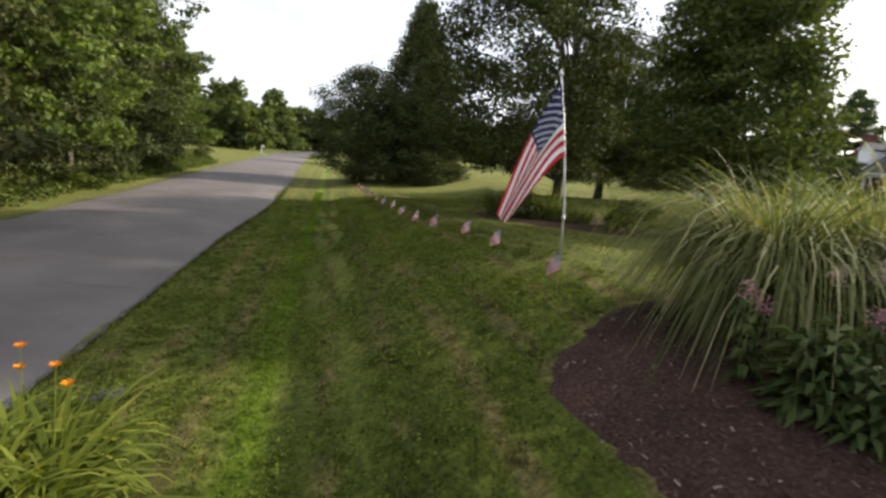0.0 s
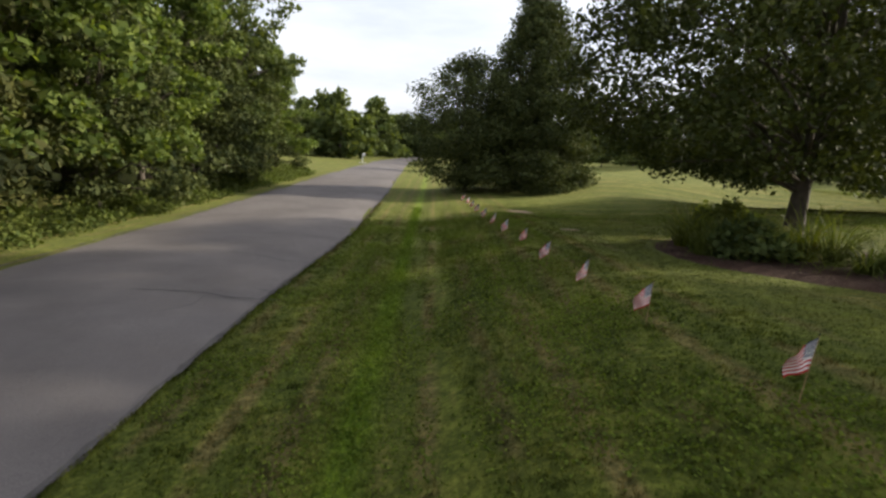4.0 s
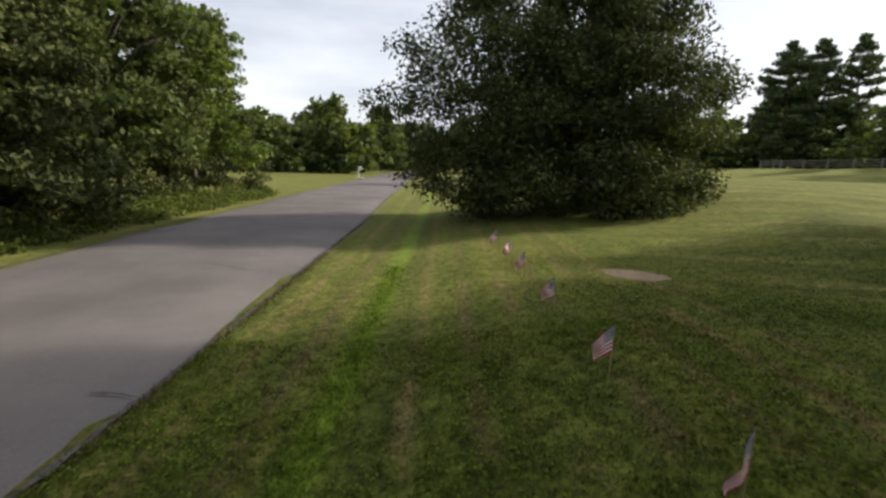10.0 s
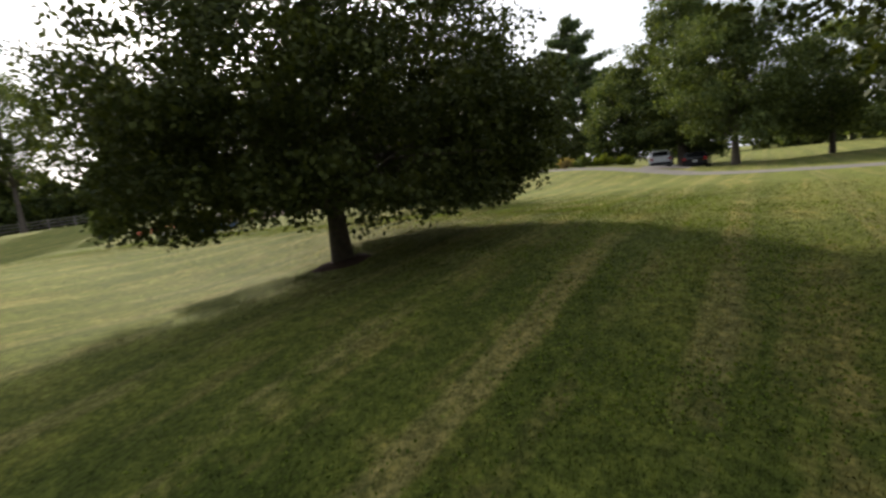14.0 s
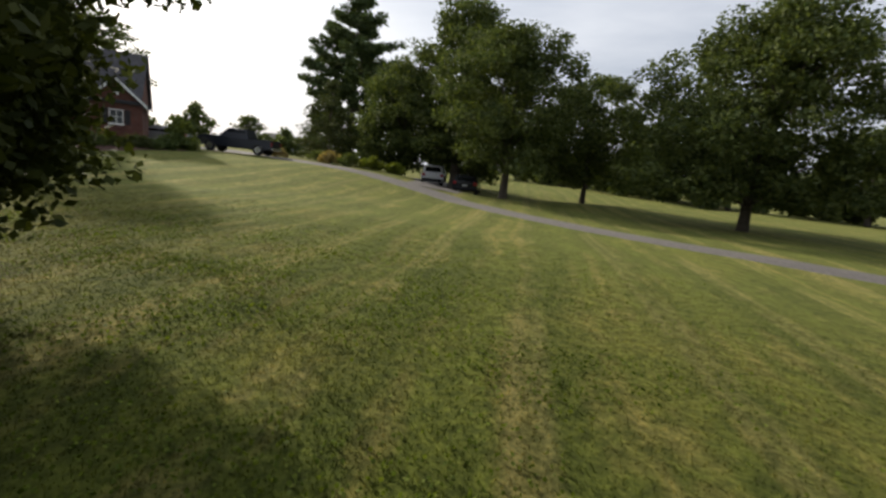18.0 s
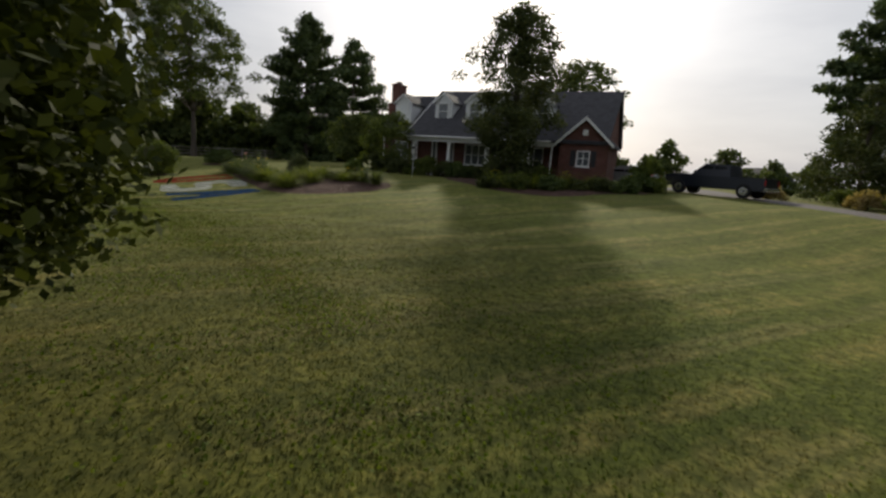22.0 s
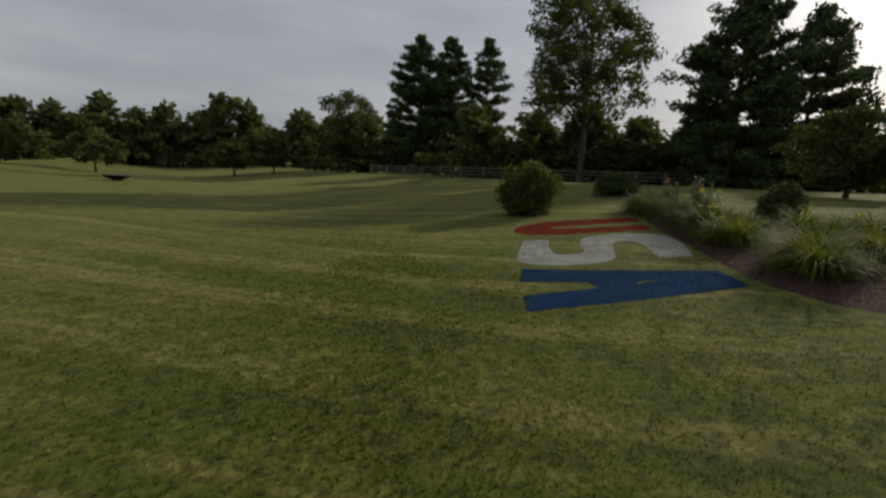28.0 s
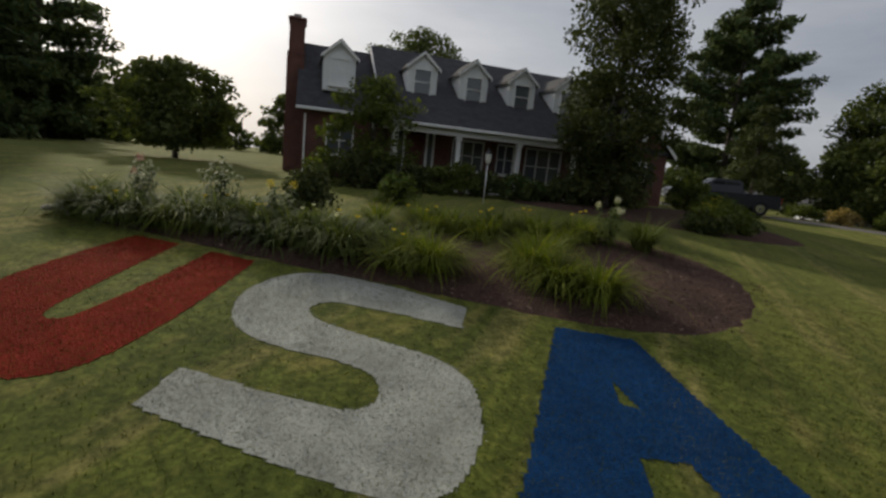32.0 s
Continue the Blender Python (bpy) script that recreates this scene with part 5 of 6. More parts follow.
part("gutter", boxed(-0.25, -0.46, EAVE - 0.20, XM - 0.02, -0.34, EAVE - 0.08, bevel=0.02), "white_trim", house)
rk = bmesh.new()
dy, dz = 5.75, RIDGE_M - 2.42
for y0, z0, y1, z1 in ((-2.17, 2.40, 3.62, RIDGE_M - 0.01),):
    v = [rk.verts.new(p) for p in ((XM - 0.02, y0, z0), (XM - 0.02, y1, z1), (XM - 0.02, y1, z1 + 0.2), (XM - 0.02, y0, z0 + 0.2), (XM - 0.06, y0, z0), (XM - 0.06, y1, z1), (XM - 0.06, y1, z1 + 0.2), (XM - 0.06, y0, z0 + 0.2))]
    for f in ((0, 1, 2, 3), (7, 6, 5, 4), (0, 4, 5, 1), (1, 5, 6, 2), (2, 6, 7, 3), (3, 7, 4, 0)):
        rk.faces.new([v[i] for i in f])
bmesh.ops.recalc_face_normals(rk, faces=rk.faces)
part("rake_board", rk, "white_trim", house)
# end and back walls
for xe in (XM + 0.004, XE - 0.25):
    gb = bmesh.new()
    prism(gb, [(FW + 0.26, 0), (FW + 0.26, 3.8), (3.6, RIDGE_M - 0.06), (7.3, 2.9), (7.3, 0)], 0, 0.24)
    bmesh.ops.transform(gb, matrix=Matrix(((0, 1, 0, xe), (1, 0, 0, 0), (0, 0, 1, 0), (0, 0, 0, 1))), verts=gb.verts)
    bmesh.ops.recalc_face_normals(gb, faces=gb.faces)
    uv_brick(part("gable_wall", gb, "brick", house))
uv_brick(part("back_wall", boxed(0.26, 6.95, 0, XE, 7.2, 2.8), "brick", house))
for x in (0.10, X1 - 0.15, 13.45):
    part("downspout", boxed(x, -0.12 if x < 3 else -1.96, 0.0, x + 0.08, -0.04 if x < 3 else -1.88, 2.5, bevel=0.02), "white_trim", house)


def dormer(x, yf, base, wd=1.34, h=1.46, blind=False):
    """A gabled dormer standing on the front slope."""
    b = bmesh.new()
    x0, x1 = x - wd / 2, x + wd / 2
    pts = [(x0, base), (x0, base + h), (x, base + h + 0.55), (x1, base + h), (x1, base)]
    prism(b, pts, yf, yf + 2.6)
    d = part("dormer", b, "siding", house)
    r = bmesh.new()
    for sgn in (-1, 1):
        e = x + sgn * (wd / 2 + 0.12)
        a = [(x, base + h + 0.56), (e, base + h - 0.12), (e, base + h - 0.02), (x, base + h + 0.68)]
        prism(r, a, yf - 0.14, yf + 2.7)
    part("roof", r, "shingle", d)
    t = bmesh.new()
    for sgn in (-1, 1):
        e = x + sgn * (wd / 2 + 0.13)
        prism(t, [(x, base + h + 0.50), (e, base + h - 0.18), (e, base + h - 0.05), (x, base + h + 0.63)], yf - 0.17, yf - 0.135)
    part("trim", t, "white_trim", d)
    house_window(d, x - 0.42, x + 0.42, base + 0.22, base + h - 0.08, yf - 0.06, False, 1, blind=blind)
    return d


dormer(1.45, 0.35, 3.60, blind=True)
for x in (5.0, 7.4, 9.8, 12.2):
    dormer(x, -0.05, 3.62)
# front gable wing
uv_brick(part("wing_wall", wall_with_holes(14.0, 16.9, 0, 2.5, -2.0, 0.25, [(15.05, 15.85, 1.1, 2.05)]), "brick", house))
wg = bmesh.new()
prism(wg, [(14.0, 2.5), (15.45, 3.86), (16.9, 2.5)], -2.0, -1.75)
wing = uv_brick(part("wing_gable", wg, "brick", house))
part("vent", boxed(15.30, -2.04, 2.95, 15.60, -1.998, 3.30, bevel=0.02), "white_trim", wing)
house_window(house, 15.05, 15.85, 1.1, 2.05, -1.97, True)
for x0, x1 in ((14.0, 14.25), (16.65, 16.9)):
    uv_brick(part("wing_side", boxed(x0, -1.748, 0, x1, 3.0, 2.5), "brick", house))
wr = bmesh.new()
for sgn in (-1, 1):
    e = 15.45 + sgn * 1.72
    prism(wr, [(15.45, 3.90), (e, 2.30), (e, 2.44), (15.45, 4.04)], -2.25, 3.2)
part("wing_roof", wr, "shingle", house)
wt = bmesh.new()
for sgn in (-1, 1):
    e = 15.45 + sgn * 1.74
    prism(wt, [(15.45, 3.86), (e, 2.24), (e, 2.42), (15.45, 4.06)], -2.31, -2.255)
part("wing_trim", wt, "white_trim", house)

# neighbouring roofs beyond the driveway
for nm, x, y, turn, w, lab, wall in (("neighbour_house", 118, -10, 20, 9, "distant neighbouring house with a dark roof", "grey_siding"), ("garden_shed", 62, -18, -30, 4.2, "small pale shed beyond the trees", "siding")):
    nb = thing(nm, x, y, gz(x, y) - 0.1, turn, lab, "house" if w > 6 else "shed")
    d, hh = w * 0.62, w * 0.2 + 0.6
    part("wall", boxed(-w / 2, -d / 2, 0, w / 2, d / 2, hh), wall, nb)
    rb_ = bmesh.new()
    prism(rb_, [(-d / 2 - 0.3, hh - 0.1), (0, hh + d * 0.42), (d / 2 + 0.3, hh - 0.1)], -w / 2 - 0.3, w / 2 + 0.3)
    bmesh.ops.transform(rb_, matrix=Matrix.Rotation(radians(90), 4, "Z"), verts=rb_.verts)
    part("roof", rb_, "shingle", nb)
    for k in (-0.28, 0.1):
        house_window(nb, w * k, w * k + w * 0.14, hh * 0.35, hh * 0.8, -d / 2 - 0.03)


# ---- vehicles ----
def wheel(parent, x, y, r, width, name="wheel"):
    w = part(name, tube([(x, y - width / 2, r), (x, y - width / 2 + 0.02, r), (x, y + width / 2 - 0.02, r), (x, y + width / 2, r)], [r * 0.94, r, r, r * 0.94], 20), "rubber", parent)
    s = -1 if y < 0 else 1
    part("rim", tube([(x, y + s * (width / 2 - 0.03), r), (x, y + s * (width / 2 + 0.012), r)], [r * 0.64, r * 0.58], 14), "chrome", w)
    part("hub", tube([(x, y + s * (width / 2 + 0.012), r), (x, y + s * (width / 2 + 0.03), r)], [r * 0.16, r * 0.12], 8), "dark_metal", w)
    return w


def shell(side, half, taper):
    """A car body from its side outline (x, z), drawn across with the flanks drawn in above the waist."""
    bm = bmesh.new()
    rows = []
    for sgn in (-1, 1):
        rows.append([bm.verts.new((x, sgn * (half - taper * max(0, z - 0.85)), z)) for x, z in side])
    n = len(side)
    bm.faces.new(rows[0])
    bm.faces.new(rows[1][::-1])
    for i in range(n):
        bm.faces.new((rows[0][i], rows[0][(i + 1) % n], rows[1][(i + 1) % n], rows[1][i]))
    bmesh.ops.recalc_face_normals(bm, faces=bm.faces)
    bmesh.ops.bevel(bm, geom=list(bm.edges), offset=0.03, segments=2, affect="EDGES")
    return bm


def glass(parent, name, pts):
    bm = bmesh.new()
    vs = [bm.verts.new(p) for p in pts]
    f = bm.faces.new(vs)
    ext = bmesh.ops.solidify(bm, geom=[f], thickness=0.012)
    part(name, bm, "car_glass", parent)


def pickup(x, y, turn):
    t = thing("pickup_truck", x, y, gz(x, y) + 0.045, turn, "dark pickup truck parked at the driveway head", "truck")
    # front at +x
    part("body", shell([(-2.85, 0.55), (-2.85, 1.12), (2.65, 1.12), (2.85, 1.0), (2.9, 0.55), (2.75, 0.42), (-2.7, 0.42)], 0.97, 0.05), "paint_navy", t)
    cab = shell([(-1.0, 1.11), (-0.86, 1.80), (0.55, 1.84), (1.30, 1.14), (1.3, 1.10), (-1.0, 1.10)], 0.88, 0.16)
    part("cab", cab, "paint_navy", t)
    part("hood", shell([(1.25, 1.10), (1.3, 1.20), (2.5, 1.16), (2.82, 1.02), (2.82, 0.98)], 0.90, 0.05), "paint_navy", t)
    part("bed_cover", boxed(-2.80, -0.88, 1.118, -1.02, 0.88, 1.17, bevel=0.02), "rubber", t)
    for s in (-1, 1):
        yy = s * 0.795
        glass(t, "side_window", [(-0.78, yy, 1.26), (-0.72, s * 0.755, 1.70), (-0.05, s * 0.755, 1.73), (-0.05, yy, 1.26)])
        glass(t, "side_window", [(0.02, yy, 1.26), (0.02, s * 0.755, 1.73), (0.50, s * 0.755, 1.73), (0.95, yy, 1.26)])
        part("mirror", boxed(0.86, s * 0.95 - 0.08, 1.24, 1.0, s * 0.95 + 0.08, 1.42, bevel=0.02), "paint_navy", t)
        part("headlight", boxed(2.78, s * 0.78 - 0.13, 0.80, 2.90, s * 0.78 + 0.13, 1.0, bevel=0.02), "lamp_clear", t)
        part("tail_light", boxed(-2.87, s * 0.88 - 0.06, 0.75, -2.80, s * 0.88 + 0.06, 1.05, bevel=0.01), "lamp_red", t)
        for xx in (-1.85, 1.85):
            wheel(t, xx, s * 0.88, 0.40, 0.27)
    glass(t, "windscreen", [(0.62, -0.70, 1.78), (0.62, 0.70, 1.78), (1.27, 0.80, 1.19), (1.27, -0.80, 1.19)])
    part("bumper", boxed(2.80, -0.92, 0.45, 2.98, 0.92, 0.66, bevel=0.03), "chrome", t)
    part("rear_bumper", boxed(-2.98, -0.92, 0.45, -2.84, 0.92, 0.64, bevel=0.03), "chrome", t)
    return t


def car(name, x, y, turn, paint, label, h=1.62, length=4.5, suv=True, cat="car"):
    t = thing(name, x, y, gz(x, y) + 0.045, turn, label, cat)
    L = length / 2
    part("body", shell([(-L, 0.50), (-L - 0.02, 0.85), (-L + 0.08, 0.98), (L * 0.5, 0.95), (L - 0.15, 0.82), (L, 0.55), (L - 0.1, 0.30), (-L + 0.1, 0.30)], 0.90, 0.08), paint, t)
    back = -L + (0.12 if suv else 0.75)
    part("cabin", shell([(back, 0.95), (back + (0.22 if suv else 0.55), h - 0.06), (back + 0.8, h), (0.15, h), (L * 0.52, 0.94)], 0.84, 0.22), paint, t)
    for s in (-1, 1):
        y0, y1 = s * 0.845, s * 0.70
        glass(t, "side_window", [(back + 0.35, y0, 1.0), (back + 0.5, y1, h - 0.14), (-0.35, y1, h - 0.12), (-0.35, y0, 1.0)])
        glass(t, "side_window", [(-0.28, y0, 1.0), (-0.28, y1, h - 0.12), (0.15, y1, h - 0.12), (L * 0.42, y0, 1.0)])
        part("tail_light", boxed(-L - 0.03, s * 0.74 - 0.12, 0.74, -L + 0.06, s * 0.74 + 0.12, 0.96, bevel=0.02), "lamp_red", t)
        part("headlight", boxed(L - 0.14, s * 0.66 - 0.16, 0.60, L - 0.02, s * 0.66 + 0.16, 0.76, bevel=0.02), "lamp_clear", t)
        part("mirror", boxed(L * 0.36, s * 0.94 - 0.07, 0.98, L * 0.36 + 0.1, s * 0.94 + 0.07, 1.12, bevel=0.02), paint, t)
        for xx in (-L * 0.60, L * 0.62):
            wheel(t, xx, s * 0.80, 0.33, 0.22)
    glass(t, "rear_window", [(back + 0.03, -0.66, 1.02), (back + 0.03, 0.66, 1.02), (back + (0.18 if suv else 0.5), 0.58, h - 0.12), (back + (0.18 if suv else 0.5), -0.58, h - 0.12)])
    glass(t, "windscreen", [(0.24, -0.60, h - 0.06), (0.24, 0.60, h - 0.06), (L * 0.5, 0.70, 1.0), (L * 0.5, -0.70, 1.0)])
    part("bumper", boxed(-L - 0.06, -0.84, 0.36, -L + 0.05, 0.84, 0.56, bevel=0.03), "rubber", t)
    part("number_plate", boxed(-L - 0.045, -0.16, 0.62, -L - 0.02, 0.16, 0.74), "post_white", t)
    return t


pickup(51.7, 12.4, 52)
car("sedan", 57.6, 17.2, 60, "paint_silver", "dark silver sedan parked by the house", 1.45, 4.6, False)
car("white_suv", 46.3, -2.0, -32, "paint_white", "white hatchback car parked beside the driveway", 1.62, 4.3)
car("dark_suv", 52.6, -6.8, 150, "paint_black", "dark car parked behind the trees", 1.6, 4.4)
car("black_compact", 40.4, -1.3, -44, "paint_black", "small black car parked under the tree", 1.42, 3.6)
# a white upright added for an unidentified pale shape beside the black car
post = thing("pale_upright", 39.9, -0.1, gz(39.9, -0.1), 0, "white upright standing in for an unidentified pale shape", "post")
part("stake", boxed(-0.04, -0.04, -0.1, 0.04, 0.04, 1.0, bevel=0.01), "post_white", post)
part("upper_panel", boxed(-0.10, -0.05, 0.72, 0.10, -0.041, 0.98, bevel=0.01), "post_white", post)


# ---- flags ----
def flag_cloth(parent, hoist, fly, surface, seed=0):
    """A striped flag: surface(u, v) gives the place of a point u along the fly and v down the hoist, both 0 to 1."""
    nu, nv = 16, 13

    def sheet(u0, u1, v0, v1, n, m):
        verts = [surface(u0 + (u1 - u0) * i / n, v0 + (v1 - v0) * j / m) for i in range(n + 1) for j in range(m + 1)]
        faces = [(i * (m + 1) + j, (i + 1) * (m + 1) + j, (i + 1) * (m + 1) + j + 1, i * (m + 1) + j + 1) for i in range(n) for j in range(m)]
        return verts, faces
    for s in range(13):
        u0 = 0.4 if s < 7 else 0.0
        o = part("stripe", sheet(u0, 1, s / 13, (s + 1) / 13, nu if u0 == 0 else 10, 2), "cloth_red" if s % 2 == 0 else "cloth_white", parent, smooth=True)
    part("canton", sheet(0, 0.4, 0, 7 / 13, 8, 8), "cloth_blue", parent, smooth=True)
    stars_v, stars_f = [], []
    for row in range(9):
        for col in range(6 if row % 2 == 0 else 5):
            u = 0.4 * (0.083 + (col * 2 + row % 2) / 12)
            v = 7 / 13 * (row + 1) / 10
            c, a, b = Vector(surface(u, v)), Vector(surface(u + 0.01, v)), Vector(surface(u, v + 0.01))
            ex, ey = (a - c).normalized(), (b - c).normalized()
            nrm = ex.cross(ey).normalized()
            for side in (-1, 1):
                o = len(stars_v)
                for k in range(10):
                    rr = hoist * (0.030 if k % 2 == 0 else 0.013)
                    t = math.pi * k / 5
                    stars_v.append(c + ex * math.sin(t) * rr - ey * math.cos(t) * rr + nrm * 0.003 * side)
                stars_f.append(tuple(range(o, o + 10)))
    tagged(part("star_field", (stars_v, stars_f), "cloth_white", parent), kind="stuff")


pole_x, pole_y = to_world(3.78, 7.3)
flagpole = thing("flagpole", pole_x, pole_y, gz(pole_x, pole_y), 0, "white metal garden flagpole with a large striped flag", "flagpole")
part("pole", tube([(0, 0, -0.15), (-0.06, 0.03, 0.9), (-0.16, 0.08, 1.7), (-0.36, 0.18, 2.85)], [0.019, 0.019, 0.017, 0.015], 10), "pole_metal", flagpole, smooth=True)
part("collar", tube([(-0.045, 0.022, 0.70), (-0.05, 0.025, 0.78)], [0.025, 0.025], 10), "pole_metal", flagpole, smooth=True)
knob = bmesh.new()
bmesh.ops.create_uvsphere(knob, u_segments=12, v_segments=8, radius=0.032, matrix=Matrix.Translation((-0.365, 0.182, 2.88)))
part("finial", knob, "pole_metal", flagpole, smooth=True)
part("finial_cap", tube([(-0.368, 0.183, 2.90), (-0.375, 0.186, 2.95)], [0.018, 0.008], 8), "pole_metal", flagpole, smooth=True)


def big_flag(u, v):
    # hangs from the hoist and sinks away to the lee in folds
    z_top, hoist = 2.76, 1.08
    drop = 2.08 * u ** 1.08
    away = 0.68 * u ** 0.92
    zz = z_top - drop - v * hoist * (1 - 0.86 * u ** 0.9)
    fold = 0.07 * math.sin(10 * v + 3 * u) * u ** 0.7
    lean = -0.36 * min(1.0, max(0.0, (z_top - v * hoist) / 2.85)) ** 1.55
    return (lean - 0.015 - away - 0.10 * v * u * (1 - u), -0.02 - 0.5 * lean + 0.30 * u + fold + 0.05 * math.sin(5 * u + 3 * v) * u, zz)


flag_cloth(flagpole, 1.0, 1.55, big_flag)


def small_flag(x, y, turn, lean, sag):
    f = thing("stick_flag", x, y, gz(x, y), turn, "small striped hand flag on a stick in the lawn", "flag", "row of small flags along the road")
    top = 0.57
    part("stick", tube([(0, 0, -0.08), (lean * 0.5, 0, top * 0.5), (lean, 0, top)], [0.0045, 0.0045, 0.004], 6), "wood_stick", f)
    part("tip", tube([(lean, 0, top), (lean, 0, top + 0.03)], [0.007, 0.002], 6), "dark_metal", f)

    def cloth(u, v):
        # the free end sinks and gathers towards the stick
        hoist = 0.28
        z = top - 0.015 - v * hoist * (1 - 0.30 * u) - sag * u ** 1.1
        xx = lean * (z / top) - 0.20 * u ** 0.9 * (1 - 0.25 * v)
        return (xx, 0.03 * math.sin(6 * u + 3 * v) * u + 0.03 * u * math.sin(2.2 * v), z)
    flag_cloth(f, 0.28, 0.42, cloth)
    return f


FLAGS = [(3.25, 6.3), (3.15, 8.4), (3.15, 10.4), (2.95, 12.6), (2.8, 14.5), (2.7, 16.6), (2.7, 18.8), (2.6, 20.9), (2.52, 23.1), (2.46, 25.1), (2.45, 27.4), (2.5, 30.1), (2.42, 31.6), (2.25, 33.3)]
r_ = random.Random(4)
for i, (u, v) in enumerate(FLAGS):
    small_flag(*to_world(u, v), r_.uniform(-25, 35), r_.uniform(-0.03, 0.06), r_.choice((0.16, 0.19, 0.22)))

# ---- borders and beds ----
def lily_clump(x, y, h=0.7, n=170, seed=0, leaf="leaf_lily", flowers=0, petal="petal_orange", label="arching green daylily clump in a mulched bed", spread=0.18, wide=0.013, stalk=1.25, arch=0.42, cat="daylily", group="daylilies"):
    r = np.random.default_rng(seed)
    ob = thing("daylily" if cat == "daylily" else cat.replace(" ", "_"), x, y, gz(x, y) + 0.03, float(r.uniform(0, 360)), label, cat, group)
    for k in range(5):
        strap_mesh("leaf_fan", blades(r, max(12, int(n * 0.3)), spread, h * 1.9, wide, arch, 0.76), leaf, ob)
    if flowers:
        st, fl = [], []
        for k in range(flowers):
            t, q = r.uniform(0, 6.28), r.uniform(0.05, 0.35)
            tip = Vector((q * math.cos(t), q * math.sin(t), h * stalk * r.uniform(0.85, 1.1)))
            st.append(tube([(0, 0, 0), tuple(tip * 0.5), tuple(tip)], [0.006, 0.005, 0.004], 4))
            for p in range(6):
                a = p * math.pi / 3 + t
                d = Vector((math.cos(a), math.sin(a), 0))
                s = Vector((-d.y, d.x, 0))
                fl.append([tip, tip + d * 0.03 + s * 0.015 + Vector((0, 0, 0.04)), tip + d * 0.055 + Vector((0, 0, 0.04)), tip + d * 0.03 - s * 0.015 + Vector((0, 0, 0.04))])
        tagged(part("stalk_work", joined(*st), "leaf_lily", ob), kind="stuff")
        tagged(quads("flower_head", np.array([[list(v) for v in q] for q in fl]), petal, ob), kind="stuff")
    return ob


# orange daylilies by the lane
for i, (x, y, n, fl) in enumerate([(-2.3, 4.75, 95, 3), (-1.95, 4.45, 95, 2), (-2.7, 4.45, 90, 1), (-1.85, 3.95, 80, 0), (-2.2, 3.95, 90, 1)]):
    lily_clump(*to_world(x, y), 0.55, n, 100 + i, "leaf_lily", fl, label="pale green daylily clump with orange blooms", stalk=1.85, wide=0.030, arch=0.48, spread=0.24)
# tall ornamental grass of the border
pg = np.random.default_rng(8)
for i, (x, y, s) in enumerate([(4.75, 4.45, 0.92), (5.75, 4.2, 0.92)]):
    x, y = to_world(x, y)
    pampas = thing("ornamental_grass", x, y, gz(x, y), 0, "tall fountain of striped ornamental grass", "grass", "tall grasses of the border")
    strap_mesh("foliage", blades(pg, 2300, 0.40, 2.75 * s, 0.0105, 0.36, 0.88, joints=8, sd=0.20, curl=0.8), "leaf_pampas", pampas)
    strap_mesh("pale_foliage", blades(pg, 420, 0.40, 2.95 * s, 0.0085, 0.35, 0.89, joints=8, sd=0.18, curl=0.8), "leaf_pampas_pale", pampas, "pale striped blades")
    strap_mesh("dry_foliage", blades(pg, 120, 0.40, 1.6 * s, 0.008, 0.42, 0.75), "leaf_dry", pampas)
    strap_mesh("plume_stand", blades(pg, 24, 0.25, 2.1 * s, 0.006, 0.08, 0.95), "leaf_pampas", pampas)


def broad_plant(x, y, h, seed, blooms=0, petal="petal_pink", n=7, label="tall broad-leaved flowering plant", leafs="leaf_dark_broad", reach=0.30, size=0.06):
    """Upright stems with whorls of lance-shaped leaves and loose flower heads."""
    r = np.random.default_rng(seed)
    ob = thing("flowering_plant", x, y, gz(x, y) + 0.03, 0, label, "plant", "tall border plants")
    stems, lv, fl = [], [], []
    for k in range(n):
        t, q = r.uniform(0, 6.28), r.uniform(0, reach)
        hh = h * r.uniform(0.7, 1.05)
        base, tip = Vector((q * 0.4 * math.cos(t), q * 0.4 * math.sin(t), 0)), Vector((q * math.cos(t), q * math.sin(t), hh))
        stems.append(tube([base, base.lerp(tip, 0.5), tip], [0.008, 0.007, 0.004], 5))
        for j in range(26):
            f = 0.12 + 0.88 * j / 25
            p = base.lerp(tip, f)
            a = j * 2.4 + t
            ln = size * 3.4 * (1.15 - 0.55 * f) * r.uniform(0.75, 1.2)
            d = Vector((math.cos(a), math.sin(a), 0.28 - 0.5 * (1 - f)))
            s = Vector((-math.sin(a), math.cos(a), 0)) * size * 0.62
            lv.append([p, p + d * ln * 0.45 + s + Vector((0, 0, 0.02)), p + d * ln + Vector((0, 0, -0.06)), p + d * ln * 0.45 - s + Vector((0, 0, 0.02))])
        if k < blooms:
            for j in range(120):
                v = Vector(r.normal(size=3))
                v = v.normalized() * r.uniform(0.03, 0.095)
                c = tip + Vector((0, 0, 0.06)) + v
                e1, e2 = Vector(r.normal(size=3)).normalized() * 0.012, Vector(r.normal(size=3)).normalized() * 0.012
                fl.append([c - e1, c + e2, c + e1, c - e2])
    tagged(part("stem_work", joined(*stems), "leaf_shrub", ob), kind="stuff")
    tagged(quads("foliage", np.array([[list(v) for v in q] for q in lv]), leafs, ob), kind="stuff")
    if fl:
        tagged(quads("flower_head", np.array([[list(v) for v in q] for q in fl]), petal, ob), kind="stuff")
    return ob


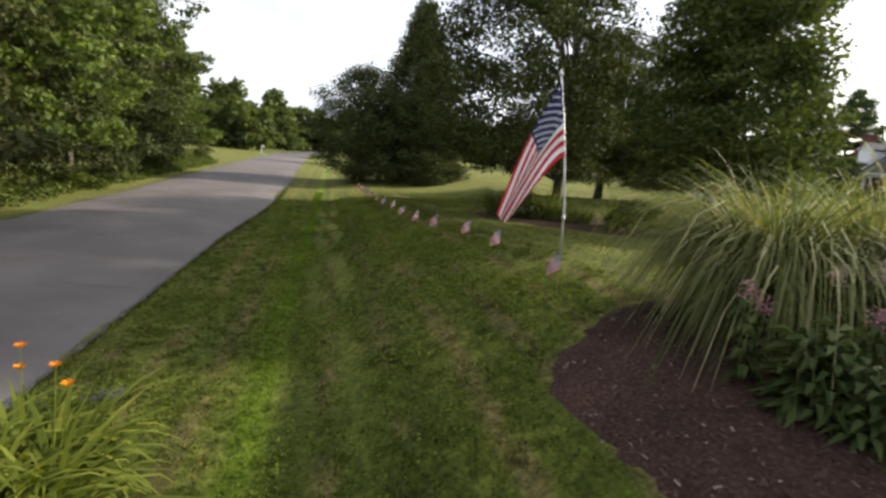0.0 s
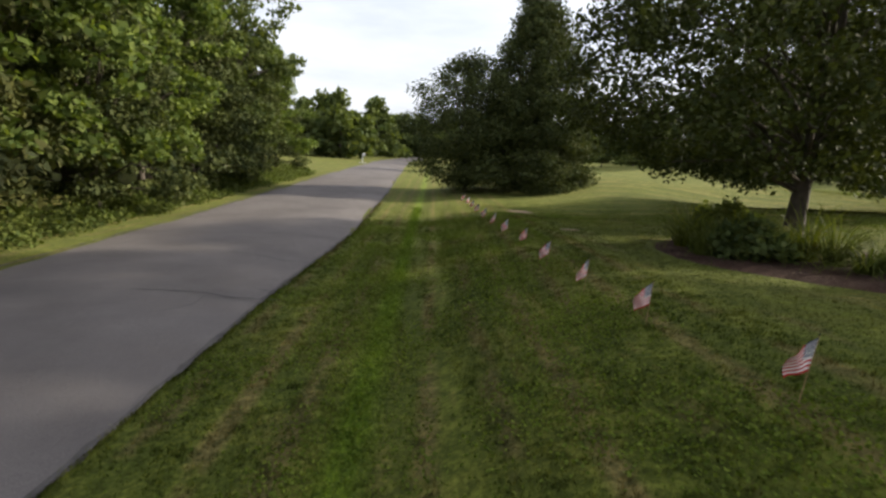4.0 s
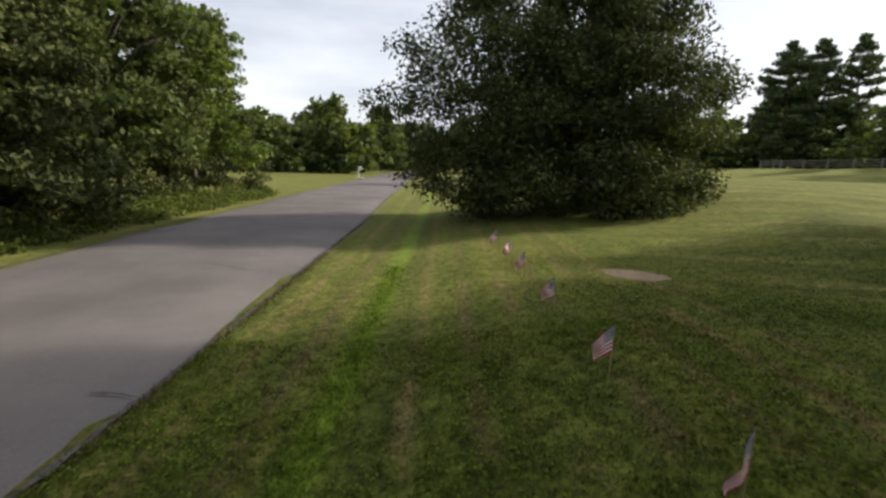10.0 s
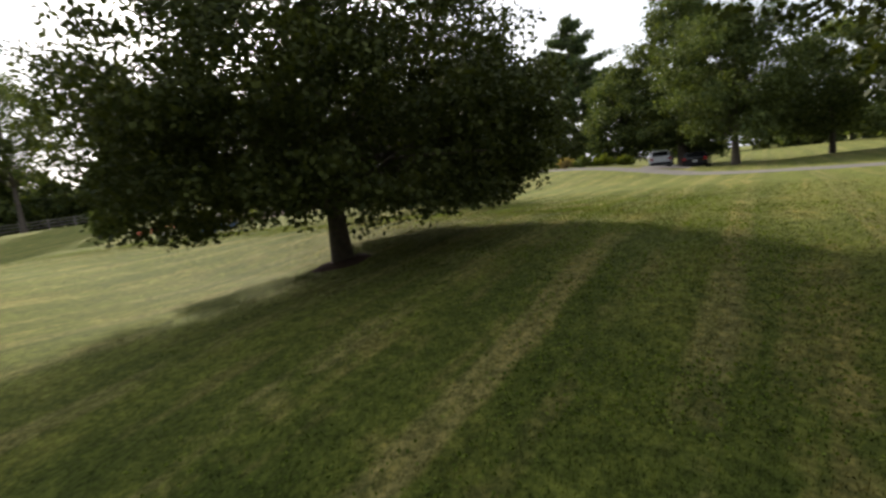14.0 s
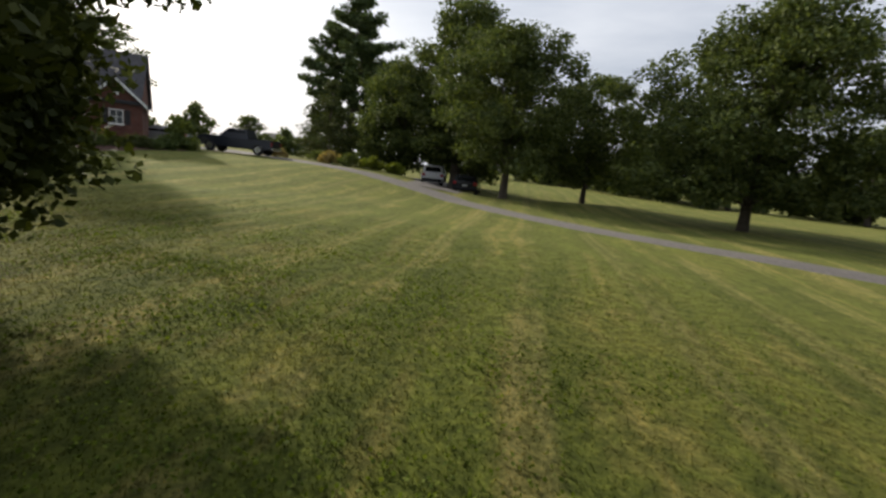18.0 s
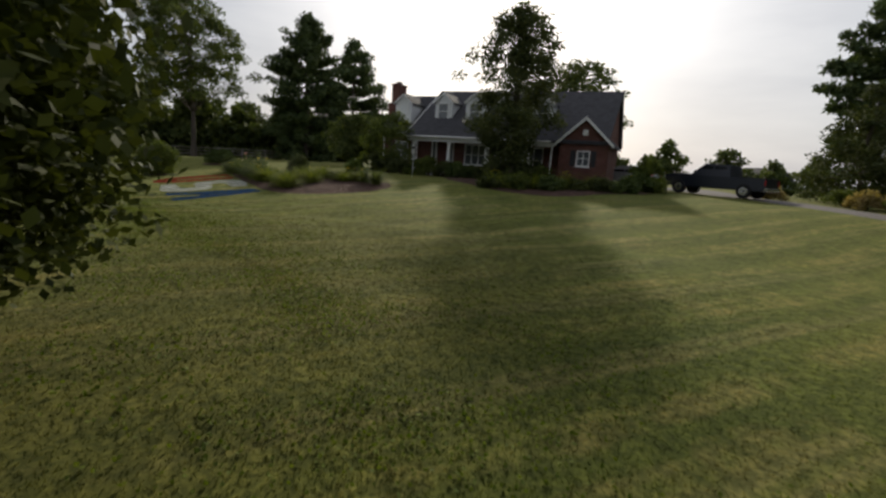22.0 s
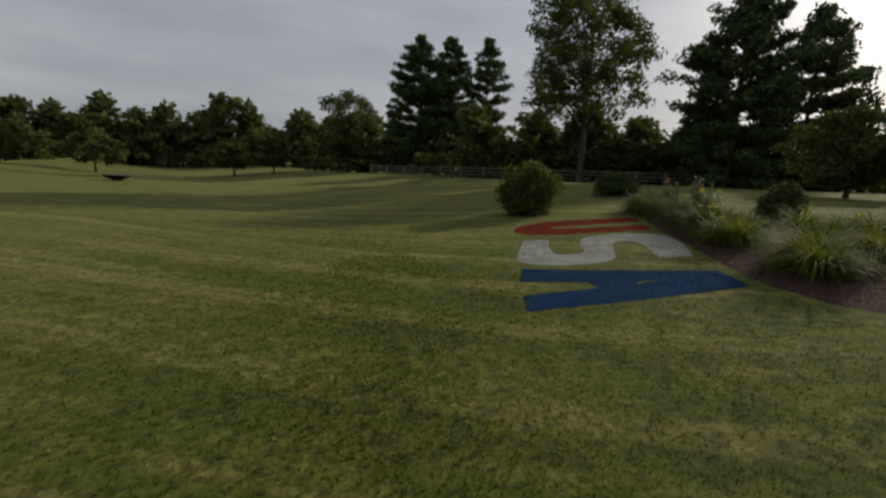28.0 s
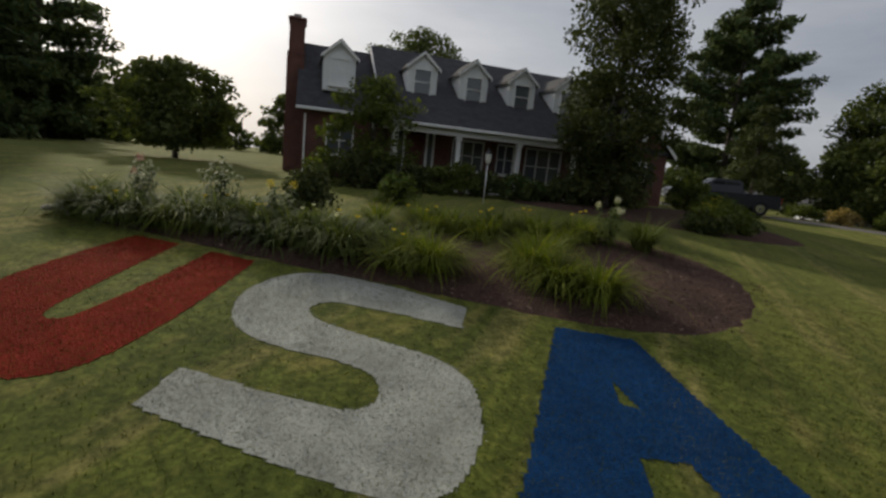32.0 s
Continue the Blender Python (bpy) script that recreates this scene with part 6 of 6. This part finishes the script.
broad_plant(*to_world(3.45, 2.95), 0.78, 21, 0, label="broad lance-leaved plant in dark mulch", n=4, size=0.085, reach=0.2)
broad_plant(*to_world(3.5, 2.65), 0.6, 23, 0, n=8, label="low broad-leaved plant in dark mulch", size=0.05)
broad_plant(*to_world(3.55, 3.4), 0.82, 22, 2, n=4, label="spider flower with pink bloom", size=0.045)
broad_plant(*to_world(3.95, 2.75), 0.7, 24, 2, "petal_pink", 8, label="bushy spider flower with pink bloom", size=0.045)
broad_plant(*to_world(4.2, 3.15), 1.05, 28, 4, "petal_pale", 7, label="tall plant with pale pink flower heads", size=0.04)
broad_plant(*to_world(4.5, 2.8), 0.95, 25, 3, "petal_pale", 9, label="bushy plant with pale pink flower heads", size=0.04)
broad_plant(*to_world(3.6, 2.25), 0.6, 26, 0, n=10, label="low bushy green plant in dark mulch", size=0.04)
broad_plant(*to_world(5.0, 2.5), 1.05, 27, 2, "petal_pale", 9, label="bushy plant with pale pink flower heads", size=0.04)

# the long bed under the lawn tree: iris and grasses
rr = random.Random(12)
for i in range(20):
    f = i / 19
    x, y = 6.4 + 4.6 * f + rr.uniform(-0.6, 0.9), 18.0 - 4.9 * f + rr.uniform(-0.7, 0.9)
    lily_clump(*to_world(x, y), rr.uniform(0.55, 0.95), 110, 130 + i, "leaf_shrub" if i % 3 else "leaf_lily", 0, label="dark strap-leaved clump in the tree bed", spread=0.22)
shrub("shrub", *to_world(8.2, 19.6), 1.1, 0.9, "leaf_shrub", 61, "leafy low shrub in the tree bed")
shrub("shrub", *to_world(10.2, 14.3), 1.0, 0.8, "leaf_shrub", 62, "leafy low shrub in the tree bed")
shrub("shrub", *to_world(7.0, 16.8), 0.9, 0.8, "leaf_dark_broad", 63, "leafy low shrub in the tree bed")

# island bed beside the letters
for i, (x, y, h) in enumerate([(38.55, 33.05, 0.52), (39.7, 33.5, 0.56), (39.0, 33.45, 0.5), (40.1, 35.2, 0.55), (40.3, 32.9, 0.48)]):
    lily_clump(x, y, h, 420, 160 + i, "leaf_lily", 0, label="bright green daylily clump in open mulch", spread=0.26, wide=0.012, arch=0.5)
for i in range(48):
    f = i / 47
    x, y = 40.5 + 3.6 * f + rr.uniform(-0.25, 0.9), 35.6 + 5.4 * f + rr.uniform(-0.7, 0.3)
    lily_clump(x, y, rr.uniform(0.38, 0.58), 150, 480 + i, rr.choice(("leaf_lily", "leaf_shrub", "leaf_shrub", "leaf_dark_broad")), 2 if i % 5 == 0 else 0, "petal_white" if i % 2 else "petal_yellow", "green daylily clump in the island bed", 0.26, arch=0.5)
for i in range(16):
    f = i / 15
    x, y = 41.3 + 1.6 * f + rr.uniform(-0.5, 0.6), 30.6 + 4.2 * f + rr.uniform(-0.4, 0.4)
    lily_clump(x, y, rr.uniform(0.34, 0.52), 150, 230 + i, rr.choice(("leaf_lily", "leaf_shrub", "leaf_lily")), 3 if i % 4 == 0 else 0, "petal_yellow", "mixed daylily clump in the island bed", 0.26, arch=0.5)
lily_clump(40.9, 29.7, 0.6, 220, 250, "leaf_shrub", 0, label="arching green clump at the bed edge", spread=0.2)
broad_plant(41.3, 30.4, 1.0, 251, 4, "petal_white", 6, "white-flowered phlox in the island bed")
broad_plant(43.7, 38.3, 1.25, 252, 0, n=12, label="tall dark leafy plant in the island bed", reach=0.4)
broad_plant(44.4, 39.6, 1.0, 253, 2, "petal_pink", 9, "mixed flowering plant in the island bed", reach=0.4)
broad_plant(42.6, 37.4, 0.9, 254, 2, "petal_yellow", 9, "mixed flowering plant in the island bed", reach=0.4)

# round bush and dark shrub on the lawn
shrub("round_bush", 40.9, 42.9, 1.85, 1.05, "leaf_shrub", 71, "rounded feathery green bush alone on the lawn", 150, 0.035, 70, cat="bush", sigma=0.26)
shrub("shrub", 48.2, 44.8, 0.95, 1.25, "leaf_dark_broad", 72, "low dark spreading shrub on the lawn", 110, 0.045, 40)
shrub("shrub", 44.6, 36.4, 1.15, 0.5, "leaf_cedar", 73, "upright feathery shrub at the back of the bed", 110, 0.03, 34)
shrub("shrub", 46.4, 33.6, 0.85, 0.5, "leaf_light", 74, "small yellow-green shrub on the lawn", 60, 0.05, 16)
# shrubs along the house
for i in range(13):
    x, y = 51.3 - 0.147 * i * 1.0 + rr.uniform(-0.3, 0.3), 35.0 - i * 1.02
    shrub("foundation_shrub", x - 0.9, y, rr.uniform(0.8, 1.25), 0.72, rr.choice(("leaf_dark_broad", "leaf_cedar", "leaf_shrub")), 300 + i, "clipped dark shrub along the porch", 80, 0.045, 22, "foundation shrubs")
for i in range(17):
    f = i / 16
    x, y = 42.6 + 6.4 * f ** 1.4 + rr.uniform(-0.5, 0.6), 24.6 - 8.6 * f + rr.uniform(-0.5, 0.5)
    if i % 3 == 1:
        lily_clump(x + 0.5, y, 0.7, 130, 330 + i, "leaf_lily", 4 if i % 2 else 0, "petal_yellow", "daylily clump before the house", 0.25)
    else:
        shrub("shrub", x + 0.5, y, rr.uniform(0.5, 1.1), rr.uniform(0.5, 0.85), rr.choice(("leaf_shrub", "leaf_dark_broad", "leaf_cedar")), 350 + i, "low shrub in the bed before the house", 80, 0.045, 20, "shrubs in the tree bed")
shrub("shrub", 50.3, 16.6, 1.9, 1.2, "leaf_shrub", 380, "tall leafy shrub at the house corner", 90, 0.05, 40)
for i, (x, y) in enumerate([(44.6, 4.6), (46.4, 5.6), (48.3, 6.5), (42.8, 3.6), (50.2, 6.6), (54.0, 9.0)]):
    shrub("shrub", x, y, rr.uniform(0.6, 1.1), rr.uniform(0.7, 1.1), ("leaf_lily", "leaf_shrub", "leaf_dry")[i % 3], 390 + i, "rounded shrub beside the driveway", 90, 0.045, 24, "shrubs beside the driveway")

# lamp post in the lawn before the porch
lx, ly = 47.4, 30.2
lamp = thing("lamp_post", lx, ly, gz(lx, ly), 0, "white garden lamp post with a lantern", "lamp post")
part("post", tube([(0, 0, -0.1), (0, 0, 1.35)], [0.022, 0.02], 8), "pole_metal", lamp, smooth=True)
part("lantern_base", tube([(0, 0, 1.35), (0, 0, 1.40)], [0.05, 0.09], 6), "post_white", lamp)
part("lantern_glass", tube([(0, 0, 1.40), (0, 0, 1.66)], [0.085, 0.115], 6), "lamp_clear", lamp)
part("lantern_roof", tube([(0, 0, 1.66), (0, 0, 1.80), (0, 0, 1.87)], [0.14, 0.03, 0.012], 6), "dark_metal", lamp)

# mailbox across the lane
mx, my = to_world(-10.6, 88.0)
mail = thing("mailbox", mx, my, gz(mx, my), 0, "white mailbox on a white post by the lane", "mailbox")
part("post", boxed(-0.06, -0.06, -0.1, 0.06, 0.06, 1.05, bevel=0.01), "post_white", mail)
part("arm", boxed(-0.05, -0.05, 0.92, 0.46, 0.05, 1.0, bevel=0.008), "post_white", mail)
mb = bmesh.new()
prism(mb, [(-0.02, 1.0), (0.30, 1.0), (0.30, 1.14)] + [(0.14 + 0.16 * math.cos(radians(a)), 1.14 + 0.13 * math.sin(radians(a))) for a in range(0, 181, 20)][1:-1] + [(-0.02, 1.14)], -0.26, 0.26)
part("box", mb, "post_white", mail)
part("red_flag", boxed(0.30, -0.05, 1.08, 0.315, 0.10, 1.20), "reflector_red", mail)
part("planter", boxed(-0.4, -0.3, -0.02, 0.5, 0.3, 0.10, bevel=0.03), "stone", mail)
mail.scale = (1.3, 1.3, 1.3)

# stone edging at the far tip of the island bed
rs = random.Random(7)
for i in range(11):
    a, b = rs.uniform(0.10, 0.2), rs.uniform(0.07, 0.12)
    x, y = 44.2 + rs.uniform(-0.45, 0.7), 41.0 + rs.uniform(-0.35, 0.25)
    st = bmesh.new()
    bmesh.ops.create_icosphere(st, subdivisions=1, radius=1, matrix=Matrix.Translation((0, 0, 0.03)) @ Matrix.Diagonal((a, b, 0.06, 1)))
    for v in st.verts:
        v.co += Vector((rs.uniform(-0.02, 0.02), rs.uniform(-0.02, 0.02), rs.uniform(-0.01, 0.01)))
    me_ob = part("edging_stone", st, "stone")
    me_ob.matrix_basis = pose(x, y, gz(x, y) + 0.06, 0, 0, rs.uniform(0, 180))
    tagged(me_ob, "pale flat stone at the bed tip", "stone", "stones at the bed tip")

# bark ring round the maple
tagged(patch("bark_ring", blob_outline(17.6, 27.2, 0.95, 0.8, 0.3, 33, 30, 0.1), "mulch", 0.03, 4, 0.05), "dark mulch ring round the maple trunk", "mulch", kind="structure")

# rail fence along the field
fence = thing("rail_fence", 0, 0, 0, 0, "weathered split-rail fence along the field edge", "fence")
FP = [(52.0, 84.0), (54.5, 76.0), (57.0, 68.0), (60.5, 62.5), (66.0, 57.5), (73.0, 53.5)]
posts = []
for (x0, y0), (x1, y1) in zip(FP, FP[1:]):
    n = max(2, int(math.hypot(x1 - x0, y1 - y0) / 2.4))
    posts += [(x0 + (x1 - x0) * k / n, y0 + (y1 - y0) * k / n) for k in range(n)]
for i, (x, y) in enumerate(posts):
    z = gz(x, y)
    part("post", boxed(x - 0.07, y - 0.07, z - 0.2, x + 0.07, y + 0.07, z + 1.15, bevel=0.01), "wood_weathered", fence)
    if i:
        px, py = posts[i - 1]
        for h in (0.35, 0.68, 1.0):
            part("rail", tube([(px, py, gz(px, py) + h), (x, y, z + h)], [0.045, 0.045], 6), "wood_weathered", fence)

# low dark bowl added for an unidentified dark object far out in the field
bowl = thing("dark_bowl", 27.0, 76.0, gz(27.0, 76.0), 0, "low dark bowl standing in for an unidentified object in the field", "fire pit")
part("bowl", tube([(0, 0, 0.10), (0, 0, 0.22), (0, 0, 0.42), (0, 0, 0.45)], [0.35, 0.75, 1.0, 1.03], 18), "dark_metal", bowl, smooth=True)
part("foot", tube([(0, 0, -0.05), (0, 0, 0.12)], [0.45, 0.36], 12), "dark_metal", bowl, smooth=True)


# ---- grass blades along the camera's path, and loose bark on the beds ----
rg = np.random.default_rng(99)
# points along the camera's path, with grass and clover strewn round them
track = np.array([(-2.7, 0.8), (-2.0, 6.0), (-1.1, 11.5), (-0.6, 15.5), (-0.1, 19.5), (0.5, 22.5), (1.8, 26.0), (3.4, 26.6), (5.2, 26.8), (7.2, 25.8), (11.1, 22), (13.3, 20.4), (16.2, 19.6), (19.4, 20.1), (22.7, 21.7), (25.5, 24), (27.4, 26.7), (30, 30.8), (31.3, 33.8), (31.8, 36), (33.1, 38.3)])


def in_poly(px, py, poly):
    inside = np.zeros(len(px), bool)
    x0, y0 = poly[-1]
    for x1, y1 in poly:
        cross = ((y1 > py) != (y0 > py)) & (px < (x0 - x1) * (py - y1) / (y0 - y1 + 1e-12) + x1)
        inside ^= cross
        x0, y0 = x1, y1
    return inside


def blade_mesh(name, px, py, h, w, material, label, lean=0.9):
    n = len(px)
    pz = GZ_ARR(px, py)
    t = rg.uniform(0, 6.28, n)
    hh = h * rg.uniform(0.55, 1.25, n)
    tip = np.stack([px + np.cos(t + 1.3) * hh * lean * rg.uniform(0.2, 1.4, n), py + np.sin(t + 1.3) * hh * lean * rg.uniform(0.2, 1.4, n), pz + hh], 1)
    dx, dy = np.cos(t) * w, np.sin(t) * w
    v = np.stack([np.stack([px - dx, py - dy, pz], 1), np.stack([px + dx, py + dy, pz], 1), tip], 1).astype(np.float32)
    me = bpy.data.meshes.new(name)
    me.vertices.add(n * 3)
    me.vertices.foreach_set("co", v.ravel())
    me.loops.add(n * 3)
    me.loops.foreach_set("vertex_index", np.arange(n * 3, dtype=np.int32))
    me.polygons.add(n)
    me.polygons.foreach_set("loop_start", np.arange(0, n * 3, 3, dtype=np.int32))
    me.update()
    me.materials.append(MATS[material])
    return tagged(new(name, me), label, "grass", kind="stuff")


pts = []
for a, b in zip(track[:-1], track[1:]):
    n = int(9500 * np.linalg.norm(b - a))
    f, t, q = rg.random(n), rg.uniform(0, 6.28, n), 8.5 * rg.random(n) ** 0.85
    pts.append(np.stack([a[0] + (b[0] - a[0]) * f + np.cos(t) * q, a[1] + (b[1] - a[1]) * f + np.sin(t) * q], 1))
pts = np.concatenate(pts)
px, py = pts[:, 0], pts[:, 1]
keep = np.ones(len(px), bool)
edge = np.array([lerp_road(y) for y in np.arange(-12, 60)])
keep &= ~((px > np.interp(py, np.arange(-12, 60), edge[:, 0])) & (px < np.interp(py, np.arange(-12, 60), edge[:, 1])))
for bed in (BED_HOUSE, BED_TREES, BED_ROAD, BED_START):
    keep &= ~in_poly(px, py, dense(bed, wob=0))
for x, y, rx, ry in [(*to_world(4.8, 30.2), 0.62, 0.62), (*to_world(4.8, 22.0), 0.3, 0.24), (17.6, 27.2, 0.9, 0.8)]:
    keep &= ((px - x) / rx) ** 2 + ((py - y) / ry) ** 2 > 1
lu = (px - LET_O.x) * LET_U.x + (py - LET_O.y) * LET_U.y
lv_ = (px - LET_O.x) * LET_V.x + (py - LET_O.y) * LET_V.y
on_letter = np.zeros(len(px), bool)
for shape, holes, off in ((U_SHAPE, [], -6.45), (S_SHAPE, [], -3.04), (A_SHAPE, [A_HOLE], 0.0)):
    on = in_poly(lu - off, lv_, shape)
    for hole in holes:
        on &= ~in_poly(lu - off, lv_, hole)
    on_letter |= on
keep &= ~on_letter
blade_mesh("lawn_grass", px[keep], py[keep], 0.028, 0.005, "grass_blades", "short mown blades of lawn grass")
# longer fresh grass beside the lane, and the ragged verge
vy = rg.uniform(-2, 32, 26000)
vx = 0.014 * vy - 0.68 + rg.normal(0, 0.13, len(vy))
vx, vy = to_world(vx, vy)
blade_mesh("verge_grass", vx, vy, 0.045, 0.0045, "grass_blades", "longer bright green grass missed by the mower")
# tufted coarser grass on the bank above the lane
tu, tv = rg.uniform(-2.7, 4.2, 5200), rg.uniform(0.5, 27, 5200)
bu, bv = np.repeat(tu, 20) + rg.normal(0, 0.05, 104000), np.repeat(tv, 20) + rg.normal(0, 0.05, 104000)
bx_, by_ = to_world(bu, bv)
ok_ = (bx_ > np.interp(by_, np.arange(-12, 60), edge[:, 1])) & ~in_poly(bx_, by_, dense(BED_START, wob=0)) & ~in_poly(bx_, by_, dense(BED_TREES, wob=0))
for u0, v0, ru, rv_ in ((4.8, 30.2, 0.62, 0.62), (4.8, 22.0, 0.3, 0.24)):
    ok_ &= ((bu - u0) / ru) ** 2 + ((bv - v0) / rv_) ** 2 > 1
blade_mesh("bank_grass", bx_[ok_], by_[ok_], 0.042, 0.006, "grass_blades", "tufts of coarser grass on the mown bank")
ey_ = rg.uniform(-3, 34, 9000)
ex_ = np.interp(ey_, np.arange(-12, 60), edge[:, 1]) + np.abs(rg.normal(0, 0.10, len(ey_))) - 0.02
blade_mesh("verge_grass", ex_, ey_, 0.07, 0.0045, "grass_blades", "ragged grass along the edge of the lane")
# clover among the grass beside the lane, and on the lawn along the camera's path
cx_ = np.concatenate([rg.uniform(-2.8, 3.6, 96000), rg.uniform(3, 34, 42000)])
cy_ = np.concatenate([rg.uniform(0.5, 27, 96000), np.zeros(42000)])
cx_[:96000], cy_[:96000] = to_world(cx_[:96000], cy_[:96000])
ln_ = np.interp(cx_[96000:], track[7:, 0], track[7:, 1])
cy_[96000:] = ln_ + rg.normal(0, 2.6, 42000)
ok_ = (cx_ > np.interp(cy_, np.arange(-12, 60), edge[:, 1])) & ~in_poly(cx_, cy_, dense(BED_START, wob=0)) & ~in_poly(cx_, cy_, dense(BED_HOUSE, wob=0)) & (np.sin(cx_ * 2.3 + np.sin(cy_ * 1.7)) + np.sin(cy_ * 1.9 + 2 * np.sin(cx_ * 1.1)) + rg.normal(0, 0.7, len(cx_)) > 0.1)
u_ = (cx_ - LET_O.x) * LET_U.x + (cy_ - LET_O.y) * LET_U.y
v_ = (cx_ - LET_O.x) * LET_V.x + (cy_ - LET_O.y) * LET_V.y
ok_ &= ~((u_ > -6.8) & (u_ < 3) & (v_ > -0.3) & (v_ < 3.9))
cp = np.stack([cx_[ok_], cy_[ok_], GZ_ARR(cx_[ok_], cy_[ok_]) + rg.uniform(0.018, 0.045, ok_.sum())], 1)
tagged(quads("clover", leaf_cards(rg, cp, 0.010, 2, 0.015, 0.6, 0.0, 1.0), "leaf_clover"), "low clover and broad weeds in the lawn", "clover", kind="stuff")
# sprayed blades on the letters
for word, verts, faces, paint in LETTER_CELLS:
    v = np.array(verts)
    fc = np.array(faces)
    pick = rg.integers(0, len(fc), 15000)
    a, b, d = v[fc[pick, 0]], v[fc[pick, 1]], v[fc[pick, 3]]
    s, t = rg.normal(0.5, 0.9, (len(pick), 1)), rg.normal(0.5, 0.9, (len(pick), 1))
    p = a + (b - a) * s + (d - a) * t
    blade_mesh("painted_grass", p[:, 0], p[:, 1], 0.018, 0.005, paint, f"{word} sprayed blades of grass")
    g2 = rg.integers(0, len(fc), 7000)
    p = v[fc[g2, 0]]
    blade_mesh("lawn_grass", p[:, 0], p[:, 1], 0.024, 0.004, "grass_blades", "unpainted blades between the sprayed grass")

# bark chips
for bed, n in ((BED_HOUSE, 5200), (BED_START, 5000), (BED_ROAD, 1500)):
    poly = dense(bed, wob=0)
    xs, ys_ = [p[0] for p in poly], [p[1] for p in poly]
    qx, qy = rg.uniform(min(xs), max(xs), n * 2), rg.uniform(min(ys_), max(ys_), n * 2)
    k = in_poly(qx, qy, poly)
    qx, qy = qx[k][:n], qy[k][:n]
    qz = GZ_ARR(qx, qy) + 0.065 + rg.uniform(0, 0.03, len(qx))
    t, l, w = rg.uniform(0, 6.28, len(qx)), rg.uniform(0.008, 0.028, len(qx)), rg.uniform(0.004, 0.010, len(qx))
    ex = np.stack([np.cos(t) * l, np.sin(t) * l, rg.uniform(-0.012, 0.012, len(qx))], 1)
    ey = np.stack([-np.sin(t) * w, np.cos(t) * w, rg.uniform(-0.006, 0.006, len(qx))], 1)
    c = np.stack([qx, qy, qz], 1)
    tagged(quads("bark_mulch", np.stack([c - ex - ey, c + ex - ey, c + ex + ey, c - ex + ey], 1), "bark_chips"), "loose shredded bark mulch", "mulch", kind="stuff")
